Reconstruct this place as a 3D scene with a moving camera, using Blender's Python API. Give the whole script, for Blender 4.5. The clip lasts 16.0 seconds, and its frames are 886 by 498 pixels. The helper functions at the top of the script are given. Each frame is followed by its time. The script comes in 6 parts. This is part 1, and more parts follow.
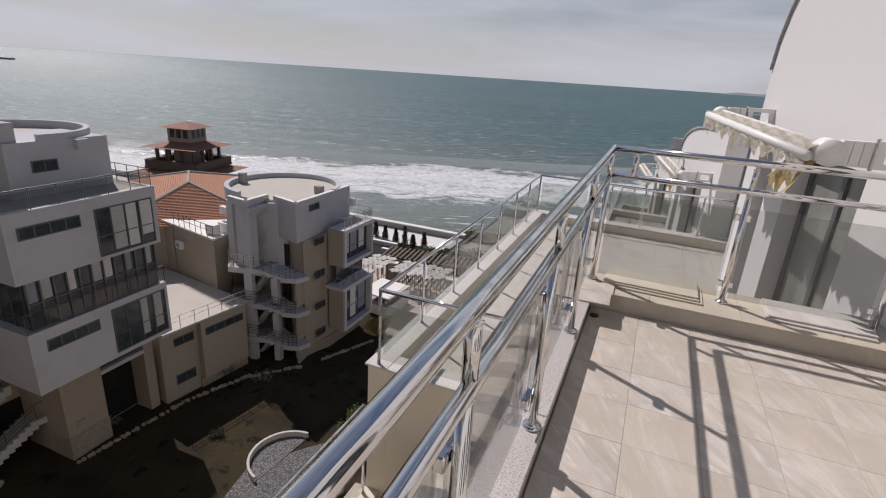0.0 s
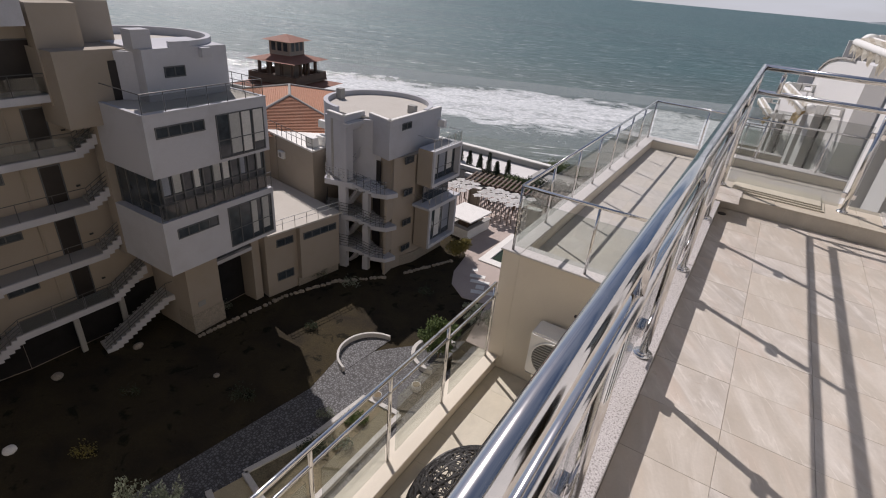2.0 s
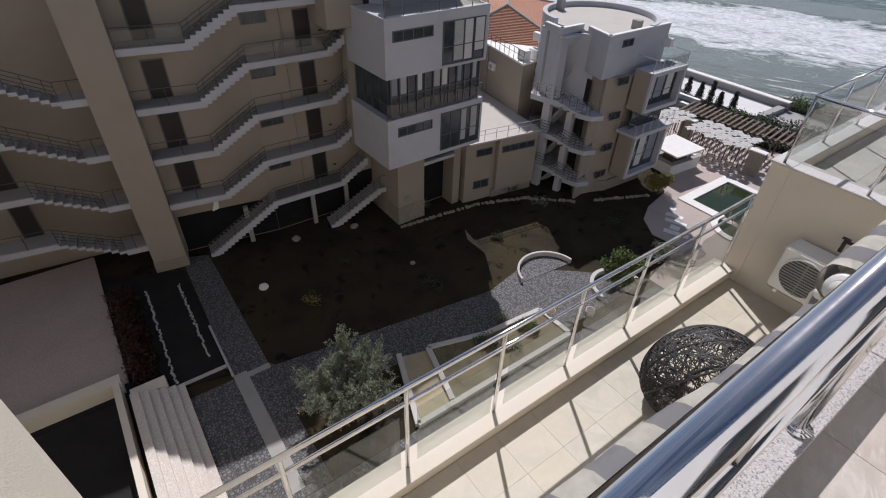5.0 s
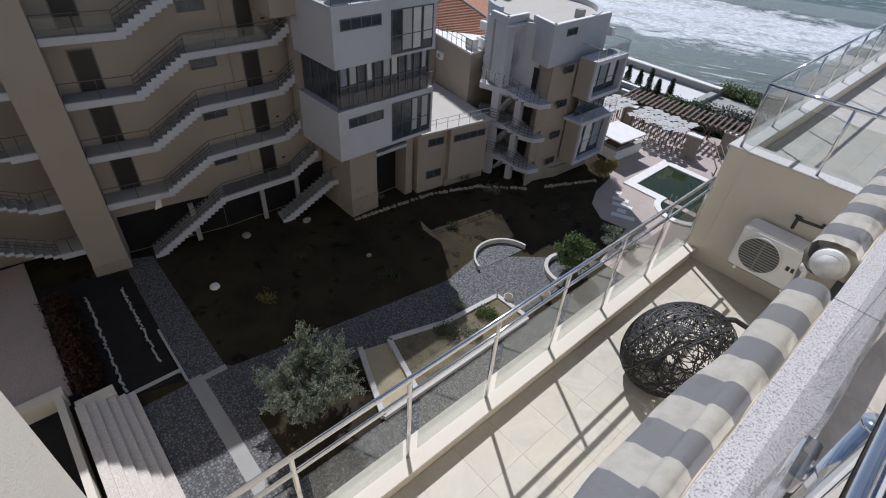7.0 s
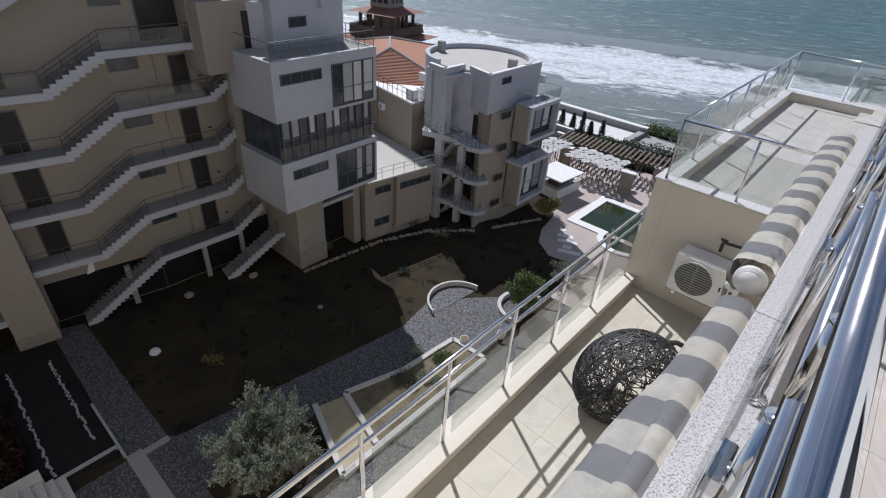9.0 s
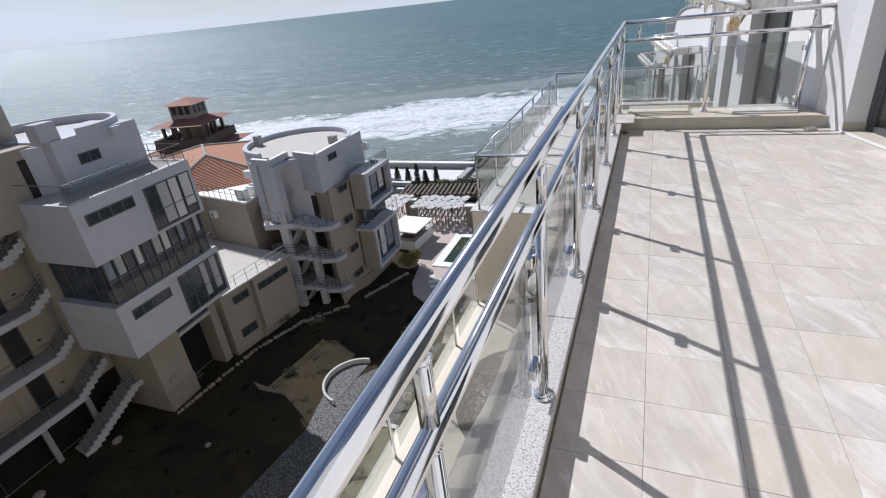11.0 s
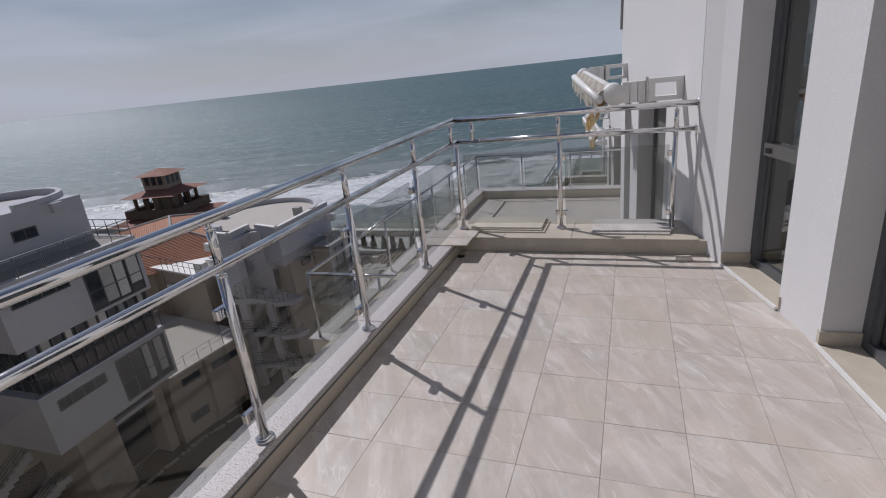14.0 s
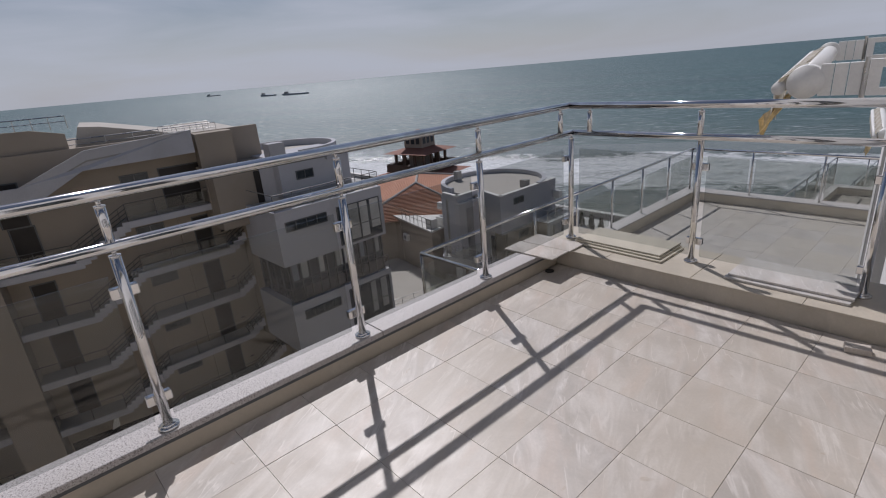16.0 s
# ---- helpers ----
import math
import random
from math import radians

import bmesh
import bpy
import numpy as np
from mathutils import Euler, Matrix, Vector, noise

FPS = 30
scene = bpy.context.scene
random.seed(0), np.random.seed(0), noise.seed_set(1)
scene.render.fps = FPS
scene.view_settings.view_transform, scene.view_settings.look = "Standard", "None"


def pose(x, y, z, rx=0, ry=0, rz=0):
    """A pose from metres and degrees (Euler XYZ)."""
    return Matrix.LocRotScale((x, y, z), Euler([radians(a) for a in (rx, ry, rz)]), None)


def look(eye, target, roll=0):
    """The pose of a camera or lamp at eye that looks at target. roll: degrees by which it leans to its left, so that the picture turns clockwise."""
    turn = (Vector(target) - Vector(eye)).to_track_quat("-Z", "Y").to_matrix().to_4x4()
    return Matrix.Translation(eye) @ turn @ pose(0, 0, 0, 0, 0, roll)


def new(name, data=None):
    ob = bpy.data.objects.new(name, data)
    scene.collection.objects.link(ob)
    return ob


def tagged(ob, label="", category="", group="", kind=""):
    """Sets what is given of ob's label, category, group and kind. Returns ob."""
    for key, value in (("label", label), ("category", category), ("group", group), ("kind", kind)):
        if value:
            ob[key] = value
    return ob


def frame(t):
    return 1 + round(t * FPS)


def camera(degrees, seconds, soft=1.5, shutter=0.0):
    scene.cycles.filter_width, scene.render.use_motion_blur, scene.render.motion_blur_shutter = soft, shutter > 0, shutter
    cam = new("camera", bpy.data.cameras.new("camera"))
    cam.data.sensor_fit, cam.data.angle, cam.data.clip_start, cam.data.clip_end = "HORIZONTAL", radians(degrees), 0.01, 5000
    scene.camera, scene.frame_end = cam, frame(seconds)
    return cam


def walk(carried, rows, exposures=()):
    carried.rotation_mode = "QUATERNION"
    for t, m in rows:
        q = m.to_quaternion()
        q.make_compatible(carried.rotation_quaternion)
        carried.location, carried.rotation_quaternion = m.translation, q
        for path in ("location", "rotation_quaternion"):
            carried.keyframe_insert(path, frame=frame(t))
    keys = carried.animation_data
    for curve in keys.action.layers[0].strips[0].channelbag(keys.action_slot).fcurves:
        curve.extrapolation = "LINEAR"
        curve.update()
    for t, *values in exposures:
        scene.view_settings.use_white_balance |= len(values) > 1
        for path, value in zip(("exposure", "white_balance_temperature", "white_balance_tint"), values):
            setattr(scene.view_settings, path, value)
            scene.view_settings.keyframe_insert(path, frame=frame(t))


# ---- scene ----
cam = camera(82.5, 16.0, soft=1.1)
PATH = [
    (0, (0.38, 0.504, 1.503), (-0.322, 2.256, 0.842), 3.8),
    (0.5, (0.288, 0.2, 1.496), (-0.316, 1.988, 0.836), 3.7),
    (1, (0.31, -0.075, 1.493), (-0.339, 1.682, 0.791), 6.3),
    (1.5, (0.314, -0.342, 1.507), (-0.554, 1.278, 0.716), 5.2),
    (2, (0.224, -0.615, 1.478), (-0.668, 0.909, 0.539), 5.3),
    (2.5, (0.219, -0.797, 1.444), (-0.719, 0.623, 0.394), 8.1),
    (3, (0.273, -1.059, 1.454), (-0.87, 0.212, 0.416), 8.6),
    (3.5, (0.248, -1.348, 1.456), (-0.92, -0.116, 0.398), 4.3),
    (4, (0.219, -1.58, 1.445), (-0.862, -0.387, 0.258), 3.8),
    (4.5, (0.229, -1.758, 1.429), (-0.963, -0.677, 0.241), 3.0),
    (4.7, (0.214, -1.835, 1.433), (-1.052, -0.856, 0.233), 2.7),
    (6.8, (-0.032, -2.232, 1.46), (-1.21, -1.287, 0.144), 3.6),
    (7, (-0.014, -2.224, 1.456), (-1.135, -1.137, 0.207), 4.4),
    (7.5, (0.0, -2.18, 1.434), (-1.016, -0.908, 0.272), 7.8),
    (8, (-0.005, -2.189, 1.441), (-1.0, -0.879, 0.303), 8.1),
    (8.2, (0.009, -2.19, 1.437), (-0.994, -0.89, 0.292), 7.3),
    (10.5, (0.093, -2.117, 1.43), (-0.933, -0.659, 0.524), -2.4),
    (11, (0.405, -2.02, 1.522), (-0.307, -0.377, 0.638), -6.5),
    (11.5, (0.637, -1.713, 1.468), (0.573, 0.083, 0.59), -3.3),
    (12, (0.827, -1.403, 1.469), (1.054, 0.368, 0.57), -2.4),
    (12.5, (1.03, -1.066, 1.511), (1.12, 0.708, 0.591), -6.5),
    (13, (1.257, -0.725, 1.498), (0.952, 1.081, 0.694), -5.2),
    (13.5, (1.366, -0.348, 1.485), (0.853, 1.429, 0.722), -3.5),
    (14, (1.523, 0.012, 1.494), (0.836, 1.769, 0.831), -6.3),
    (14.5, (1.745, 0.329, 1.473), (0.881, 2.023, 0.855), -5.8),
    (15, (1.906, 0.636, 1.45), (0.927, 2.266, 0.83), -6.3),
    (15.5, (2.025, 0.925, 1.424), (0.99, 2.55, 0.888), -3.7),
    (16, (2.181, 1.096, 1.397), (0.762, 2.336, 0.727), -5.0),
]
walk(cam, [(t, look(eye, target, roll)) for t, eye, target, roll in PATH],
     [(0, -0.2, 6650, 18), (4.5, -0.02, 6330, 17), (7, 0.0, 5850, 13), (10.5, 0.1, 5900, 13), (11, 0.2, 5930, 13), (11.6, -0.12, 5950, 13), (13, -0.5, 6050, 17), (16, -0.55, 6200, 17)])

# ---- light ----
TO_SUN = Vector((-0.835, 0.47, 1.10)).normalized()
sun = new("sun", bpy.data.lights.new("sun", "SUN"))
sun.data.energy, sun.data.angle, sun.data.color = 4.2, radians(0.6), (1.0, 0.975, 0.935)
sun.rotation_euler = TO_SUN.to_track_quat("Z", "Y").to_euler()
world = bpy.data.worlds.new("sky")
scene.world = world
world.use_nodes = True
wt = world.node_tree
wt.nodes.clear()
sky = wt.nodes.new("ShaderNodeTexSky")
sky.sky_type, sky.sun_disc = "NISHITA", False
sky.sun_elevation, sky.sun_rotation = math.asin(TO_SUN.z), math.atan2(TO_SUN.x, TO_SUN.y)
sky.air_density, sky.dust_density, sky.ozone_density = 1.0, 0.7, 2.0
wc = wt.nodes.new("ShaderNodeTexCoord")
wm = wt.nodes.new("ShaderNodeMapping")
wm.inputs["Scale"].default_value = (1.3, 1.6, 9.0)
wm.inputs["Rotation"].default_value = (0.04, -0.06, 0.3)
wn = wt.nodes.new("ShaderNodeTexNoise")
wn.inputs["Scale"].default_value, wn.inputs["Detail"].default_value, wn.inputs["Distortion"].default_value = 1.6, 7.0, 0.5
wr = wt.nodes.new("ShaderNodeMapRange")
wr.inputs["From Min"].default_value, wr.inputs["From Max"].default_value = 0.36, 0.64
wr.inputs["To Max"].default_value = 0.9
wx_ = wt.nodes.new("ShaderNodeMix")
wx_.data_type = "RGBA"
wx_.inputs[7].default_value = (11.0, 12.0, 13.3, 1)
wb = wt.nodes.new("ShaderNodeBackground")
wb.inputs["Strength"].default_value = 0.056
wo = wt.nodes.new("ShaderNodeOutputWorld")
wt.links.new(wc.outputs["Generated"], wm.inputs["Vector"])
wt.links.new(wm.outputs["Vector"], wn.inputs["Vector"])
wt.links.new(wn.outputs["Fac"], wr.inputs["Value"])
wz = wt.nodes.new("ShaderNodeSeparateXYZ")
wt.links.new(wc.outputs["Generated"], wz.inputs[0])
wl = wt.nodes.new("ShaderNodeMapRange")
wl.inputs["From Min"].default_value, wl.inputs["From Max"].default_value = 0.02, 0.45
wl.inputs["To Min"].default_value, wl.inputs["To Max"].default_value = 1.0, 0.2
wt.links.new(wz.outputs["Z"], wl.inputs["Value"])
wk = wt.nodes.new("ShaderNodeMath")
wk.operation = "MULTIPLY"
wt.links.new(wr.outputs["Result"], wk.inputs[0])
wt.links.new(wl.outputs["Result"], wk.inputs[1])
wt.links.new(wk.outputs[0], wx_.inputs[0])
wt.links.new(sky.outputs["Color"], wx_.inputs[6])
wh = wt.nodes.new("ShaderNodeMapRange")
wh.inputs["From Min"].default_value, wh.inputs["From Max"].default_value = 0.0, 0.22
wh.inputs["To Min"].default_value, wh.inputs["To Max"].default_value = 0.75, 0.0
wt.links.new(wz.outputs["Z"], wh.inputs["Value"])
wg = wt.nodes.new("ShaderNodeMix")
wg.data_type = "RGBA"
wg.inputs[7].default_value = (10.8, 11.5, 12.4, 1)
wt.links.new(wh.outputs["Result"], wg.inputs[0])
wt.links.new(wx_.outputs[2], wg.inputs[6])
wt.links.new(wg.outputs[2], wb.inputs["Color"])
wt.links.new(wb.outputs["Background"], wo.inputs["Surface"])
scene.view_settings.exposure = 0.0


# ---- materials ----
def tree(name):
    m = bpy.data.materials.new(name)
    m.use_nodes = True
    return m, m.node_tree, m.node_tree.nodes["Principled BSDF"]


def coords(t, scale=(1, 1, 1), shuffle=True, turn=0.0):
    """Object coordinates, moved by the object's random number so that repeats differ."""
    c = t.nodes.new("ShaderNodeTexCoord")
    p = t.nodes.new("ShaderNodeMapping")
    p.inputs["Scale"].default_value = scale
    p.inputs["Rotation"].default_value = (0, 0, turn)
    t.links.new(c.outputs["Object"], p.inputs["Vector"])
    if shuffle:
        o = t.nodes.new("ShaderNodeObjectInfo")
        k = t.nodes.new("ShaderNodeVectorMath")
        k.operation = "SCALE"
        k.inputs[0].default_value = (53.0, 31.0, 17.0)
        t.links.new(o.outputs["Random"], k.inputs["Scale"])
        t.links.new(k.outputs["Vector"], p.inputs["Location"])
    return p.outputs["Vector"]


def noise_tex(t, vec, scale, detail=4.0, distort=0.0, rough=0.55):
    n = t.nodes.new("ShaderNodeTexNoise")
    n.inputs["Scale"].default_value, n.inputs["Detail"].default_value = scale, detail
    n.inputs["Distortion"].default_value, n.inputs["Roughness"].default_value = distort, rough
    t.links.new(vec, n.inputs["Vector"])
    return n.outputs["Fac"]


def ramp(t, fac, lo, hi, a=0.0, b=1.0):
    r = t.nodes.new("ShaderNodeMapRange")
    r.inputs["From Min"].default_value, r.inputs["From Max"].default_value = lo, hi
    r.inputs["To Min"].default_value, r.inputs["To Max"].default_value = a, b
    t.links.new(fac, r.inputs["Value"])
    return r.outputs["Result"]


def mixed(t, fac, a, b):
    x = t.nodes.new("ShaderNodeMix")
    x.data_type = "RGBA"
    if isinstance(fac, float):
        x.inputs[0].default_value = fac
    else:
        t.links.new(fac, x.inputs[0])
    for i, v in ((6, a), (7, b)):
        if isinstance(v, tuple):
            x.inputs[i].default_value = (*v, 1)
        else:
            t.links.new(v, x.inputs[i])
    return x.outputs[2]


def bump(t, fac, strength, distance, shader):
    b = t.nodes.new("ShaderNodeBump")
    b.inputs["Strength"].default_value, b.inputs["Distance"].default_value = strength, distance
    t.links.new(fac, b.inputs["Height"])
    t.links.new(b.outputs["Normal"], shader.inputs["Normal"])


def surface(name, base, rough=0.7, metal=0.0, var=0.12, fine=60.0, coarse=1.5, relief=0.25, depth=0.002, dirt=None, dirt_amount=0.35):
    """A surface with fine grain, large stains and light relief."""
    m, t, s = tree(name)
    v = coords(t)
    f = noise_tex(t, v, fine, 3.0)
    g = noise_tex(t, v, coarse, 5.0, 0.4)
    dark = tuple(c * (1 - var) for c in base)
    light = tuple(min(0.95, c * (1 + var)) for c in base)
    c = mixed(t, ramp(t, f, 0.3, 0.7), dark, light)
    stain = dirt or tuple(c_ * 0.7 for c_ in base)
    c = mixed(t, ramp(t, g, 0.48, 0.78, 0.0, dirt_amount), c, stain)
    t.links.new(c, s.inputs["Base Color"])
    t.links.new(ramp(t, g, 0.3, 0.7, max(0.02, rough - 0.08), min(1.0, rough + 0.08)), s.inputs["Roughness"])
    s.inputs["Metallic"].default_value = metal
    if relief:
        bump(t, f, relief, depth, s)
    return m


def glass_sheet(name, tint, ior=1.5, rough=0.0, edge=4.5):
    m, t, s = tree(name)
    t.nodes.remove(s)
    a = t.nodes.new("ShaderNodeBsdfTransparent")
    a.inputs["Color"].default_value = (*tint, 1)
    b = t.nodes.new("ShaderNodeBsdfGlossy")
    b.inputs["Roughness"].default_value = rough
    k = t.nodes.new("ShaderNodeLayerWeight")
    k.inputs["Blend"].default_value = 0.5
    e = t.nodes.new("ShaderNodeMath")
    e.operation = "POWER"
    e.inputs[1].default_value = edge
    t.links.new(k.outputs["Facing"], e.inputs[0])
    x = t.nodes.new("ShaderNodeMixShader")
    t.links.new(ramp(t, e.outputs[0], 0.0, 1.0, (ior - 1) ** 2 / (ior + 1) ** 2, 0.85), x.inputs[0])
    t.links.new(a.outputs[0], x.inputs[1])
    t.links.new(b.outputs[0], x.inputs[2])
    t.links.new(x.outputs[0], t.nodes["Material Output"].inputs["Surface"])
    return m


def marble_tile(name, base, vein, rough=0.35, amount=0.55):
    """Clouded stone whose veins all run one way, with thin pale ridges and a few rusty specks."""
    m, t, s = tree(name)
    v = coords(t)
    o = t.nodes.new("ShaderNodeObjectInfo")
    spin = t.nodes.new("ShaderNodeVectorRotate")
    spin.rotation_type = "Z_AXIS"
    t.links.new(coords(t), spin.inputs["Vector"])
    t.links.new(ramp(t, o.outputs["Random"], 0.0, 1.0, -2.25, -1.75), spin.inputs["Angle"])

    def stretched(*scale):
        q = t.nodes.new("ShaderNodeMapping")
        q.inputs["Scale"].default_value = scale
        t.links.new(spin.outputs["Vector"], q.inputs["Vector"])
        return q.outputs["Vector"]

    v2 = stretched(2.2, 8.0, 4.0)
    v3 = stretched(2.6, 12.0, 4.0)
    cloud = noise_tex(t, v, 3.4, 7.0, 1.0, 0.6)
    streak = noise_tex(t, v2, 1.2, 7.0, 0.9, 0.62)
    thin = noise_tex(t, v3, 0.9, 3.0, 0.35, 0.5)
    mask = noise_tex(t, v, 6.0, 2.0)
    grain = noise_tex(t, v, 90.0, 3.0)
    c = mixed(t, ramp(t, cloud, 0.30, 0.70), tuple(k * 0.82 for k in base), tuple(min(0.9, k * 1.08) for k in base))
    c = mixed(t, ramp(t, streak, 0.46, 0.72, 0.0, amount), c, vein)
    c = mixed(t, ramp(t, streak, 0.44, 0.26, 0.0, amount * 0.55), c, tuple(k * f for k, f in zip(base, (0.80, 0.73, 0.64))))
    off = t.nodes.new("ShaderNodeMath")
    off.operation = "SUBTRACT"
    off.inputs[1].default_value = 0.5
    t.links.new(thin, off.inputs[0])
    line = t.nodes.new("ShaderNodeMath")
    line.operation = "ABSOLUTE"
    t.links.new(off.outputs[0], line.inputs[0])
    ridge = t.nodes.new("ShaderNodeMath")
    ridge.operation = "MULTIPLY"
    t.links.new(ramp(t, line.outputs[0], 0.003, 0.022, 1.0, 0.0), ridge.inputs[0])
    t.links.new(ramp(t, mask, 0.50, 0.60), ridge.inputs[1])
    c = mixed(t, ramp(t, ridge.outputs[0], 0.0, 1.0, 0.0, min(1.0, amount * 0.55)), c, tuple(min(0.9, k * 1.12) for k in vein))
    blush = noise_tex(t, v2, 0.8, 4.0, 0.6)
    c = mixed(t, ramp(t, blush, 0.52, 0.70, 0.0, amount * 0.6), c, tuple(k * f for k, f in zip(base, (1.10, 0.97, 0.90))))
    rust = noise_tex(t, v, 13.0, 3.0, 0.8)
    c = mixed(t, ramp(t, rust, 0.68, 0.78, 0.0, amount * 0.6), c, (0.34, 0.24, 0.14))
    c = mixed(t, ramp(t, o.outputs["Random"], 0.0, 1.0, 0.0, 0.45), c, tuple(k * f for k, f in zip(base, (1.0, 0.95, 0.84))))
    dust = noise_tex(t, v, 1.1, 4.0)
    c = mixed(t, ramp(t, dust, 0.55, 0.8, 0.0, 0.25), c, (0.42, 0.38, 0.33))
    c = mixed(t, ramp(t, grain, 0.35, 0.65, 0.0, 0.10), c, tuple(k * 0.6 for k in base))
    t.links.new(c, s.inputs["Base Color"])
    t.links.new(ramp(t, cloud, 0.3, 0.7, rough - 0.08, rough + 0.12), s.inputs["Roughness"])
    h = t.nodes.new("ShaderNodeMath")
    h.operation = "MULTIPLY_ADD"
    h.inputs[1].default_value = 0.6
    t.links.new(ridge.outputs[0], h.inputs[0])
    t.links.new(streak, h.inputs[2])
    bump(t, h.outputs[0], 0.14, 0.003, s)
    return m


def speckle(name, a, b, c):
    m, t, s = tree(name)
    v = coords(t)
    w = t.nodes.new("ShaderNodeTexVoronoi")
    w.inputs["Scale"].default_value = 210.0
    t.links.new(v, w.inputs["Vector"])
    n = noise_tex(t, v, 135.0, 2.0)
    g = noise_tex(t, v, 3.0, 4.0)
    k = mixed(t, ramp(t, w.outputs["Distance"], 0.2, 0.6), a, b)
    k = mixed(t, ramp(t, n, 0.54, 0.62), k, c)
    k = mixed(t, ramp(t, g, 0.5, 0.8, 0.0, 0.3), k, (0.36, 0.33, 0.29))
    t.links.new(k, s.inputs["Base Color"])
    s.inputs["Roughness"].default_value = 0.55
    bump(t, n, 0.15, 0.001, s)
    return m


def sea_material():
    m, t, s = tree("sea_water")
    v = coords(t, shuffle=False)
    vs = coords(t, (0.22, 1.0, 1.0), False)
    long_ = noise_tex(t, vs, 0.09, 4.0, 0.3)
    mid = noise_tex(t, vs, 0.75, 6.0, 0.5, 0.62)
    small = noise_tex(t, v, 2.2, 4.0)
    far = noise_tex(t, vs, 0.012, 3.0)
    c = mixed(t, ramp(t, far, 0.35, 0.65), (0.034, 0.085, 0.090), (0.048, 0.118, 0.118))
    x = t.nodes.new("ShaderNodeSeparateXYZ")
    t.links.new(v, x.inputs[0])
    shore = ramp(t, x.outputs["Y"], 94.0, 230.0, 1.0, 0.0)
    c = mixed(t, shore, c, (0.125, 0.155, 0.14))
    add = t.nodes.new("ShaderNodeMath")
    add.operation = "MULTIPLY"
    t.links.new(ramp(t, mid, 0.585, 0.66), add.inputs[0])
    t.links.new(ramp(t, long_, 0.42, 0.58), add.inputs[1])
    c = mixed(t, add.outputs[0], c, (0.72, 0.74, 0.74))
    t.links.new(c, s.inputs["Base Color"])
    t.links.new(ramp(t, mid, 0.35, 0.62, 0.56, 0.32), s.inputs["Roughness"])
    s.inputs["IOR"].default_value = 1.45
    h1 = t.nodes.new("ShaderNodeMath")
    h1.operation = "MULTIPLY_ADD"
    h1.inputs[1].default_value = 3.0
    t.links.new(long_, h1.inputs[0])
    t.links.new(mid, h1.inputs[2])
    h2 = t.nodes.new("ShaderNodeMath")
    h2.operation = "MULTIPLY_ADD"
    h2.inputs[1].default_value = 0.35
    t.links.new(small, h2.inputs[0])
    t.links.new(h1.outputs[0], h2.inputs[2])
    bump(t, h2.outputs[0], 1.0, 0.8, s)
    return m


def foam_material():
    m, t, s = tree("surf_foam")
    v = coords(t, (0.55, 1.0, 1.0), False)
    a = noise_tex(t, v, 0.30, 7.0, 1.0, 0.68)
    b = noise_tex(t, v, 1.6, 5.0, 0.6, 0.6)
    x = t.nodes.new("ShaderNodeSeparateXYZ")
    t.links.new(v, x.inputs[0])
    wide = noise_tex(t, coords(t, (0.03, 0.03, 1), False), 1.0, 3.0)
    w = t.nodes.new("ShaderNodeMath")
    w.operation = "MULTIPLY_ADD"
    w.inputs[1].default_value = 26.0
    t.links.new(wide, w.inputs[0])
    t.links.new(x.outputs["Y"], w.inputs[2])
    inner = ramp(t, w.outputs[0], 104.0, 124.0)
    outer = ramp(t, w.outputs[0], 147.0, 156.0, 1.0, 0.0)
    band = t.nodes.new("ShaderNodeMath")
    band.operation = "MULTIPLY"
    t.links.new(inner, band.inputs[0])
    t.links.new(outer, band.inputs[1])
    sm = t.nodes.new("ShaderNodeMath")
    sm.operation = "ADD"
    t.links.new(a, sm.inputs[0])
    t.links.new(ramp(t, band.outputs[0], 0.0, 1.0, -0.32, 0.13), sm.inputs[1])
    f = ramp(t, sm.outputs[0], 0.44, 0.62)
    c = mixed(t, ramp(t, b, 0.35, 0.65), (0.42, 0.45, 0.46), (0.76, 0.77, 0.77))
    c = mixed(t, f, (0.17, 0.20, 0.185), c)
    t.links.new(c, s.inputs["Base Color"])
    t.links.new(ramp(t, f, 0.0, 1.0, 0.2, 0.8), s.inputs["Roughness"])
    bump(t, b, 0.8, 0.35, s)
    return m


def lawn_material():
    m, t, s = tree("garden_soil_and_grass")
    v = coords(t, shuffle=False)
    a = noise_tex(t, v, 0.35, 6.0, 0.5)
    b = noise_tex(t, v, 9.0, 5.0)
    # Grass and earth tones lowered so the colour holds the courtyard's shade.
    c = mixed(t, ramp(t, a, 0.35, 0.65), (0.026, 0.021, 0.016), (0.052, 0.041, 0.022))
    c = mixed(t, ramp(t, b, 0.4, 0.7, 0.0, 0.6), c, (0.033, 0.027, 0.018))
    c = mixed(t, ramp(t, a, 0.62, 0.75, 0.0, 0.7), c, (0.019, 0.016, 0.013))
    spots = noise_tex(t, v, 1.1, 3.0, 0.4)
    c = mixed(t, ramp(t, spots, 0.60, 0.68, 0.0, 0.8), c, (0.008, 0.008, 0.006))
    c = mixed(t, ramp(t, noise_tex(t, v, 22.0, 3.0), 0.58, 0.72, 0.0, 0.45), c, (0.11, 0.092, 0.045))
    t.links.new(c, s.inputs["Base Color"])
    s.inputs["Roughness"].default_value = 0.95
    s.inputs["Specular IOR Level"].default_value = 0.1
    bump(t, b, 0.9, 0.05, s)
    return m


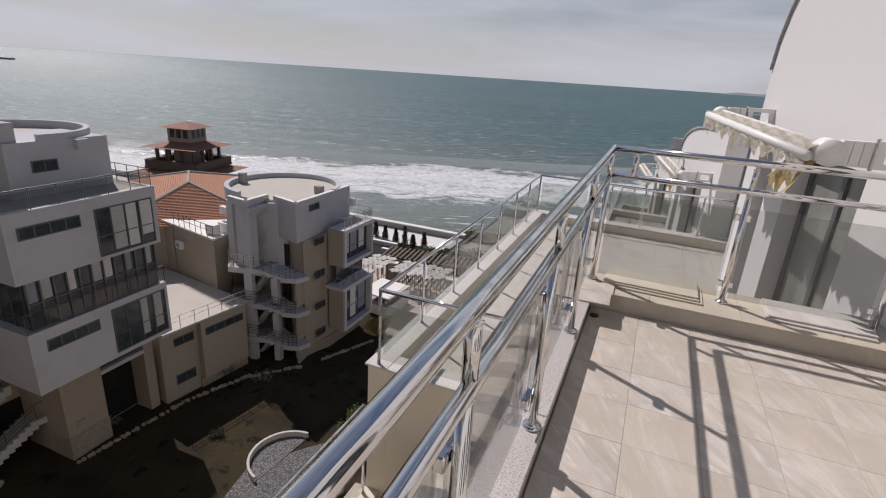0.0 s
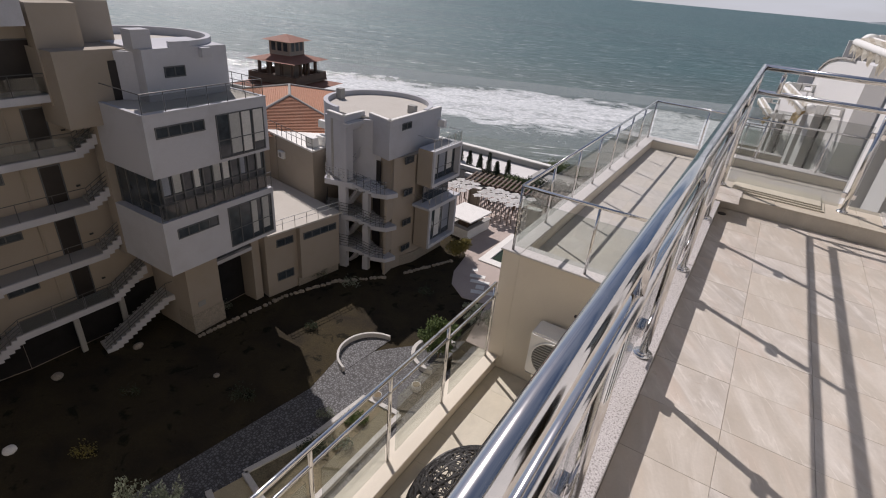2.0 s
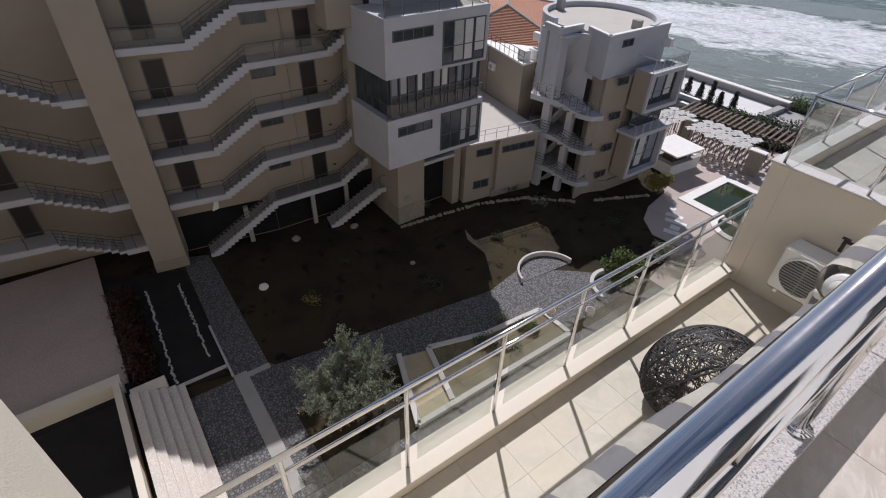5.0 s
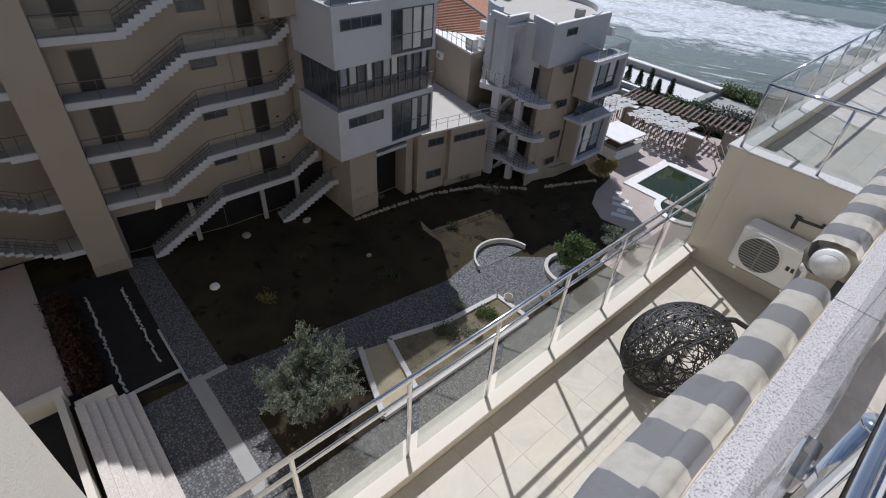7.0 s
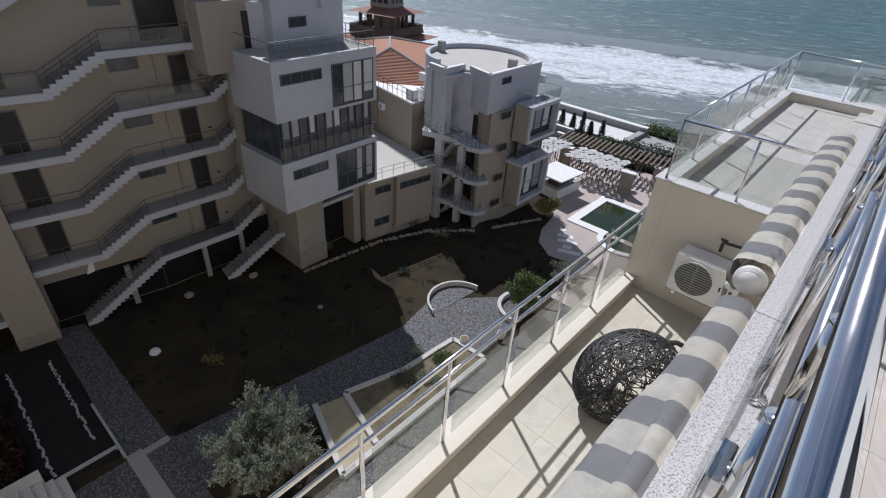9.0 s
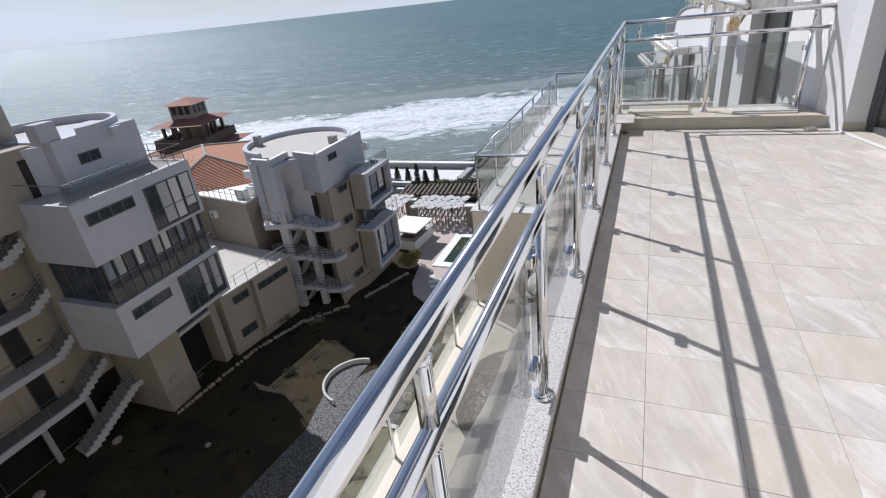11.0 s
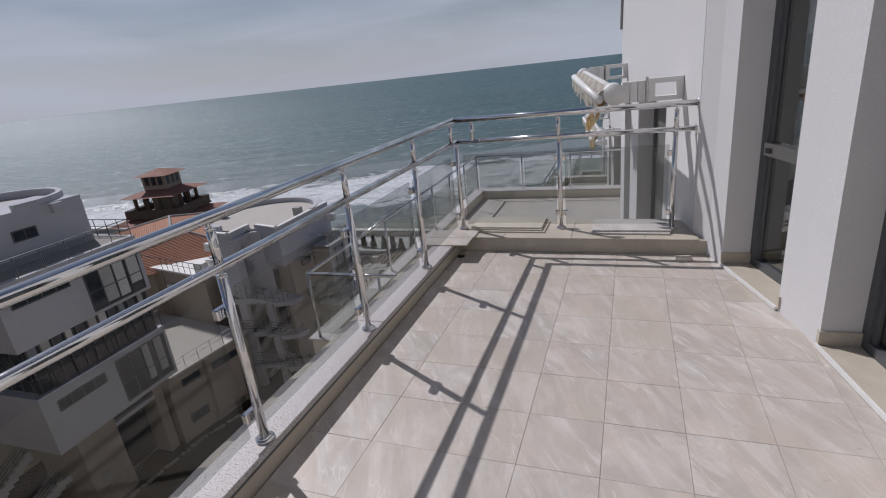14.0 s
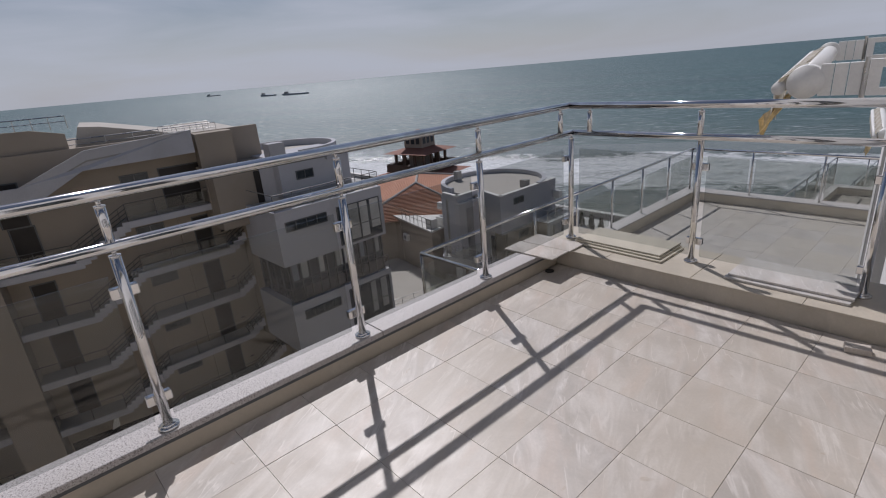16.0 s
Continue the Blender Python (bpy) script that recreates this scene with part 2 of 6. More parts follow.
def cobble_material(name="cobble_setts", base=(0.30, 0.29, 0.28)):
    """Rounded setts in mortar, seen from five storeys up."""
    m, t, s = tree(name)
    v = coords(t, shuffle=False)
    w = t.nodes.new("ShaderNodeTexVoronoi")
    w.inputs["Scale"].default_value, w.inputs["Randomness"].default_value = 6.6, 0.6
    t.links.new(v, w.inputs["Vector"])
    e = t.nodes.new("ShaderNodeTexVoronoi")
    e.feature = "DISTANCE_TO_EDGE"
    e.inputs["Scale"].default_value, e.inputs["Randomness"].default_value = 6.6, 0.6
    t.links.new(v, e.inputs["Vector"])
    g = noise_tex(t, v, 0.4, 4.0)
    c = mixed(t, ramp(t, w.outputs["Distance"], 0.0, 0.7), tuple(k * 1.15 for k in base), tuple(k * 0.8 for k in base))
    c = mixed(t, ramp(t, g, 0.35, 0.65, 0.0, 0.3), c, (0.22, 0.21, 0.20))
    c = mixed(t, ramp(t, e.outputs["Distance"], 0.03, 0.18, 0.95, 0.0), c, (0.05, 0.047, 0.045))
    t.links.new(c, s.inputs["Base Color"])
    s.inputs["Roughness"].default_value = 0.8
    bump(t, e.outputs["Distance"], 0.6, 0.03, s)
    return m


def leaf_material(name, a, b):
    m, t, s = tree(name)
    g = t.nodes.new("ShaderNodeNewGeometry")
    n = noise_tex(t, coords(t), 1.5, 3.0)
    c = mixed(t, ramp(t, g.outputs["Random Per Island"], 0.0, 1.0), a, b)
    c = mixed(t, ramp(t, n, 0.4, 0.7, 0.0, 0.5), c, tuple(k * 0.6 for k in a))
    t.links.new(c, s.inputs["Base Color"])
    s.inputs["Roughness"].default_value = 0.55
    return m


def striped(name, a, b, pitch, axis="Y"):
    m, t, s = tree(name)
    c0 = t.nodes.new("ShaderNodeTexCoord")
    x = t.nodes.new("ShaderNodeSeparateXYZ")
    t.links.new(c0.outputs["Object"], x.inputs[0])
    d = t.nodes.new("ShaderNodeMath")
    d.operation = "PINGPONG"
    d.inputs[1].default_value = pitch
    t.links.new(x.outputs[axis], d.inputs[0])
    n = noise_tex(t, coords(t), 14.0, 4.0)
    c = mixed(t, ramp(t, d.outputs[0], pitch * 0.49, pitch * 0.51), a, b)
    c = mixed(t, ramp(t, n, 0.45, 0.8, 0.0, 0.35), c, (0.33, 0.31, 0.27))
    t.links.new(c, s.inputs["Base Color"])
    s.inputs["Roughness"].default_value = 0.85
    bump(t, noise_tex(t, coords(t), 9.0, 3.0), 0.35, 0.02, s)
    return m


TILE = marble_tile("beige_marble_tile", (0.50, 0.453, 0.402), (0.69, 0.65, 0.605), 0.44, 0.80)
TILE_OLD = marble_tile("cream_floor_tile", (0.55, 0.51, 0.42), (0.62, 0.58, 0.50), 0.55, 0.2)
TILE_GREY = marble_tile("greyish_floor_tile", (0.50, 0.475, 0.435), (0.60, 0.57, 0.53), 0.55, 0.3)
SKIRT = marble_tile("beige_skirting_tile", (0.52, 0.47, 0.39), (0.64, 0.58, 0.50), 0.45, 0.3)
PLANK = marble_tile("grey_white_stone_plank", (0.55, 0.53, 0.51), (0.75, 0.74, 0.74), 0.4, 0.8)
GRANITE = speckle("pale_granite", (0.60, 0.57, 0.55), (0.44, 0.41, 0.40), (0.23, 0.21, 0.20))
GROUT = surface("cement_grout", (0.36, 0.33, 0.29), 0.95)
WHITE = surface("white_render", (0.68, 0.67, 0.66), 0.9, fine=140.0, var=0.05, relief=0.5, depth=0.003, dirt=(0.68, 0.66, 0.63), dirt_amount=0.25)
# Base greyed and cooled to carry the shade; only the stains are weathering.
FAR_WHITE = surface("shade_greyed_white_render", (0.49, 0.49, 0.515), 0.9, fine=20.0, coarse=0.5, var=0.05, relief=0.15, dirt=(0.33, 0.32, 0.31), dirt_amount=0.4)
BEIGE = surface("beige_render", (0.35, 0.30, 0.245), 0.9, fine=90.0, coarse=0.6, var=0.06, relief=0.3, dirt=(0.30, 0.25, 0.185))
CREAM = surface("cream_render", (0.66, 0.60, 0.50), 0.9, fine=120.0, coarse=0.8, var=0.06, relief=0.5, depth=0.004, dirt=(0.52, 0.46, 0.38))
CHROME = surface("polished_steel", (0.74, 0.73, 0.72), 0.08, 1.0, var=0.03, fine=30.0, coarse=6.0, relief=0.0, dirt_amount=0.12)
STEEL = surface("brushed_steel", (0.55, 0.54, 0.52), 0.28, 1.0, var=0.06, relief=0.0)
GLASS = glass_sheet("clear_grey_glass", (0.82, 0.83, 0.825))
CLEAR_GLASS = glass_sheet("clear_railing_glass", (0.86, 0.88, 0.865))
PANE = glass_sheet("window_glass", (0.62, 0.64, 0.64), 1.9, 0.0, 2.6)
DARK_PANE = surface("dark_window_glass", (0.045, 0.055, 0.065), 0.06, 0.0, var=0.3, fine=2.0, coarse=0.7, relief=0.02, depth=0.01, dirt=(0.12, 0.13, 0.14), dirt_amount=0.5)
# Lightened base paints the bright reflections into the glass colour.
BALCONY_PANE = surface("painted_reflection_glass", (0.20, 0.205, 0.19), 0.05, 0.0, var=0.2, fine=2.0, coarse=0.9, relief=0.0, dirt=(0.30, 0.30, 0.27), dirt_amount=0.5)
FRAME = surface("dark_grey_aluminium", (0.11, 0.115, 0.12), 0.42, 0.3, var=0.08, relief=0.05)
BLACK = surface("black_plastic", (0.03, 0.03, 0.03), 0.5, relief=0.1)
# Near-black colour that stands for the shade inside recesses.
VOID = surface("painted_recess_shade", (0.008, 0.007, 0.007), 0.95, relief=0.0)
DARK_DOOR = surface("dark_brown_door", (0.020, 0.015, 0.013), 0.5, relief=0.1)
CONCRETE = surface("grey_concrete", (0.34, 0.33, 0.31), 0.9, fine=25.0, coarse=0.6, relief=0.4, depth=0.004)
ROOF_FLOOR = surface("dusty_roof_screed", (0.50, 0.465, 0.415), 0.95, fine=30.0, coarse=0.7, relief=0.2, dirt=(0.42, 0.38, 0.33))
STONE = surface("rough_stone_base", (0.30, 0.26, 0.21), 0.95, fine=12.0, coarse=2.0, var=0.25, relief=0.8, depth=0.02)
RED_TILE = surface("terracotta_roof_tile", (0.40, 0.19, 0.11), 0.8, fine=8.0, coarse=0.8, var=0.18, relief=0.3, dirt=(0.30, 0.14, 0.09))
DARK_ROOF = surface("dark_clay_roof_tile", (0.27, 0.12, 0.08), 0.8, fine=6.0, coarse=0.8, var=0.2, relief=0.3)
DARK_WOOD = surface("dark_timber", (0.13, 0.09, 0.065), 0.7, fine=20.0, var=0.2)
LIGHT_WOOD = surface("oak_floor", (0.42, 0.28, 0.15), 0.5, fine=20.0, var=0.2)
CANVAS = striped("striped_awning_canvas", (0.68, 0.645, 0.57), (0.30, 0.295, 0.30), 0.168)
RAG = striped("torn_striped_canvas", (0.72, 0.69, 0.62), (0.64, 0.59, 0.50), 0.035, "X")
OLD_CANVAS = surface("yellowed_canvas", (0.58, 0.47, 0.28), 0.9, fine=60.0, coarse=8.0, var=0.25, relief=0.3)
PLASTIC = surface("white_plastic", (0.76, 0.75, 0.72), 0.45, var=0.04, relief=0.05)
GREY_PLASTIC = surface("grey_grille", (0.28, 0.28, 0.27), 0.6, relief=0.1)
WICKER = surface("black_wicker", (0.022, 0.02, 0.018), 0.55, relief=0.2)
CURTAIN = surface("white_curtain", (0.72, 0.72, 0.72), 0.9, relief=0.1)
SEA = sea_material()
FOAM = foam_material()
LAWN = lawn_material()
COBBLE = cobble_material(base=(0.165, 0.165, 0.172))
PAVING = surface("pinkish_paving", (0.44, 0.365, 0.325), 0.9, fine=10.0, coarse=0.5, var=0.12, relief=0.3)
COPING = surface("grey_white_coping", (0.52, 0.50, 0.48), 0.75, fine=40.0, coarse=1.2, relief=0.2, dirt=(0.38, 0.36, 0.33))
WHITE_STONE = surface("white_stone_coping", (0.74, 0.72, 0.68), 0.7, fine=30.0, relief=0.2)
POOL_WATER = surface("green_pool_water", (0.022, 0.034, 0.012), 0.08, var=0.3, fine=3.0, coarse=0.6, relief=0.03, depth=0.02)
SAND = surface("beach_sand", (0.36, 0.31, 0.24), 0.95, fine=6.0, coarse=0.2, relief=0.4)
BED_SOIL = surface("gravelly_bed_soil", (0.15, 0.125, 0.075), 0.95, fine=12.0, coarse=1.2, var=0.35, relief=0.7, depth=0.02, dirt=(0.03, 0.028, 0.02), dirt_amount=0.7)
STEP_STONE = surface("worn_beige_step_stone", (0.60, 0.54, 0.48), 0.85, fine=18.0, coarse=1.0, var=0.2, relief=0.3)
PEBBLE = surface("grey_edging_stone", (0.44, 0.43, 0.41), 0.85, fine=20.0, var=0.25, relief=0.4)
# Soil taken down to near black so its colour carries deep shade.
DARK_EARTH = surface("shade_black_soil", (0.009, 0.008, 0.0075), 0.95, fine=14.0, coarse=0.8, var=0.3, relief=0.6, depth=0.02)
BORDER_STONE = surface("grey_white_border_stone", (0.50, 0.48, 0.45), 0.85, fine=25.0, var=0.15, relief=0.4)
PALE_SLAB = surface("bright_concrete_slab", (0.66, 0.64, 0.62), 0.8, fine=8.0, coarse=0.3, var=0.1, relief=0.2, dirt=(0.5, 0.48, 0.45))
SHADE_CLOTH = surface("white_sailcloth", (0.80, 0.79, 0.77), 0.8, fine=30.0, var=0.05, relief=0.1)
OLD_RAIL = surface("dull_galvanised_rail", (0.10, 0.098, 0.095), 0.5, 0.4, var=0.15, relief=0.05)
EARTH = surface("dry_earth", (0.17, 0.13, 0.08), 0.95, fine=14.0, coarse=0.8, var=0.3, relief=0.6, depth=0.02)
BARK = surface("grey_bark", (0.15, 0.12, 0.09), 0.95, fine=30.0, var=0.3, relief=0.8)
OLIVE_LEAF = leaf_material("olive_leaf", (0.12, 0.145, 0.095), (0.29, 0.31, 0.23))
GREEN_LEAF = leaf_material("green_leaf", (0.05, 0.085, 0.02), (0.12, 0.16, 0.04))
DARK_LEAF = leaf_material("cypress_leaf", (0.02, 0.035, 0.015), (0.045, 0.06, 0.025))
RUST_LEAF = leaf_material("brown_hedge_leaf", (0.045, 0.018, 0.012), (0.085, 0.035, 0.02))
YELLOW_LEAF = leaf_material("yellow_shrub_leaf", (0.17, 0.14, 0.03), (0.24, 0.20, 0.05))


# ---- building helpers ----
def empty(name, label="", category="", group="", kind="", at=None, parent=None):
    ob = new(name)
    ob.empty_display_size = 0.1
    if at is not None:
        ob.matrix_basis = at
    if parent is not None:
        ob.parent = parent
    return tagged(ob, label, category, group, kind)


def mesh_of(bm, material, smooth=False, name="mesh"):
    me = bpy.data.meshes.new(name)
    bmesh.ops.recalc_face_normals(bm, faces=bm.faces)
    if smooth:
        for f in bm.faces:
            f.smooth = True
    bm.to_mesh(me)
    bm.free()
    me.materials.append(material)
    return me


def part(name, bm, material, parent, label="", smooth=False):
    ob = new(name, mesh_of(bm, material, smooth, name))
    ob.parent = parent
    return tagged(ob, label)


def solo(name, bm, material, label, category, group="", kind="", smooth=False):
    return tagged(new(name, mesh_of(bm, material, smooth, name)), label, category, group, kind)


def box(bm, lo, hi):
    v = [bm.verts.new((x, y, z)) for z in (lo[2], hi[2]) for y in (lo[1], hi[1]) for x in (lo[0], hi[0])]
    for f in ((0, 2, 3, 1), (4, 5, 7, 6), (0, 1, 5, 4), (2, 6, 7, 3), (0, 4, 6, 2), (1, 3, 7, 5)):
        bm.faces.new([v[i] for i in f])
    return bm


def B(*pairs):
    bm = bmesh.new()
    for lo, hi in pairs:
        box(bm, lo, hi)
    return bm


def bevelled(bm, w=0.01, seg=2):
    bmesh.ops.bevel(bm, geom=list(bm.edges), offset=w, segments=seg, affect="EDGES", clamp_overlap=True)
    return bm


def tube(bm, p, q, r, seg=12, r2=None):
    p, q = Vector(p), Vector(q)
    d = (q - p).normalized()
    a = d.orthogonal().normalized()
    b = d.cross(a)
    rings = []
    for c, k in ((p, r), (q, r if r2 is None else r2)):
        rings.append([bm.verts.new(c + k * (math.cos(2 * math.pi * i / seg) * a + math.sin(2 * math.pi * i / seg) * b)) for i in range(seg)])
    for i in range(seg):
        j = (i + 1) % seg
        bm.faces.new((rings[0][i], rings[0][j], rings[1][j], rings[1][i]))
    bm.faces.new(rings[0][::-1])
    bm.faces.new(rings[1])
    return bm


def T(*runs, seg=12):
    bm = bmesh.new()
    for p, q, r in runs:
        tube(bm, p, q, r, seg)
    return bm


def prism(bm, pts, z0, z1):
    lo = [bm.verts.new((x, y, z0)) for x, y in pts]
    hi = [bm.verts.new((x, y, z1)) for x, y in pts]
    n = len(pts)
    for i in range(n):
        j = (i + 1) % n
        bm.faces.new((lo[i], lo[j], hi[j], hi[i]))
    bm.faces.new(lo[::-1])
    bm.faces.new(hi)
    return bm


def P(pts, z0, z1):
    return prism(bmesh.new(), pts, z0, z1)


def slab(bm, pts, shift):
    """A flat outline of 3D points, thickened by the vector shift."""
    a = [bm.verts.new(p) for p in pts]
    b = [bm.verts.new(Vector(p) + Vector(shift)) for p in pts]
    n = len(pts)
    for i in range(n):
        j = (i + 1) % n
        bm.faces.new((a[i], a[j], b[j], b[i]))
    bm.faces.new(a[::-1])
    bm.faces.new(b)
    return bm


def sheet(pts, z):
    bm = bmesh.new()
    bm.faces.new([bm.verts.new((x, y, z)) for x, y in pts])
    return bm


def arc(cx, cy, r, a0, a1, n):
    return [(cx + r * math.cos(radians(a0 + (a1 - a0) * i / n)), cy + r * math.sin(radians(a0 + (a1 - a0) * i / n))) for i in range(n + 1)]


def railing(name, label, p0, p1, posts, z0, heights, pane=None, r=0.02, group="", parent=None, steel=None, out=0.0, rail_r=None, glass=None):
    """Steel railing from p0 to p1 (x, y, z of its foot): posts at fractions of the way, tubes at the heights, glass panes between z values."""
    steel = steel or CHROME
    th = parent or empty(name, label, "railing", group)
    p0, p1 = Vector(p0), Vector(p1)
    d = p1 - p0
    flat = Vector((d.x, d.y, 0)).normalized()
    side = Vector((flat.y, -flat.x, 0)) * out
    up = Vector((0, 0, 1))
    for h in heights:
        part("rail", T((p0 + up * h, p1 + up * h, rail_r or r)), steel, th, smooth=True)
    for f in posts:
        c = p0 + d * f
        part("post", T((c, c + up * max(heights), r * 0.85), seg=8), steel, th, smooth=True)
    if pane:
        for a, b in zip(posts[:-1], posts[1:]):
            u, v = p0 + d * (a + 0.012) + side, p0 + d * (b - 0.012) + side
            bm = slab(bmesh.new(), [u + up * pane[0], v + up * pane[0], v + up * pane[1], u + up * pane[1]], Vector((flat.y, -flat.x, 0)) * 0.008)
            part("glass_pane", bm, glass or GLASS, th).visible_shadow = False
    return th


# ---- our terrace: curved wall, openings, floor bed, kerbs ----
def wall_x(y):
    """The wall's outer face: an arc of nine metres' radius, then straight."""
    if y < 4.12:
        return -6.41 + math.sqrt(81 - (y - 0.95) ** 2)
    return 1.99 - 0.175 * (y - 4.12)


def pier(y0, y1, z0, z1, deep=0.42, x_shift=0.0):
    n = max(2, int((y1 - y0) / 0.15))
    ys = [y0 + (y1 - y0) * i / n for i in range(n + 1)]
    pts = [(wall_x(y) + x_shift, y) for y in ys]
    slope = 0.12
    pts += [(wall_x(y1) + x_shift + deep, y1 + slope * deep * 0.5), (wall_x(y0) + x_shift + deep, y0 + slope * deep * 0.5)]
    return P(pts, z0, z1)


OPENINGS = [(-2.05, -1.30), (-0.77, -0.02), (0.72, 1.455), (1.97, 2.675), (3.07, 3.75)]
south = empty("wall_south", "white rendered curved outer wall with deep window piers", "wall", kind="structure")
edges = [-3.3] + [e for o in OPENINGS for e in o] + [4.12]
for a, b in zip(edges[::2], edges[1::2]):
    part("pier", pier(a, b, -0.05, 4.4), WHITE, south)
for a, b in OPENINGS:
    part("lintel", pier(a, b, 2.35, 4.4), WHITE, south)
part("end_wall", B(((0.16, -3.45, -0.05), (3.2, -3.28, 4.4))), WHITE, south)
for k, (a, b) in enumerate(OPENINGS):
    xm = wall_x((a + b) / 2)
    tilt = (wall_x(b) - wall_x(a)) / (b - a)
    sill = empty("threshold", "beige stone door threshold with a white edging strip", "threshold", kind="structure")
    part("sill_slab", slab(bmesh.new(), [(wall_x(a) - 0.005, a, 0.006), (wall_x(b) - 0.005, b, 0.006), (wall_x(b) + 0.34, b + 0.02, 0.006), (wall_x(a) + 0.34, a + 0.02, 0.006)], (0, 0, 0.016)), SKIRT, sill)
    part("edging", slab(bmesh.new(), [(wall_x(a) - 0.016, a, 0.004), (wall_x(b) - 0.016, b, 0.004), (wall_x(b) - 0.004, b, 0.004), (wall_x(a) - 0.004, a, 0.004)], (0, 0, 0.021)), PLASTIC, sill, "white plastic strip")
    for y, s in ((a, 1), (b, -1)):
        part("skirting", slab(bmesh.new(), [(wall_x(y) - 0.006, y - s * 0.02, 0.02), (wall_x(y) + 0.36, y + 0.02 - s * 0.02, 0.02), (wall_x(y) + 0.36, y + 0.02 + s * 0.012, 0.02), (wall_x(y) - 0.006, y + s * 0.012, 0.02)], (0, 0, 0.075)), SKIRT, sill)
    x0, x1 = wall_x(a) + 0.17, wall_x(b) + 0.17
    door = k == 2
    w = empty("door_1" if door else "window_%d" % (k + 1), "tall dark grey aluminium balcony door standing open" if door else "tall dark grey aluminium balcony window with a mid rail", "door" if door else "window", kind="structure")

    def across(f, dx=0.0):
        return (x0 + (x1 - x0) * f + dx, a + (b - a) * f + 0.015)

    def bar(f0, f1, z0, z1, d0=0.0, d1=0.06):
        (ax, ay), (bx, by) = across(f0), across(f1)
        return slab(bmesh.new(), [(ax + d0, ay, z0), (bx + d0, by, z0), (bx + d0, by, z1), (ax + d0, ay, z1)], (d1 - d0, 0, 0))

    part("window_frame", bar(0.0, 0.085, 0.02, 2.35), FRAME, w)
    part("window_frame", bar(0.915, 1.0, 0.02, 2.35), FRAME, w)
    part("window_frame", bar(0.085, 0.915, 2.27, 2.35), FRAME, w)
    part("window_frame", bar(0.085, 0.915, 0.02, 0.075), FRAME, w)
    if not door:
        part("mid_rail", bar(0.085, 0.915, 0.78, 0.86, -0.008, 0.06), STEEL, w, "grey metal mid rail")
        part("latch", bar(0.80, 0.86, 0.80, 0.83, -0.02, -0.008), BLACK, w)
        part("inner_frame", bar(0.085, 0.13, 0.075, 2.27, 0.012, 0.05), FRAME, w)
        part("inner_frame", bar(0.87, 0.915, 0.075, 2.27, 0.012, 0.05), FRAME, w)
        part("glass_pane", bar(0.13, 0.87, 0.075, 0.78, 0.025, 0.033), PANE, w)
        part("glass_pane", bar(0.13, 0.87, 0.86, 2.27, 0.025, 0.033), PANE, w)
    else:
        hx, hy = across(0.93, 0.04)
        leaf = empty("leaf", at=pose(hx, hy, 0, 0, 0, -14), parent=w)
        part("stile", B(((0, -0.05, 0.06), (0.05, 0.0, 2.25))), FRAME, leaf)
        part("stile", B(((0.60, -0.05, 0.06), (0.65, 0.0, 2.25))), FRAME, leaf)
        part("door_rail", B(((0.05, -0.05, 0.06), (0.60, 0.0, 0.14))), FRAME, leaf)
        part("door_rail", B(((0.05, -0.05, 2.17), (0.60, 0.0, 2.25))), FRAME, leaf)
        part("glass_pane", B(((0.05, -0.03, 0.14), (0.60, -0.022, 2.17))), PANE, leaf)
        part("door_handle", B(((0.615, -0.10, 1.0), (0.63, -0.05, 1.12))), BLACK, leaf)
        part("inner_stile", B(((0.051, -0.042, 0.141), (0.075, -0.008, 2.169))), STEEL, leaf, "grey glazing bead")
        part("inner_stile", B(((0.575, -0.042, 0.141), (0.599, -0.008, 2.169))), STEEL, leaf, "grey glazing bead")
        part("jamb_track", bar(0.86, 0.905, 0.08, 2.26, 0.004, 0.05), FRAME, w)
        part("jamb_bead", bar(0.905, 0.914, 0.08, 2.26, -0.006, 0.02), STEEL, w, "grey edge strip")
        part("latch", bar(0.868, 0.90, 0.98, 1.06, -0.022, 0.003), PLASTIC, w, "small white latch")
        part("track", bar(0.085, 0.915, 0.022, 0.03, 0.07, 0.20), STEEL, w)
for a, b, y, wide in ((1.97, 2.675, 2.55, 0.36), (3.07, 3.75, 3.62, 0.30)):
    bm = bmesh.new()
    n = 14
    rows = []
    for j in range(7):
        z = 0.06 + 2.2 * j / 6
        pinch = 1.0 - 0.45 * math.exp(-((z - 0.95) / 0.35) ** 2)
        rows.append([bm.verts.new((wall_x(y) + 0.30 + 0.025 * math.sin(i * 1.9), y - wide * pinch * (i / n - 0.15), z)) for i in range(n + 1)])
    for r0, r1 in zip(rows[:-1], rows[1:]):
        for i in range(n):
            bm.faces.new((r0[i], r0[i + 1], r1[i + 1], r1[i]))
    bmesh.ops.solidify(bm, geom=list(bm.faces), thickness=0.006)
    solo("curtain", bm, CURTAIN, "white gathered curtain hanging behind a window", "curtain", "curtains", smooth=True)

inside = empty("interior_room", "plain dim room behind the terrace windows", "room", kind="structure")
part("room_floor", B(((2.86, -3.2, -0.02), (6.5, 4.1, 0.012))), LIGHT_WOOD, inside)
part("room_wall", B(((6.5, -3.3, -0.05), (6.7, 4.2, 2.8))), CREAM, inside)
part("room_wall", B(((3.2, -3.45, -0.05), (6.7, -3.28, 2.8))), CREAM, inside)
part("room_wall", B(((2.50, 4.125, -0.05), (6.7, 4.3, 2.8))), CREAM, inside)
part("room_ceiling", B(((2.86, -3.28, 2.6), (6.5, 4.12, 2.8))), WHITE, inside)
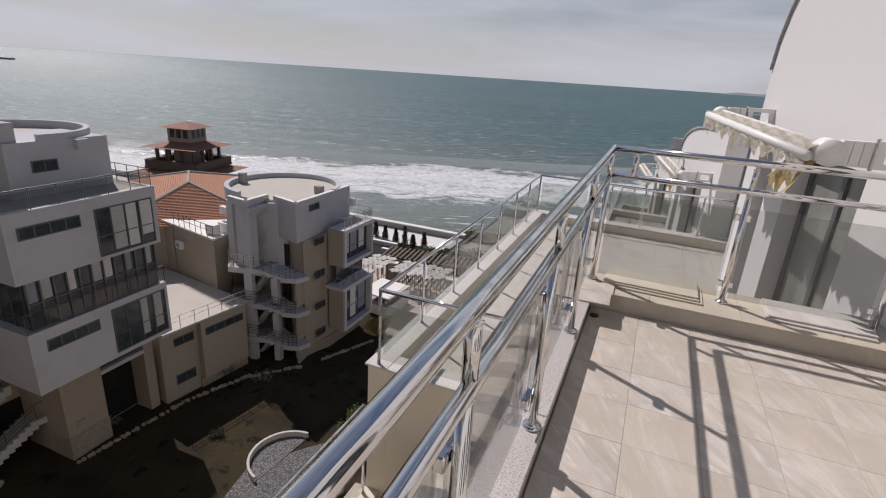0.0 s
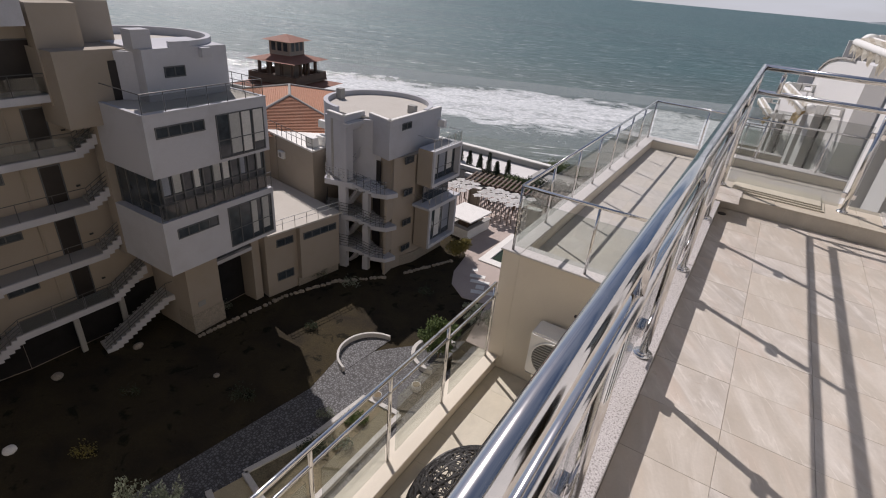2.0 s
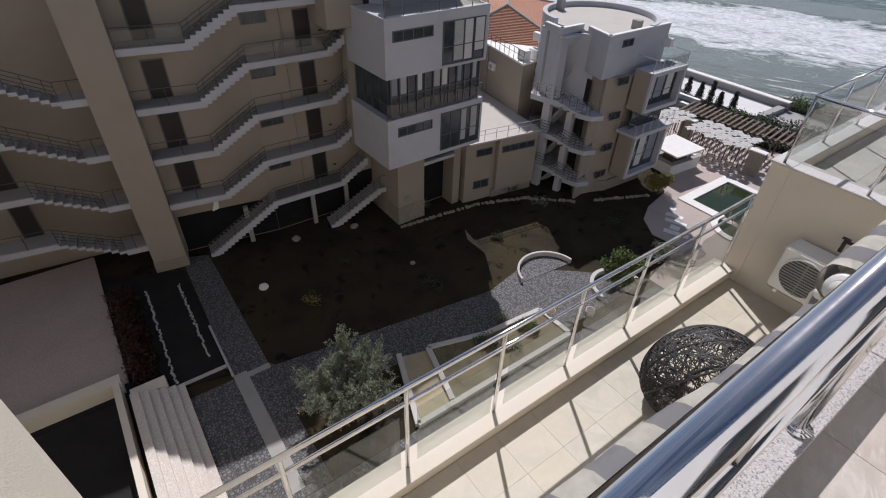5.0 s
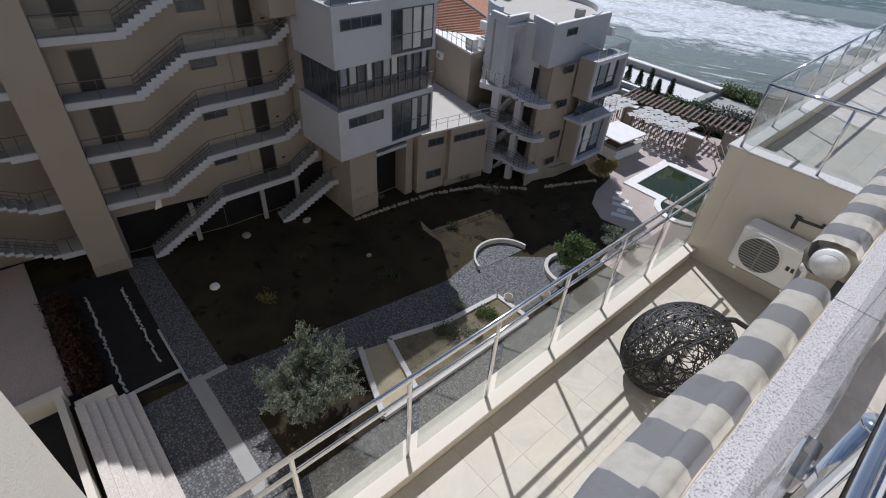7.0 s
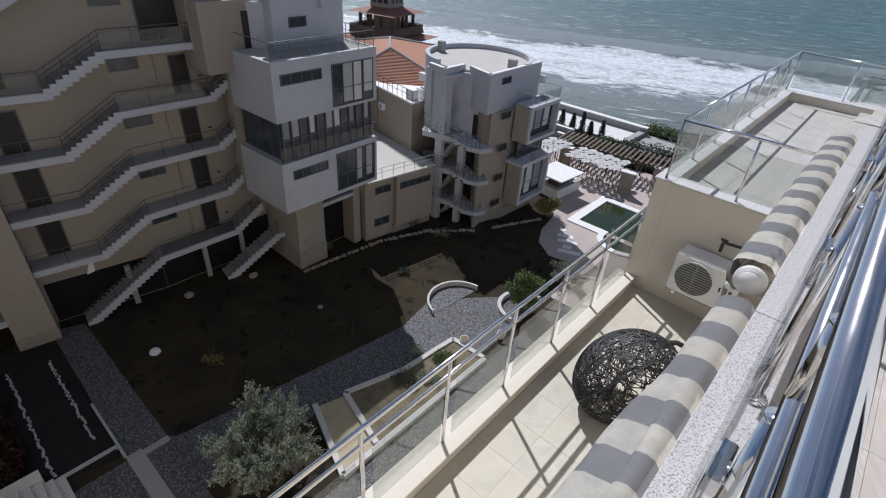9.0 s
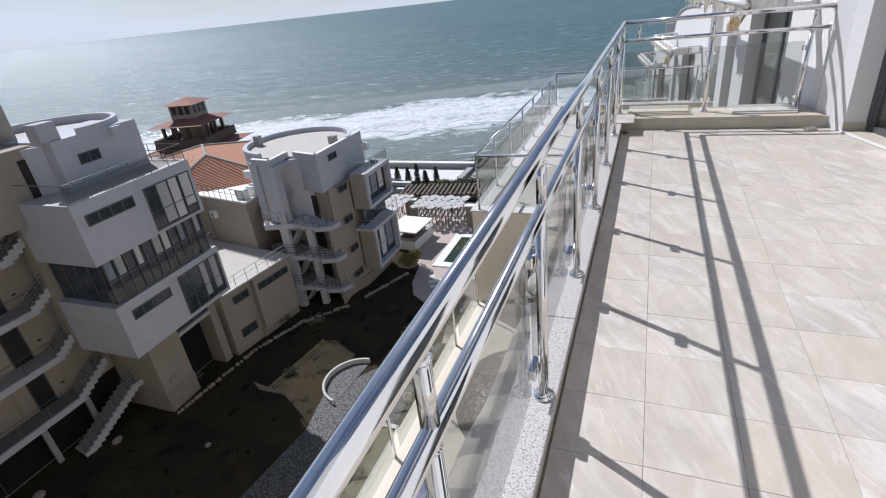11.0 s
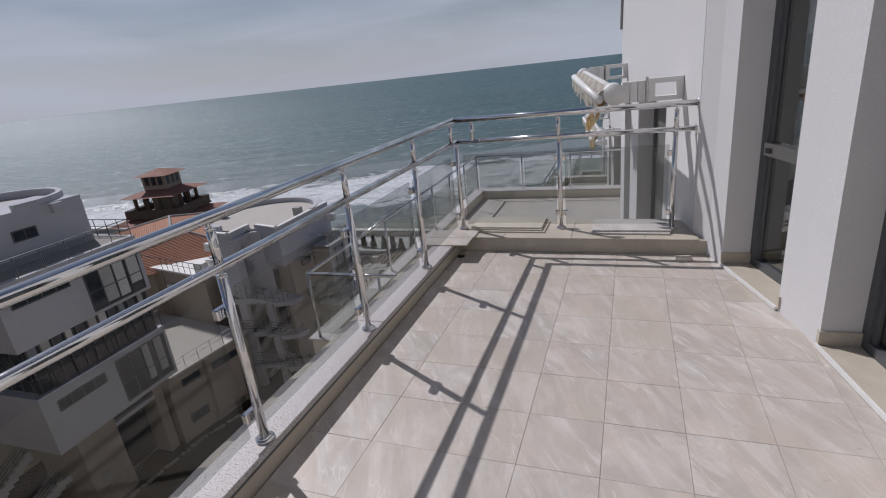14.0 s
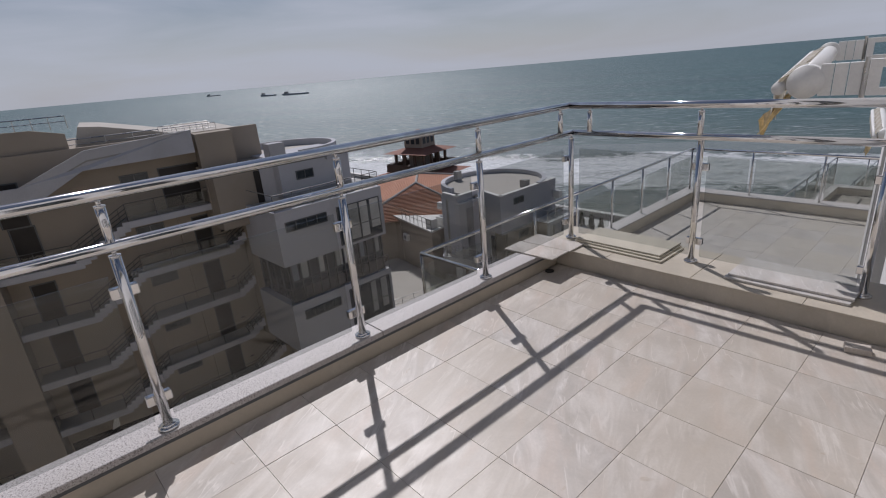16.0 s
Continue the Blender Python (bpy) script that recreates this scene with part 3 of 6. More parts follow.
solo("ceiling", B(((2.35, -3.45, 4.4), (6.7, 4.3, 4.55))), CONCRETE, "flat concrete roof over the flat", "roof", kind="structure")

deck = empty("terrace_bed", "cement bed under the terrace tiles", "floor", kind="structure")
part("bed", B(((0.0, -3.28, -0.28), (2.95, 4.40, -0.012))), GROUT, deck)
part("outer_face", B(((-0.009, -3.45, -3.02), (-0.003, 4.125, 0.093))), CREAM, deck)

kerb = empty("kerb", "low tiled terrace kerb topped with pale granite slabs", "kerb", kind="structure")
part("kerb_face", B(((0.002, -3.28, -0.01), (0.150, 3.955, 0.094))), SKIRT, kerb)
y = -3.28
for k, step in enumerate((0.95, 2.32, 2.40, 2.30, 1.35)):
    y2 = min(y + step, 3.955)
    part("granite_slab", bevelled(B(((-0.016, y + 0.002, 0.095), (0.162, y2 - 0.002, 0.125))), 0.003, 1), GRANITE, kerb)
    y = y2
part("kerb_face", B(((0.002, 3.957, -0.01), (2.10, 4.42, 0.110))), SKIRT, kerb)
x = -0.03
for step in (0.56, 0.56, 0.56, 0.56):
    x2 = min(x + step, 2.02)
    part("kerb_tile", bevelled(B(((x + 0.001, 3.949, 0.111), (x2 - 0.001, 4.44, 0.122))), 0.002, 1), SKIRT, kerb)
    x = x2
part("drip_strip", B(((0.1505, -3.28, 0.078), (0.156, 3.945, 0.094))), FRAME, kerb, "thin dark strip under the granite")

drain = solo("floor_drain", T(((0.20, 3.80, 0.0), (0.20, 3.80, 0.006), 0.032)), BLACK, "dark round floor drain in the terrace corner", "drain")


# ---- our railing ----
def steel_post(th, x, y, z0, z1, r=0.0190):
    p = part("post", T(((x, y, z0), (x, y, z1), r), ((x, y, z1), (x, y, z1 + 0.006), r * 1.1), ((x, y, z1 + 0.006), (x + 0.004, y, z1 + 0.034), 0.008)), CHROME, th, smooth=True)
    f = part("flange", T(((0, 0, 0), (0, 0, 0.010), 0.040), ((0, 0, 0.010), (0, 0, 0.018), 0.028), seg=16), CHROME, p, smooth=True)
    f.matrix_basis = Matrix.Translation((x, y, z0))
    return p


def stub(th, x, y):
    part("stub_post", T(((x, y, 0.915), (x, y, 1.046), 0.0170), ((x, y, 1.046), (x, y, 1.052), 0.0190), ((x, y, 1.052), (x, y, 1.075), 0.008)), CHROME, th, smooth=True)


def clamp(p, x, y, z, along_y, s):
    dx, dy = (0.0, 0.022 * s) if along_y else (0.022 * s, 0.0)
    ox, oy = (-0.034, 0.0) if along_y else (0.0, 0.034)
    part("glass_clamp", bevelled(B(((x + ox - 0.014 + dx - 0.012 * (not along_y), y + oy - 0.014 + dy - 0.012 * along_y, z - 0.022), (x + ox + 0.014 + dx + 0.012 * (not along_y), y + oy + 0.014 + dy + 0.012 * along_y, z + 0.022))), 0.004, 1), CHROME, p)


main = empty("terrace_railing", "polished steel double railing with grey glass panels on the granite kerb", "railing")
POST_Y = [4.19 - 0.9465 * k for k in range(8)]
RX, TOP, LOW = 0.122, 1.090, 0.904
part("top_rail", T(((RX, -3.27, TOP), (RX, 4.15, TOP), 0.0220), seg=24), CHROME, main, smooth=True)
part("lower_rail", T(((RX, -3.27, LOW), (RX, 4.19, LOW), 0.0195), seg=24), CHROME, main, smooth=True)
part("top_rail", T(((RX, 4.15, TOP), (1.985, 4.165, TOP), 0.0220), seg=24), CHROME, main, smooth=True)
part("lower_rail", T(((RX, 4.19, LOW), (1.985, 4.20, LOW), 0.0195), seg=24), CHROME, main, smooth=True)
bm = bmesh.new()
bmesh.ops.create_uvsphere(bm, u_segments=16, v_segments=10, radius=0.0222, matrix=Matrix.Translation((RX, 4.15, TOP)))
part("elbow", bm, CHROME, main, smooth=True)
bm = bmesh.new()
bmesh.ops.create_uvsphere(bm, u_segments=16, v_segments=10, radius=0.0197, matrix=Matrix.Translation((RX, 4.19, LOW)))
part("elbow", bm, CHROME, main, smooth=True)
for x, z in ((1.985, TOP), (1.985, LOW)):
    part("wall_socket", T(((x - 0.012, 4.19, z), (x + 0.016, 4.19, z), 0.036)), CHROME, main, smooth=True)
for k, y in enumerate(POST_Y):
    p = steel_post(main, RX - 0.008, y, 0.125, LOW - 0.040)
    if k:
        stub(main, RX - 0.004, y)
    for z in (0.25, 0.72):
        if k:
            clamp(p, RX - 0.008, y, z, True, 1)
        clamp(p, RX - 0.008, y, z, True, -1)
stub(main, RX, 4.05)
stub(main, RX + 0.15, 4.17)
for a, b in zip(POST_Y[1:], POST_Y[:-1]):
    part("glass_panel", bevelled(B(((0.066, a + 0.035, 0.150), (0.076, b - 0.035, 0.785))), 0.002, 1), GLASS, main, "grey tinted glass panel").visible_shadow = False
FAR_X = [0.11, 0.985, 1.845]
for k, x in enumerate(FAR_X):
    if k:
        p = steel_post(main, x, 4.21, 0.122, LOW - 0.022)
        stub(main, x, 4.185)
        for z in (0.25, 0.72):
            clamp(p, x, 4.21, z, False, -1)
            if k == 1:
                clamp(p, x, 4.21, z, False, 1)
for a, b in zip(FAR_X[:-1], FAR_X[1:]):
    part("glass_panel", bevelled(B(((a + 0.035, 4.24, 0.150), (b - 0.035, 4.25, 0.785))), 0.002, 1), GLASS, main, "grey tinted glass panel").visible_shadow = False


# ---- loose tiles lying on the kerbs ----
def loose(name, lo, hi, turn, material, label, category="tile", group="loose tiles on the kerb"):
    c = [(a + b) / 2 for a, b in zip(lo, hi)]
    h = [(b - a) / 2 for a, b in zip(lo, hi)]
    ob = solo(name, bevelled(B(((-h[0], -h[1], -h[2]), (h[0], h[1], h[2]))), 0.002, 1), material, label, category, group)
    ob.matrix_basis = pose(*c, 0, 0, turn)
    return ob


loose("floor_tile", (-0.125, 3.705, 0.1255), (0.285, 3.897, 0.1355), 2, TILE, "loose beige floor tile laid across the granite kerb")
loose("floor_tile", (-0.12, 3.902, 0.1255), (0.29, 4.098, 0.1355), 1, TILE, "loose beige floor tile laid across the granite kerb")
loose("floor_tile", (0.215, 4.075, 0.1225), (0.865, 4.395, 0.1345), -1, TILE_OLD, "long cream tile at the bottom of a stack")
loose("floor_tile", (0.205, 4.10, 0.1350), (0.845, 4.405, 0.1470), -2, TILE_OLD, "long cream tile on a stack of tiles")
loose("floor_tile", (0.21, 4.115, 0.1475), (0.835, 4.415, 0.1590), -1, TILE_OLD, "long cream tile on top of a stack")
loose("stone_plank", (1.24, 4.045, 0.1225), (1.83, 4.37, 0.1365), -1, PLANK, "grey white veined stone plank on the kerb", "stone plank")
loose("stone_plank", (1.25, 4.075, 0.1370), (1.835, 4.38, 0.1510), 0, PLANK, "grey white veined stone plank on top", "stone plank")
loose("tile_scrap", (1.86, 3.80, 0.0), (1.96, 3.86, 0.03), 14, TILE, "broken scrap of tile on the floor", "tile scrap")


# ---- neighbouring terraces along the stepped facade ----
def floor_tiles(parent, x0, x1, y0, y1, z, pitch, material, y_first=None, thick=0.010, gap=0.0012):
    """Tiles of one size share their mesh; cut tiles at the margins have their own."""
    cache = {}

    def tile_mesh(w, d):
        key = (round(w, 3), round(d, 3))
        if key not in cache:
            bm = B(((gap / 2, gap / 2, -thick), (w - gap / 2, d - gap / 2, 0.0)))
            top = [e for e in bm.edges if all(v.co.z > -0.001 for v in e.verts)]
            bmesh.ops.bevel(bm, geom=top, offset=0.0008, segments=1, affect="EDGES")
            cache[key] = mesh_of(bm, material, name="tile")
        return cache[key]

    xs = [x0]
    while xs[-1] + pitch < x1 - 0.02:
        xs.append(xs[-1] + pitch)
    xs.append(x1)
    start = y0 if y_first is None else y_first - pitch * math.floor((y_first - y0) / pitch)
    ys = [y0] if start - y0 > 0.02 else []
    while start < y1 - 0.02:
        ys.append(start)
        start += pitch
    ys.append(y1)
    for xa, xb in zip(xs[:-1], xs[1:]):
        for ya, yb in zip(ys[:-1], ys[1:]):
            ob = new("tile", tile_mesh(xb - xa, yb - ya))
            ob.parent = parent
            ob.matrix_basis = Matrix.Translation((xa, ya, z + random.uniform(-0.0006, 0.0006)))


def torn_awning(p, q, unit):
    """White roller with a round end drum on open frame brackets, and a ragged strip of canvas hanging from it."""
    p, q = Vector(p), Vector(q)
    d = (q - p).normalized()
    inn = Vector((d.y, -d.x, 0)).normalized()
    up = Vector((0, 0, 1))
    th = empty("torn_awning", "white awning cassette with torn striped canvas hanging down", "awning", "damaged awnings")
    part("cassette", T((p, q, 0.06), seg=16), PLASTIC, th, smooth=True)
    part("front_bar", T((p - inn * 0.12 - up * 0.03, q - inn * 0.12 - up * 0.01, 0.035), seg=12), PLASTIC, th, smooth=True)
    for e, s in ((p, 1), (q, -1)):
        part("end_drum", T((e - d * 0.03 * s, e + d * 0.10 * s, 0.085), seg=24), PLASTIC, th, smooth=True)
        for a, b, z0, z1 in ((0.06, 0.115, -0.075, 0.085), (0.119, 0.175, -0.075, 0.085), (0.179, 0.235, -0.075, 0.085), (0.26, 0.52, 0.055, 0.095), (0.26, 0.52, -0.08, -0.045), (0.26, 0.31, -0.045, 0.055), (0.47, 0.52, -0.045, 0.055)):
            part("bracket", slab(bmesh.new(), [e + inn * a + up * z0, e + inn * b + up * z0, e + inn * b + up * z1, e + inn * a + up * z1], d * 0.05 * s), PLASTIC, th)
        part("hinge", T((e + inn * 0.247 - up * 0.09, e + inn * 0.247 + up * 0.11, 0.012), seg=8), STEEL, th)
    bm = bmesh.new()
    n = 56
    rnd = random.Random(unit + 5)
    rows = []
    length = (q - p).length
    drop = [0.13 + 0.16 * abs(noise.noise(Vector((i * 0.35, unit, 0)))) + rnd.uniform(-0.04, 0.05) for i in range(n + 1)]
    for j in range(7):
        rows.append([bm.verts.new(p + d * (length * i / n) - inn * (0.04 + 0.10 * min(1.0, j / 3) + 0.012 * math.sin(i * 1.3 + j)) + up * (0.055 - 0.045 * min(3, j) / 3 - drop[i] * max(0, j - 2) / 4)) for i in range(n + 1)])
    for r0, r1 in zip(rows[:-1], rows[1:]):
        for i in range(n):
            if not (r1 is rows[-1] and rnd.random() < 0.4):
                bm.faces.new((r0[i], r0[i + 1], r1[i + 1], r1[i]))
    bmesh.ops.solidify(bm, geom=list(bm.faces), thickness=0.004)
    part("torn_canvas", bm, RAG, th, "ragged pale striped canvas")
    bm = bmesh.new()
    rows = []
    for j in range(6):
        rows.append([bm.verts.new(p - d * 0.02 + d * (0.02 + 0.05 * i) - inn * (0.06 + 0.028 * j + 0.012 * math.sin(i * 1.9 + j)) - up * (0.06 + 0.042 * j * (1.0 + 0.35 * math.sin(i * 2.7 + unit)))) for i in range(9)])
    for r0, r1 in zip(rows[:-1], rows[1:]):
        for i in range(8):
            if not (r1 is rows[-1] and i % 3 == 1):
                bm.faces.new((r0[i], r0[i + 1], r1[i + 1], r1[i]))
    bmesh.ops.solidify(bm, geom=list(bm.faces), thickness=0.004)
    part("canvas_scrap", bm, OLD_CANVAS, th, "yellowed scrap of canvas")
    return th


def stepped_unit(k):
    """One neighbour: terrace slab with parapet and railing, wall with arched shoulder, door and awning."""
    dx, dy, dz = -0.45 * k, 6.82 * k, -1.27 * k
    tx = 1.0 if k else 0.0  # the further terraces are narrower
    name = "wall_east_%d" % (k + 1)
    w = empty(name, "white rendered wall with a rounded shoulder and glazed doors", "wall", kind="structure")

    def face(y, x_off=0.0):
        return wall_x(y) + x_off + dx

    def panel(y0, y1, z0, z1, deep=0.35):
        return slab(bmesh.new(), [(face(y0), y0 + dy, z0 + dz), (face(y1), y1 + dy, z0 + dz), (face(y1), y1 + dy, z1 + dz), (face(y0), y0 + dy, z1 + dz)], (deep, 0.05, 0))

    part("pier", panel(4.13, 5.06, -1.4, 4.4 if k == 0 else 2.05), WHITE, w)
    part("pier", panel(6.29, 6.74, -1.4, 1.0), WHITE, w)
    part("pier", panel(7.16, 7.44, -1.4, 1.0), WHITE, w)
    shoulder = [(5.06, 1.0), (7.44, 1.0), (7.44, 1.75), (7.40, 2.05), (7.28, 2.35), (7.05, 2.68), (6.7, 2.98), (6.2, 3.2), (5.6, 3.32), (5.06, 3.36)]
    if k:
        shoulder = [(y, z if z < 1.5 else 1.42 + (z - 1.75) * 0.38) for y, z in shoulder]
    part("upper_wall", slab(bmesh.new(), [(face(y), y + dy, z + dz) for y, z in shoulder], (0.35, 0.05, 0)), WHITE, w)
    rim = shoulder[2:]
    for (ya, za), (yb, zb) in zip(rim[:-1], rim[1:]):
        part("rim", slab(bmesh.new(), [(face(ya) - 0.03, ya + dy, za + dz), (face(yb) - 0.03, yb + dy, zb + dz), (face(yb) - 0.03, yb + dy + 0.02, zb + dz + 0.05), (face(ya) - 0.03, ya + dy + 0.03, za + dz + 0.03)], (0.40, 0.05, 0)), CONCRETE, w, "grey metal roof rim")
    part("side_wall", B(((1.75 + dx, 7.38 + dy, -1.4 + dz), (4.0 + dx, 7.50 + dy, 2.3 + dz))), WHITE, w)
    part("back_wall", B(((2.45 + dx, 7.5 + dy, -1.4 + dz), (2.7 + dx, 10.96 + dy, 1.6 + dz))), WHITE, w)
    for y0, y1, n in ((5.06, 6.29, 2), (6.74, 7.16, 1)):
        o = empty("balcony_door", "grey framed sliding balcony door with reflections painted into the glass colour", "door", "neighbours' balcony doors")

        def strip(a, b, z0, z1, d0, d1):
            return slab(bmesh.new(), [(face(a) + d0, a + dy, z0 + dz), (face(b) + d0, b + dy, z0 + dz), (face(b) + d0, b + dy, z1 + dz), (face(a) + d0, a + dy, z1 + dz)], (d1 - d0, 0, 0))

        for a, b in [(y0, y0 + 0.06), (y1 - 0.06, y1)] + ([((y0 + y1) / 2 - 0.03, (y0 + y1) / 2 + 0.03)] if n == 2 else []):
            part("frame_bar", strip(a, b, -1.32, 1.0, 0.16, 0.22), FRAME, o)
        step = (y1 - y0) / n
        for i in range(n):
            part("glass_pane", strip(y0 + step * i + 0.04, y0 + step * (i + 1) - 0.04, -1.30, 0.98, 0.185, 0.20), BALCONY_PANE, o)
    t = empty("terrace_%d" % (k + 2), "neighbouring terrace of cream tiles with a rendered parapet", "terrace", kind="structure")
    z = -1.305 + dz
    part("slab", B(((-1.70 + tx, 4.20 + dy, z - 0.30), (2.60 + dx, 10.80 + dy, z - 0.012))), GROUT, t)
    part("parapet", B(((-1.76 + tx, 4.13 + dy, z - 2.2), (-1.55 + tx, 10.94 + dy, z + 0.150))), CREAM, t)
    part("parapet", B(((-1.548 + tx, 10.70 + dy, z - 2.2), (2.60 + dx, 10.94 + dy, z + 0.150))), CREAM, t)
    part("parapet", B(((-1.548 + tx, 4.13 + dy, z - 2.2), (-0.102 + max(0.0, dx + tx), 4.33 + dy, z + 0.150))), CREAM, t)
    part("coping", bevelled(B(((-1.775 + tx, 4.09 + dy, z + 0.151), (-1.54 + tx, 10.96 + dy, z + 0.175))), 0.004, 1), COPING, t)
    part("coping", bevelled(B(((-1.538 + tx, 10.68 + dy, z + 0.151), (2.60 + dx, 10.96 + dy, z + 0.175))), 0.004, 1), COPING, t)
    part("coping", bevelled(B(((-1.538 + tx, 4.09 + dy, z + 0.151), (-0.103 + max(0.0, dx + tx), 4.35 + dy, z + 0.175))), 0.004, 1), COPING, t)
    part("base_wall", B(((-1.75 + tx, 4.30 + dy, -20.3), (2.7 + dx, 10.92 + dy, z - 2.2))), CREAM, t)
    zt = z + 0.175
    r = empty("neighbour_railing", "steel railing with glass panels on a neighbour's parapet", "railing", "neighbours' railings")
    railing("", "", (-1.65 + tx, 4.14 + dy, zt), (-1.68 + tx, 10.80 + dy, zt), [i / 7 for i in range(8)], 0, (0.76,), (0.06, 0.62), 0.019, parent=r, glass=CLEAR_GLASS)
    railing("", "", (-1.65 + tx, 4.14 + dy, zt), (-0.14 + max(0.0, dx + tx), 4.16 + dy, zt), [0.0, 0.55, 1.0], 0, (0.76,), (0.06, 0.62), 0.019, parent=r, glass=CLEAR_GLASS)
    railing("", "", (-1.68 + tx, 10.80 + dy, zt), (2.4 + dx, 10.80 + dy, zt), [i / 4 for i in range(5)], 0, (0.76,), (0.06, 0.62), 0.019, parent=r, glass=CLEAR_GLASS)
    torn_awning((1.40 + dx, 4.46 + dy, 1.17 + dz), (0.96 + dx, 7.0 + dy, 1.25 + dz), k)
    return t, z


for k in range(3):
    t_, z_ = stepped_unit(k)
    if k == 0:
        t2, t2z = t_, z_


# ---- the terrace one storey down ----
low = empty("lower_terrace", "terrace below with cream tiles and rendered parapet", "terrace", kind="structure")
LZ = -2.80
part("slab", B(((-1.82, -3.3, LZ - 0.3), (-0.102, 4.125, LZ - 0.012))), GROUT, low)
part("parapet", B(((-1.865, -2.60, LZ - 0.6), (-1.625, 4.125, LZ + 0.14))), CREAM, low)
part("coping", bevelled(B(((-1.885, -2.60, LZ + 0.141), (-1.605, 4.125, LZ + 0.165))), 0.004, 1), CREAM, low)
# Run on unseen to y -45 to cut sky light in the courtyard.
part("base_wall", B(((-1.80, -45.0, -20.3), (6.6, 4.125, LZ - 0.6))), CREAM, low)
# Unseen wall added to hold southern sky light off the garden.
south = empty("wall_south", "unseen plain wall added to block sky light from the courtyard", "wall", kind="structure")
part("wall", B(((-60.0, -15.5, -20.5), (-1.81, -15.0, 8.0))), CREAM, south)
part("divider_wall", B(((-1.82, -3.2, LZ - 0.6), (-0.13, -2.62, 0.75))), CREAM, low)
lr = empty("lower_railing", "steel railing with two top tubes and glass panels", "railing", "neighbours' railings")
ly = [4.035, 3.02, 2.068, 1.12, 0.173, -0.774, -1.72, -2.58]
d0, d1 = (-1.745, 4.035, LZ + 0.165), (-1.745, -2.58, LZ + 0.165)
fr = [(4.035 - y) / (4.035 + 2.58) for y in ly]
railing("", "", d0, d1, fr, 0, (1.07,), (0.08, 0.80), 0.022, parent=lr, out=-0.03, glass=CLEAR_GLASS)
part("rail", T(((-1.745, 4.11, LZ + 1.055), (-1.745, -2.58, LZ + 1.055), 0.018)), CHROME, lr, smooth=True)


def awning(y0, y1, lift, reach):
    """Rolled-in awning: striped canvas bulging over its arms under a white end cap."""
    th = empty("striped_awning", "grey and white striped awning half rolled in under the kerb", "awning", "striped awnings", at=pose(0, 0, lift))
    n = 56
    bm = bmesh.new()
    # over the roller to the front and back under; where the cloth is loose it drops over a crease into a sagging flap
    taut = ((-0.030, -0.235), (-0.060, -0.207), (-0.095, -0.197), (-0.130, -0.199), (-0.155, -0.203), (-0.178, -0.208), (-0.203, -0.215), (-0.228, -0.228), (-0.248, -0.252), (-0.256, -0.310), (-0.240, -0.375), (-0.195, -0.410), (-0.130, -0.415), (-0.090, -0.385))
    slack = ((-0.030, -0.235), (-0.060, -0.205), (-0.100, -0.195), (-0.140, -0.205), (-0.152, -0.222), (-0.156, -0.245), (-0.190, -0.252), (-0.228, -0.262), (-0.252, -0.285), (-0.258, -0.330), (-0.240, -0.385), (-0.195, -0.415), (-0.130, -0.415), (-0.090, -0.385))
    prof = taut
    rows = []
    for i in range(n + 1):
        y = y0 + (y1 - y0) * i / n
        loose_ = max(0.0, min(1.0, (-0.15 - y) / 0.6)) * (1.0 + 0.5 * noise.noise(Vector((y * 3.1, 0.3, 0))))
        row = []
        for j, (px, pz) in enumerate(prof):
            out_ = max(0.0, min(1.0, (j - 5) / 3)) * (1.0 if j < 11 else 0.4)
            f = min(1.0, loose_)
            px, pz = px + (slack[j][0] - px) * f, pz + (slack[j][1] - pz) * f
            wob = 0.006 * noise.noise(Vector((y * 5, j * 0.4, 1)))
            row.append(bm.verts.new((px * reach - out_ * (0.06 * loose_) + wob, y, pz - out_ * 0.03 * loose_ + 0.008 * noise.noise(Vector((y * 4, j * 0.5, 5))))))
        rows.append(row)
    for r0, r1 in zip(rows[:-1], rows[1:]):
        for j in range(len(prof) - 1):
            bm.faces.new((r0[j], r0[j + 1], r1[j + 1], r1[j]))
    bmesh.ops.solidify(bm, geom=list(bm.faces), thickness=0.004)
    part("canvas", bm, CANVAS, th, "grey and cream striped canvas", True)
    bm = bmesh.new()
    rows = []
    for i in range(n + 1):
        y = y0 + (y1 - y0) * i / n
        s = 0.01 * math.sin(i * 2.1)
        rows.append([bm.verts.new((0.012 - 0.256 * reach + 0.004 * j + s * (j / 3), y, -0.42 - 0.055 * j - (0.018 * (i % 4 > 1) if j == 3 else 0))) for j in range(4)])
    for r0, r1 in zip(rows[:-1], rows[1:]):
        for j in range(3):
            bm.faces.new((r0[j], r0[j + 1], r1[j + 1], r1[j]))
    bmesh.ops.solidify(bm, geom=list(bm.faces), thickness=0.004)
    part("valance", bm, CANVAS, th, "hanging striped valance")
    part("cassette", bevelled(B(((-0.095, y0 + 0.02, -0.40), (-0.011, y1 - 0.02, -0.24))), 0.01, 1), CREAM, th)
    part("front_bar", T(((-0.20, y0 + 0.02, -0.415), (-0.20, y1 - 0.02, -0.415), 0.03)), PLASTIC, th, smooth=True)
    for e, s in ((y0, -1), (y1, 1)):
        part("end_cap", T(((-0.12, e, -0.31), (-0.12, e + 0.035 * s, -0.31), 0.085), ((-0.12, e + 0.035 * s, -0.31), (-0.12, e + 0.05 * s, -0.31), 0.06), seg=20), PLASTIC, th, "white round end cap", True)
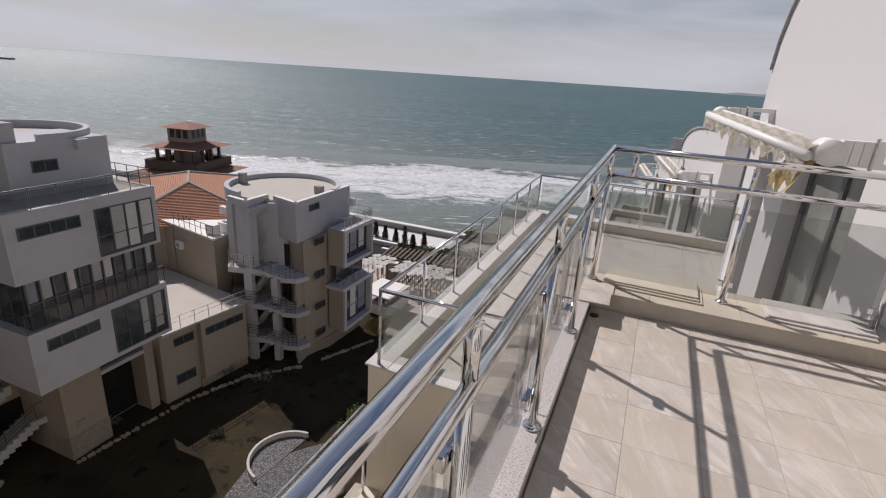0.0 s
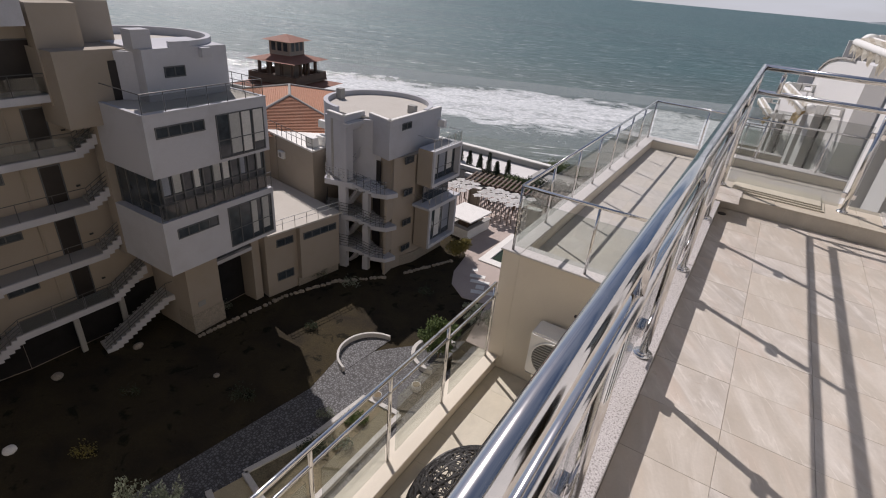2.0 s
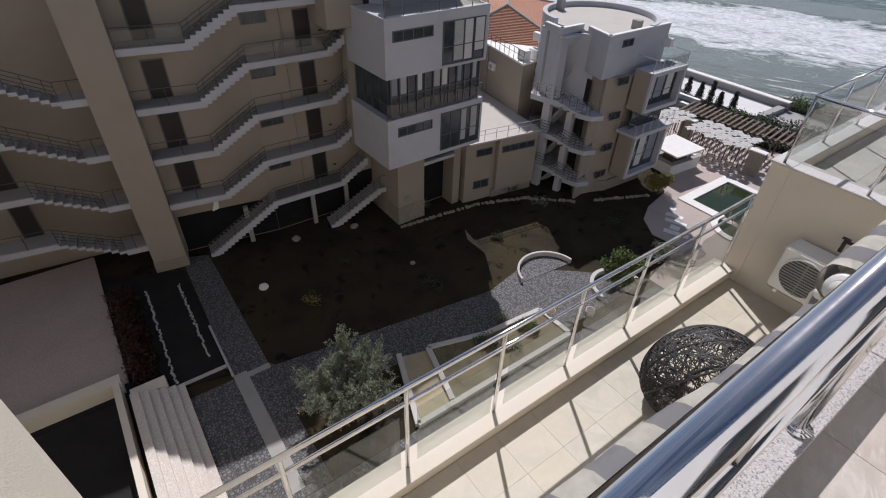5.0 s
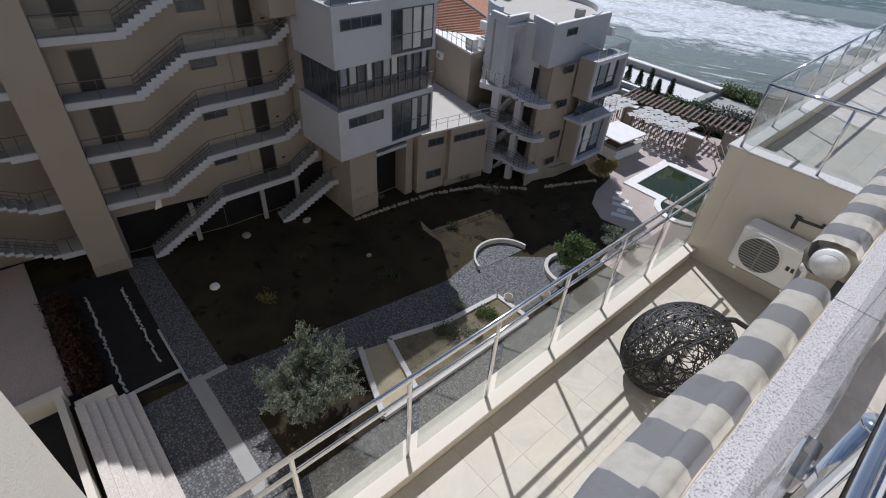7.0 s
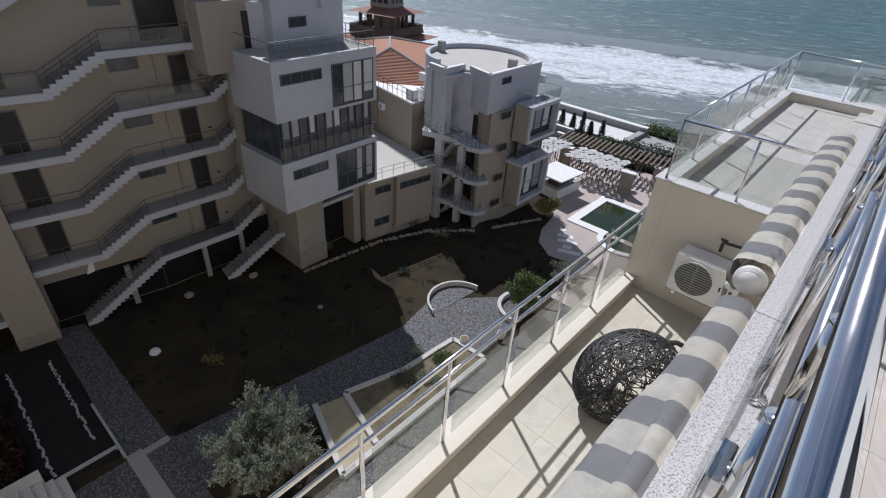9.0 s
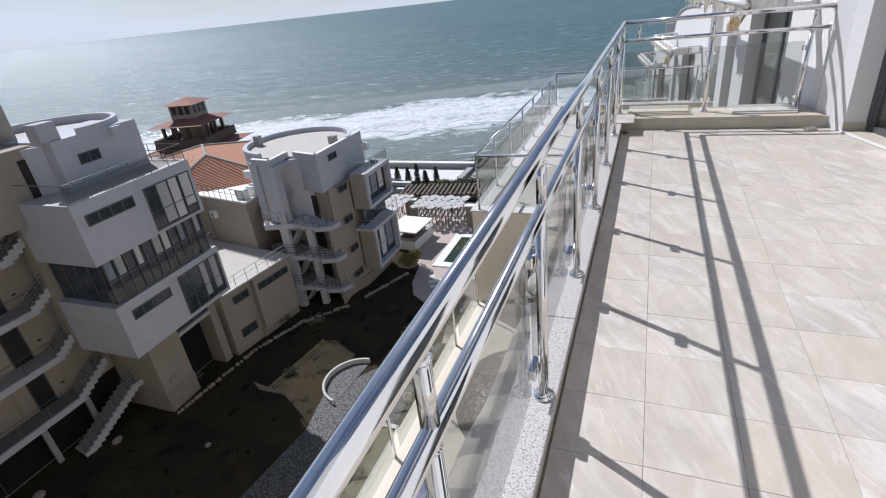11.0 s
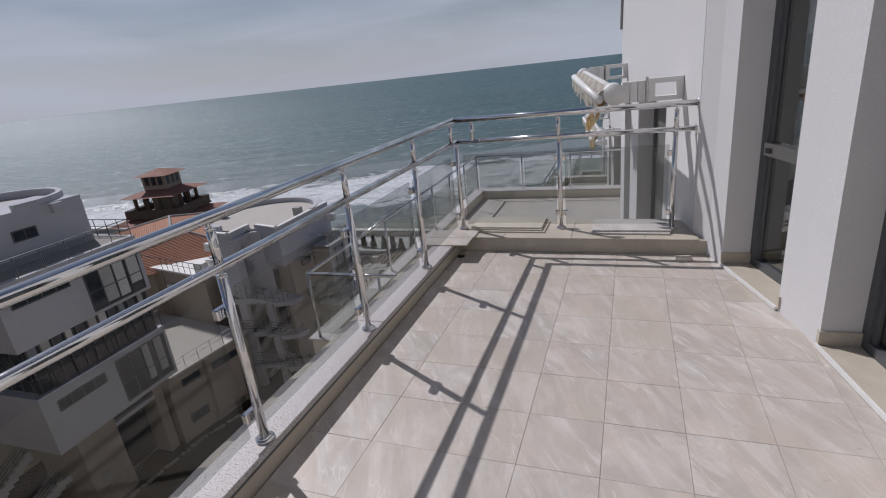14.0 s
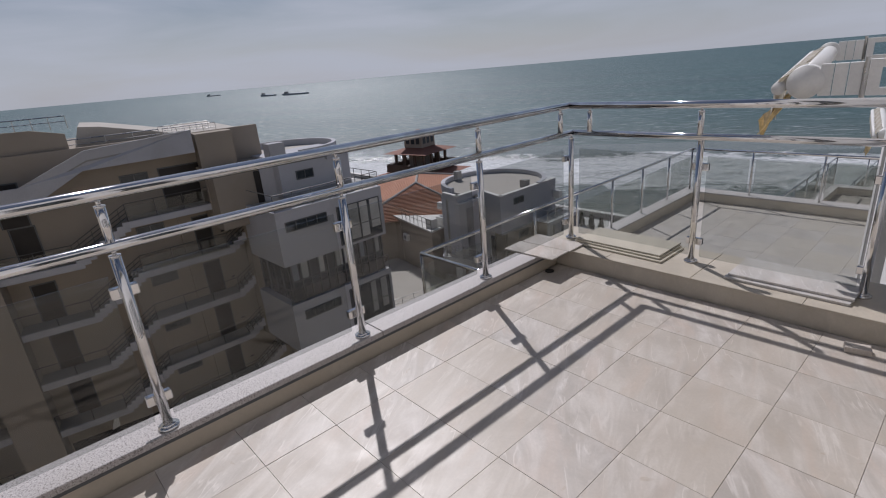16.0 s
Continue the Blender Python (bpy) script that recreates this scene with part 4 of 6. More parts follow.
    for yy in (y0 + 0.35, y1 - 0.35):
        part("arm", T(((-0.05, yy, -0.45), (-0.17, yy + 0.1, -0.52), 0.018), ((-0.17, yy + 0.1, -0.52), (-0.07, yy + 0.5, -0.50), 0.016)), BLACK, th)
    return th


awning(-2.45, 0.56, 0.02, 0.86)
awning(0.66, 3.75, 0.205, 0.97)

ac = empty("air_conditioner", "white outdoor air conditioner with a round grille", "air conditioner", at=pose(-0.75, 3.93, -2.10))
part("case", bevelled(B(((-0.39, -0.15, -0.28), (0.39, 0.15, 0.28))), 0.02, 2), PLASTIC, ac)
bm = bmesh.new()
tube(bm, (-0.11, -0.152, 0.0), (-0.11, -0.158, 0.0), 0.225, 28)
part("fan_opening", bm, BLACK, ac)
for i in range(13):
    zz = -0.204 + 0.034 * i
    half = math.sqrt(max(0.0, 0.222 ** 2 - zz ** 2))
    part("grille_slat", B(((-0.11 - half, -0.170, zz - 0.008), (-0.11 + half, -0.158, zz + 0.008))), GREY_PLASTIC, ac)
bm = bmesh.new()
ring_ = [(0.222, -0.157), (0.238, -0.157), (0.238, -0.172), (0.222, -0.172)]
loops = [[bm.verts.new((-0.11 + r_ * math.cos(2 * math.pi * i / 32), y_, r_ * math.sin(2 * math.pi * i / 32))) for r_, y_ in ring_] for i in range(32)]
for i in range(32):
    for j in range(4):
        bm.faces.new((loops[i][j], loops[i][(j + 1) % 4], loops[(i + 1) % 32][(j + 1) % 4], loops[(i + 1) % 32][j]))
part("grille_rim", bm, PLASTIC, ac, "white rim of the fan grille")
part("grille_bar", B(((-0.117, -0.174, -0.222), (-0.103, -0.1705, 0.222))), GREY_PLASTIC, ac)
part("base_foot", bevelled(B(((-0.38, -0.13, -0.30), (0.38, 0.13, -0.281))), 0.006, 1), GREY_PLASTIC, ac)
for k in range(3):
    part("badge", B(((0.19 + 0.055 * k, -0.154, -0.02), (0.228 + 0.055 * k, -0.1515, 0.04))), BLACK, ac, "black printed mark")
for x in (-0.28, 0.28):
    part("bracket", B(((x - 0.02, -0.14, -0.32), (x + 0.02, 0.195, -0.281))), STEEL, ac)
tap = empty("wall_tap", "dark pipe elbow and valve on the rendered wall", "tap")
part("pipe", T(((-0.50, 4.125, -1.60), (-0.50, 4.04, -1.60), 0.018), ((-0.50, 4.04, -1.60), (-0.74, 4.0, -1.60), 0.018), ((-0.74, 4.0, -1.58), (-0.74, 4.0, -1.73), 0.02)), BLACK, tap)
part("valve_handle", B(((-0.78, 3.985, -1.579), (-0.70, 4.015, -1.56))), BLACK, tap)


def egg_chair():
    """Woven basket of a hanging chair: random strands wound over an egg, with ribs and a cushion."""
    th = empty("egg_chair", "black woven wicker egg chair on the terrace tiles", "chair", at=Matrix.Translation((-0.80, 1.90, LZ + 0.45)) @ Vector((0.42, 0.50, 0.50)).to_track_quat("Z", "X").to_matrix().to_4x4())
    rnd = random.Random(11)
    rx, ry, rz = 0.46, 0.46, 0.55

    def on(a, b):
        return Vector((rx * math.cos(a) * math.cos(b), ry * math.sin(a) * math.cos(b), rz * math.sin(b)))

    bm = bmesh.new()
    for s in range(900):
        a, b, da = rnd.uniform(0, 6.28), rnd.uniform(-1.3, 1.25), rnd.uniform(-1, 1)
        db = rnd.uniform(-0.5, 0.5)
        last = on(a, b)
        for i in range(7):
            a, b = a + da * 0.22, max(-1.5, min(1.45, b + db * 0.26 + rnd.uniform(-0.06, 0.06)))
            nxt = on(a, b)
            if (nxt - last).length > 0.01 and not (math.cos(a) < -0.70 and abs(b) < 0.6):
                tube(bm, last, nxt, 0.0052, 4)
            last = nxt
    part("weave", bm, WICKER, th, "random woven strands")
    for k in range(10):
        a = 2 * math.pi * k / 10
        if math.cos(a) < -0.85:
            continue
        bm = bmesh.new()
        pts = [on(a, -1.5 + 3.0 * i / 16) for i in range(17)]
        for p_, q_ in zip(pts[:-1], pts[1:]):
            tube(bm, p_, q_, 0.011, 6)
        part("rib", bm, WICKER, th)
    bm = bmesh.new()
    pts = [Vector((-0.33, 0.30 * math.cos(t), 0.32 * math.sin(t))) for t in [2 * math.pi * i / 28 for i in range(29)]]
    for p_, q_ in zip(pts[:-1], pts[1:]):
        tube(bm, p_, q_, 0.02, 6)
    part("opening_rim", bm, WICKER, th)
    bm = bmesh.new()
    inv = th.matrix_basis.inverted()
    pts = [inv @ Vector(p_) for p_ in ((-0.66, 2.16, LZ + 0.84), (-0.54, 2.26, LZ + 0.86), (-0.42, 2.33, LZ + 0.80), (-0.32, 2.36, LZ + 0.64), (-0.28, 2.37, LZ + 0.02))]
    for p_, q_ in zip(pts[:-1], pts[1:]):
        tube(bm, p_, q_, 0.026, 8)
    part("hanger_tube", bm, WICKER, th)
    return th


egg_chair()


# ---- ground, shore and sea ----
G = -20.3
SHORE = 25.0
E1, N1 = Vector((math.cos(radians(SHORE)), math.sin(radians(SHORE)), 0)), Vector((-math.sin(radians(SHORE)), math.cos(radians(SHORE)), 0))


def shore(e, n, z=0.0):
    v = E1 * e + N1 * n
    return (v.x, v.y, z)


def shore_xy(e, n):
    return shore(e, n)[:2]


sea = solo("water", sheet([(-4700, -700), (4700, -700), (4700, 4700), (-4700, 4700)], 0.0), SEA, "wind-ruffled green-grey sea with whitecaps", "sea", kind="structure")
sea.matrix_basis = pose(0, 0, -24.0, 0, 0, SHORE)

bm = bmesh.new()
EN, NN = 190, 64
grid = []
for j in range(NN + 1):
    n = 92 + 70 * j / NN
    row = []
    for i in range(EN + 1):
        e = -170 + 300 * i / EN
        w = noise.noise(Vector((e * 0.03, n * 0.05, 0)))
        rough = noise.noise(Vector((e * 0.25, n * 0.3, 3)))
        crest = math.exp(-((n - 140 - 5 * w) / 2.6) ** 2) * (0.5 + 0.7 * noise.noise(Vector((e * 0.02, 7, 0))) + 0.5)
        inner = math.exp(-((n - 118 - 7 * w) / 3.5) ** 2) * 0.5
        edge = min(1.0, (n - 92) / 8, (162 - n) / 10)
        row.append(bm.verts.new((e, n, (0.03 + 0.9 * crest + inner + 0.16 * rough + 0.1) * edge - 0.02 * (1 - edge))))
    grid.append(row)
for r0, r1 in zip(grid[:-1], grid[1:]):
    for i in range(EN):
        bm.faces.new((r0[i], r0[i + 1], r1[i + 1], r1[i]))
surf = solo("surf", bm, FOAM, "white surf breaking along the shore", "surf", kind="stuff", smooth=True)
surf.matrix_basis = pose(0, 0, -24.0, 0, 0, SHORE)

ground = empty("ground", "bare courtyard ground of thin grass and earth", "ground", kind="structure")
land = [shore_xy(-600, 80), shore_xy(-16, 80), shore_xy(-9, 70.5), shore_xy(160, 70.5), shore_xy(160, -600), shore_xy(-600, -600)]
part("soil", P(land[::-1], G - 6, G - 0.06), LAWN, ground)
bm = bmesh.new()
rows = []
for i in range(61):
    e = -300 + 460 * i / 60
    w = 2.0 * noise.noise(Vector((e * 0.05, 0, 0)))
    back = 79.9 if e < -16 else 70.4
    rows.append([bm.verts.new(shore(e, back, G - 0.1)), bm.verts.new(shore(e, back + 2.5 + w * 0.5, G - 1.7)), bm.verts.new(shore(e, back + 6 + w, G - 3.0)), bm.verts.new(shore(e, back + 14, G - 4.3))])
for r0, r1 in zip(rows[:-1], rows[1:]):
    for j in range(3):
        bm.faces.new((r0[j], r0[j + 1], r1[j + 1], r1[j]))
part("beach", bm, SAND, ground, "narrow strip of wet beach")

path = empty("pavement", "cobbled garden paths in fan-laid grey setts", "path", kind="structure")


def lay(name, pts, lift, material, parent, label=""):
    bm = P(pts, G - 0.2, G + lift)
    return part(name, bm, material, parent, label)


lay("cobbled_path", [(-19.2, 1.3), (-15.5, 1.3), (-15.3, 7.2), (-14.2, 12.2), (-13.8, 16.4), (-12.0, 16.4), (-12.0, 24.5), (-13.2, 23.4), (-15.6, 20.6), (-17.6, 17.9), (-17.0, 14.9), (-18.9, 1.6)], -0.03, COBBLE, path)
lay("side_path", [(-31.0, -0.3), (-19.3, -0.55), (-19.25, 1.28), (-30.4, 1.3)], -0.034, COBBLE, path)
lay("cobbled_court", [(-19.2, -2.72), (-11.4, -2.72), (-11.4, 1.28), (-19.2, 1.28)], -0.026, COBBLE, path)
lay("cobbled_lane", [(-11.35, -2.72), (-1.85, -2.72), (-1.85, 24.4), (-11.35, 24.4)], -0.022, COBBLE, path)
part("path_strip", B(((-19.4, -0.55, G - 0.2), (-11.8, 0.15, G - 0.018))), CONCRETE, path)
part("path_strip", B(((-19.26, 0.15, G - 0.2), (-18.9, 1.3, G - 0.015))), CONCRETE, path)
court = empty("low_paving", "pinkish paved pool deck with patches of pale slabs", "paving", kind="structure")
lay("pool_deck", [(-12.0, 24.5), (-13.0, 29.4), (-15.0, 29.0), (-16.7, 30.2), (-17.6, 32.0), (-18.2, 35.0), (-24.0, 42.0), (-32.0, 49.8), (-12.9, 51.4), (8.0, 53.0), (8.0, 24.5)], -0.01, PAVING, court)
for x, y, w, h, r in ((-15.6, 32.6, 1.3, 0.5, 20), (-15.0, 31.9, 1.6, 0.45, 20), (-14.6, 31.2, 0.7, 0.6, 20), (-16.3, 33.4, 0.5, 0.5, 20), (-14.1, 30.6, 1.8, 0.5, 24)):
    ob = part("pale_slab", B(((-w / 2, -h / 2, G - 0.1), (w / 2, h / 2, G + 0.012))), WHITE_STONE, court)
    ob.matrix_basis = pose(x, y, 0, 0, 0, r)

# half-round sitting place with a low white wall
ring = empty("round_seat_wall", "low white curved wall round a cobbled bay", "garden wall", at=pose(-15.95, 19.2, G, 0, 0, 72))
inner, outer = arc(0, 0, 2.05, 22, 184, 26), arc(0, 0, 2.19, 22, 184, 26)
part("curved_wall", P(outer + inner[::-1], -0.1, 0.33), BORDER_STONE, ring)
part("bay_floor", P(arc(0, 0, 2.05, 22, 184, 24), -0.12, -0.008), COBBLE, ring)

# raised beds beside the path
bed = empty("raised_bed", "garden bed with pale stone borders", "garden bed")
part("soil", P([(-15.2, 8.9), (-14.2, 12.3), (-13.9, 16.2), (-11.6, 16.2), (-11.6, 8.0)], G - 0.2, G + 0.12), BED_SOIL, bed)
part("gravel_strip", P([(-15.55, 7.4), (-15.15, 8.85), (-11.7, 8.0), (-11.5, 6.0)], G - 0.2, G + 0.02), surface("tan_gravel", (0.40, 0.34, 0.22), 0.95, fine=25.0, relief=0.6), bed)
for p, q in (((-15.7, 7.3), (-11.5, 5.8)), ((-15.2, 8.9), (-11.7, 8.0)), ((-15.2, 8.9), (-14.2, 12.3)), ((-14.2, 12.3), (-13.9, 16.2)), ((-13.9, 16.2), (-11.6, 16.3)), ((-11.5, 5.8), (-11.5, 16.3))):
    v = Vector((q[0] - p[0], q[1] - p[1], 0))
    s = Vector((-v.y, v.x, 0)).normalized() * 0.14
    part("border_stone", P([(p[0] + s.x, p[1] + s.y), (p[0] - s.x, p[1] - s.y), (q[0] - s.x, q[1] - s.y), (q[0] + s.x, q[1] + s.y)], G - 0.2, G + 0.22), BORDER_STONE, bed)
bed2 = empty("hedge_bed", "dark planted bed edged with pale stones beside the side path", "garden bed")
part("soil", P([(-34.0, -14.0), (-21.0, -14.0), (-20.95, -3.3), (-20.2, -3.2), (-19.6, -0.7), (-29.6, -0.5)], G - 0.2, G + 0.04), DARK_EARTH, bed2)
rnd = random.Random(3)
for (xa, ya), (xb, yb), n in (((-28.6, -2.9), (-20.5, -3.05), 52), ((-28.2, -1.1), (-21.4, -1.2), 46)):
    for i in range(n):
        f = i / (n - 1)
        bm = bmesh.new()
        bmesh.ops.create_icosphere(bm, subdivisions=1, radius=1.0, matrix=pose(xa + (xb - xa) * f, ya + (yb - ya) * f + rnd.uniform(-0.06, 0.06), G + 0.08) @ Matrix.Diagonal((rnd.uniform(0.06, 0.115), rnd.uniform(0.05, 0.09), rnd.uniform(0.06, 0.09), 1)))
        part("edging_stone", bm, PEBBLE, bed2)
part("kerb_stone", B(((-23.6, -0.60, G - 0.1), (-19.4, -0.48, G + 0.12))), PEBBLE, bed2)
part("kerb_stone", B(((-20.3, -3.3, G - 0.1), (-20.1, -0.6, G + 0.10))), PEBBLE, bed2)

# pale steps and paved platform
steps = empty("garden_steps", "broad flight of pale stone garden steps", "steps")
for k in range(6):
    part("step", B(((-20.2, -3.1 - 0.38 * k, G - 0.2), (-11.0, -2.72 - 0.38 * k, G + 0.16 * (k + 1)))), STEP_STONE, steps)
part("platform", B(((-34.0, -14.0, G - 0.2), (-21.9, -5.0, G + 0.12))), PAVING, steps)
part("pit_wall", B(((-21.88, -14.0, G - 0.2), (-21.3, -5.2, G + 0.9)), ((-21.299, -5.6, G - 0.2), (-11.0, -5.3, G + 0.9))), CREAM, steps)
# Level near-black floor paints the shade of a pit that isn't sunk.
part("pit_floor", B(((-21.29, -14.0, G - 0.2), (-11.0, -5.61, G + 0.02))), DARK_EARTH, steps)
part("cheek_wall", B(((-20.9, -5.0, G - 0.2), (-20.25, -3.4, G + 0.55))), CREAM, steps)

# pool
pool = empty("swimming_pool", "swimming pool with green water and white coping", "pool")
part("water", P([(-16.1, 35.9), (-16.2, 41.25), (-7.0, 41.25), (-7.0, 35.9)], G - 0.1, G - 0.002), POOL_WATER, pool)
part("water", P(arc(-11.6, 35.3, 1.7, 180, 360, 20), G - 0.1, G - 0.004), POOL_WATER, pool)
for lo, hi in (((-16.95, 35.05), (-16.15, 41.95)), ((-16.15, 41.25), (-7.0, 41.95)), ((-16.15, 35.05), (-13.3, 35.9)), ((-9.9, 35.05), (-7.0, 35.9))):
    part("coping", B(((lo[0], lo[1], G - 0.1), (hi[0], hi[1], G + 0.10))), WHITE_STONE, pool)
    part("pool_lining", B(((lo[0] + 0.02, lo[1] + 0.02, G - 0.3), (hi[0] - 0.02, hi[1] - 0.02, G - 0.11))), CONCRETE, pool)
part("round_coping", P(arc(-11.6, 35.3, 2.2, 180, 360, 24) + arc(-11.6, 35.3, 1.7, 360, 180, 24), G - 0.1, G + 0.12), WHITE_STONE, pool)
part("ladder", T(((-12.9, 35.6, G - 0.1), (-12.9, 35.6, G + 0.8), 0.03), ((-12.5, 35.6, G - 0.1), (-12.5, 35.6, G + 0.8), 0.03), ((-12.9, 35.6, G + 0.8), (-12.9, 36.1, G + 0.2), 0.03), ((-12.5, 35.6, G + 0.8), (-12.5, 36.1, G + 0.2), 0.03)), STEEL, pool)

# bar hut
hut = empty("pool_bar", "white pool bar with a flat canopy roof", "bar", at=pose(-20.7, 39.3, G, 0, 0, -5))
part("counter", B(((-1.15, -1.5, 0), (-0.9, 2.3, 1.05)), ((0.9, -1.5, 0), (1.15, 2.3, 1.05)), ((-0.9, -1.5, 0), (0.9, -1.25, 1.05)), ((-0.9, 2.05, 0), (0.9, 2.3, 1.05))), WHITE_STONE, hut)
part("worktop", B(((-1.25, -1.62, 1.051), (1.25, -1.1, 1.12)), ((0.8, -1.1, 1.051), (1.25, 2.42, 1.12)), ((-1.25, -1.1, 1.051), (-0.8, 2.42, 1.12))), CONCRETE, hut)
part("core", B(((-0.55, -0.7, 0), (0.5, 1.3, 2.05))), DARK_WOOD, hut)
for x, y in ((-0.85, -1.2), (0.85, -1.2), (-0.85, 1.2), (0.85, 1.2)):
    part("post", T(((x, y, 1.0), (x, y, 2.15), 0.05)), DARK_WOOD, hut)
part("roof", B(((-1.55, -2.1, 2.15), (1.75, 1.55, 2.27))), WHITE_STONE, hut)
part("sink_box", B(((-0.2, 1.5, 1.0), (0.4, 2.0, 1.35))), CONCRETE, hut)

# row of white sun shades on steel stalks, and the timber pergola behind
def sun_shade(x, y, z):
    th = empty("sun_shade", "white hexagonal sun shade on a thin dark stalk", "sun shade", "white sun shades", at=pose(x, y, G, 0, 0, 24))
    bm = bmesh.new()
    top = bm.verts.new((0, 0, z + 0.10))
    rim_ = [bm.verts.new((0.60 * math.cos(a), 0.60 * math.sin(a), z + 0.06 * (k % 2))) for k, a in enumerate([math.pi * k / 3 for k in range(6)])]
    mid_ = [bm.verts.new((0.44 * math.cos(a + math.pi / 6), 0.44 * math.sin(a + math.pi / 6), z + 0.05)) for a in [math.pi * k / 3 for k in range(6)]]
    for k in range(6):
        bm.faces.new((rim_[k], mid_[k], top))
        bm.faces.new((mid_[k], rim_[(k + 1) % 6], top))
    bmesh.ops.solidify(bm, geom=list(bm.faces), thickness=0.03)
    part("canopy", bm, SHADE_CLOTH, th)
    part("stalk", T(((0, 0, 0), (0, 0, z + 0.05), 0.035), seg=6), DARK_WOOD, th)


for cols, x0 in ((3, -25.6), (6, -21.9)):
    for i in range(cols):
        for row in range(4):
            sun_shade(x0 + 0.92 * i + 0.05 * row, 43.25 + 0.86 * row + 0.40 * (i % 2), 2.35 + 0.05 * ((i + row) % 2))
perg = empty("timber_pergola", "long dark timber pergola on stone piers", "pergola", at=pose(-19.5, 48.4, G, 0, 0, 7))
for x, y in ((-4.2, -2.55), (3.05, -4.45), (5.35, -1.1), (9.5, -1.0)):
    part("pier", B(((x - 0.62, y - 0.25, 0), (x + 0.62, y + 0.25, 2.2))), STONE, perg)
    part("pier_cap", B(((x - 0.70, y - 0.33, 2.201), (x + 0.70, y + 0.33, 2.3))), WHITE_STONE, perg)
for yy in (-0.9, 1.1):
    part("beam", B(((-6.0, yy - 0.08, 2.15), (12.0, yy + 0.08, 2.35))), DARK_WOOD, perg)
for x in range(-6, 13, 3):
    for yy in (-0.9, 1.1):
        part("post", B(((x - 0.07, yy - 0.07, 0), (x + 0.07, yy + 0.07, 2.149))), DARK_WOOD, perg)
for i in range(34):
    x = -5.8 + 17.6 * i / 33
    part("rafter", B(((x - 0.10, -1.6, 2.351), (x + 0.10, 1.9, 2.47))), DARK_WOOD, perg)
for k in range(4):
    part("side_beam", T(((4.2 + 0.55 * k, -4.4, 2.25), (6.6 + 0.55 * k, -9.4, 2.25), 0.06), ((6.6 + 0.55 * k, -9.4, 2.25), (6.6 + 0.55 * k, -9.4, 0), 0.05), seg=6), DARK_WOOD, perg)

# promenade with its sea wall
prom = empty("promenade", "bright white promenade slab with a low sea wall", "promenade", kind="structure")
part("slab", P([(-140, 40.0), (-40.0, 56.4), (-22.3, 57.6), (-22.3, 62.4), (-140, 62.4)], G - 1.5, G + 0.12), PALE_SLAB, prom)
part("sea_wall", B(((-140, 62.42, G - 3), (-21.5, 63.0, G + 0.9))), CONCRETE, prom)
part("wall_cap", B(((-140, 62.3, G + 0.901), (-21.4, 63.1, G + 1.02))), WHITE_STONE, prom)
part("end_wall", B(((-22.28, 57.5, G - 3), (-21.5, 62.29, G + 0.5))), CONCRETE, prom)
part("inner_wall", B(((-60, 55.2, G - 1), (-28.0, 55.7, G + 0.55))), WHITE_STONE, prom)
part("inner_wall", B(((-29.0, 53.0, G - 1), (-26.0, 53.5, G + 0.5))), WHITE_STONE, prom)
part("lower_plaza", P([(-21.45, 56.5), (-2.0, 58.0), (10.0, 62.0), (10.0, 66.0), (-16.0, 63.5), (-21.45, 62.9)], G - 1, G + 0.02), CONCRETE, prom)
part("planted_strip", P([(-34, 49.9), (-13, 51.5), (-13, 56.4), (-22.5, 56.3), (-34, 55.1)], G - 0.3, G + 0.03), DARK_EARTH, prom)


# ---- plants ----
def leaf_cloud(bm, blobs, count, size, rnd, flat=0.6):
    """Small folded leaves scattered through overlapping blobs, thinner towards the rim."""
    for _ in range(count):
        c, r = rnd.choice(blobs)
        d = Vector((rnd.gauss(0, 1), rnd.gauss(0, 1), rnd.gauss(0, 1) * flat)).normalized()
        p = Vector(c) + d * r * (rnd.random() ** 0.35) * (1 + 0.25 * noise.noise(d * 3 + Vector(c)))
        a = Vector((rnd.uniform(-1, 1), rnd.uniform(-1, 1), rnd.uniform(-0.6, 0.9))).normalized()
        b = a.orthogonal().normalized() * size * 0.28
        a = a * size * rnd.uniform(0.7, 1.3)
        v = [bm.verts.new(q) for q in (p, p + a * 0.5 + b, p + a, p + a * 0.5 - b)]
        bm.faces.new(v)
    return bm


def tree_thing(name, label, category, at, height, blobs, leaves, size, material, seed, trunk_r=0.12, group=""):
    rnd = random.Random(seed)
    th = empty(name, label, category, group, at=Matrix.Translation(at))
    bm = bmesh.new()
    fork = Vector((0.1, 0.05, height * 0.35))
    tube(bm, (0, 0, -0.1), fork, trunk_r, 8, trunk_r * 0.7)
    for c, r in blobs:
        midp = fork.lerp(Vector(c), 0.5) + Vector((rnd.uniform(-0.2, 0.2), rnd.uniform(-0.2, 0.2), 0.1))
        tube(bm, fork, midp, trunk_r * 0.45, 6, trunk_r * 0.25)
        tube(bm, midp, c, trunk_r * 0.25, 5, trunk_r * 0.08)
    part("trunk", bm, BARK, th)
    part("crown", leaf_cloud(bmesh.new(), blobs, leaves, size, rnd), material, th)
    return th


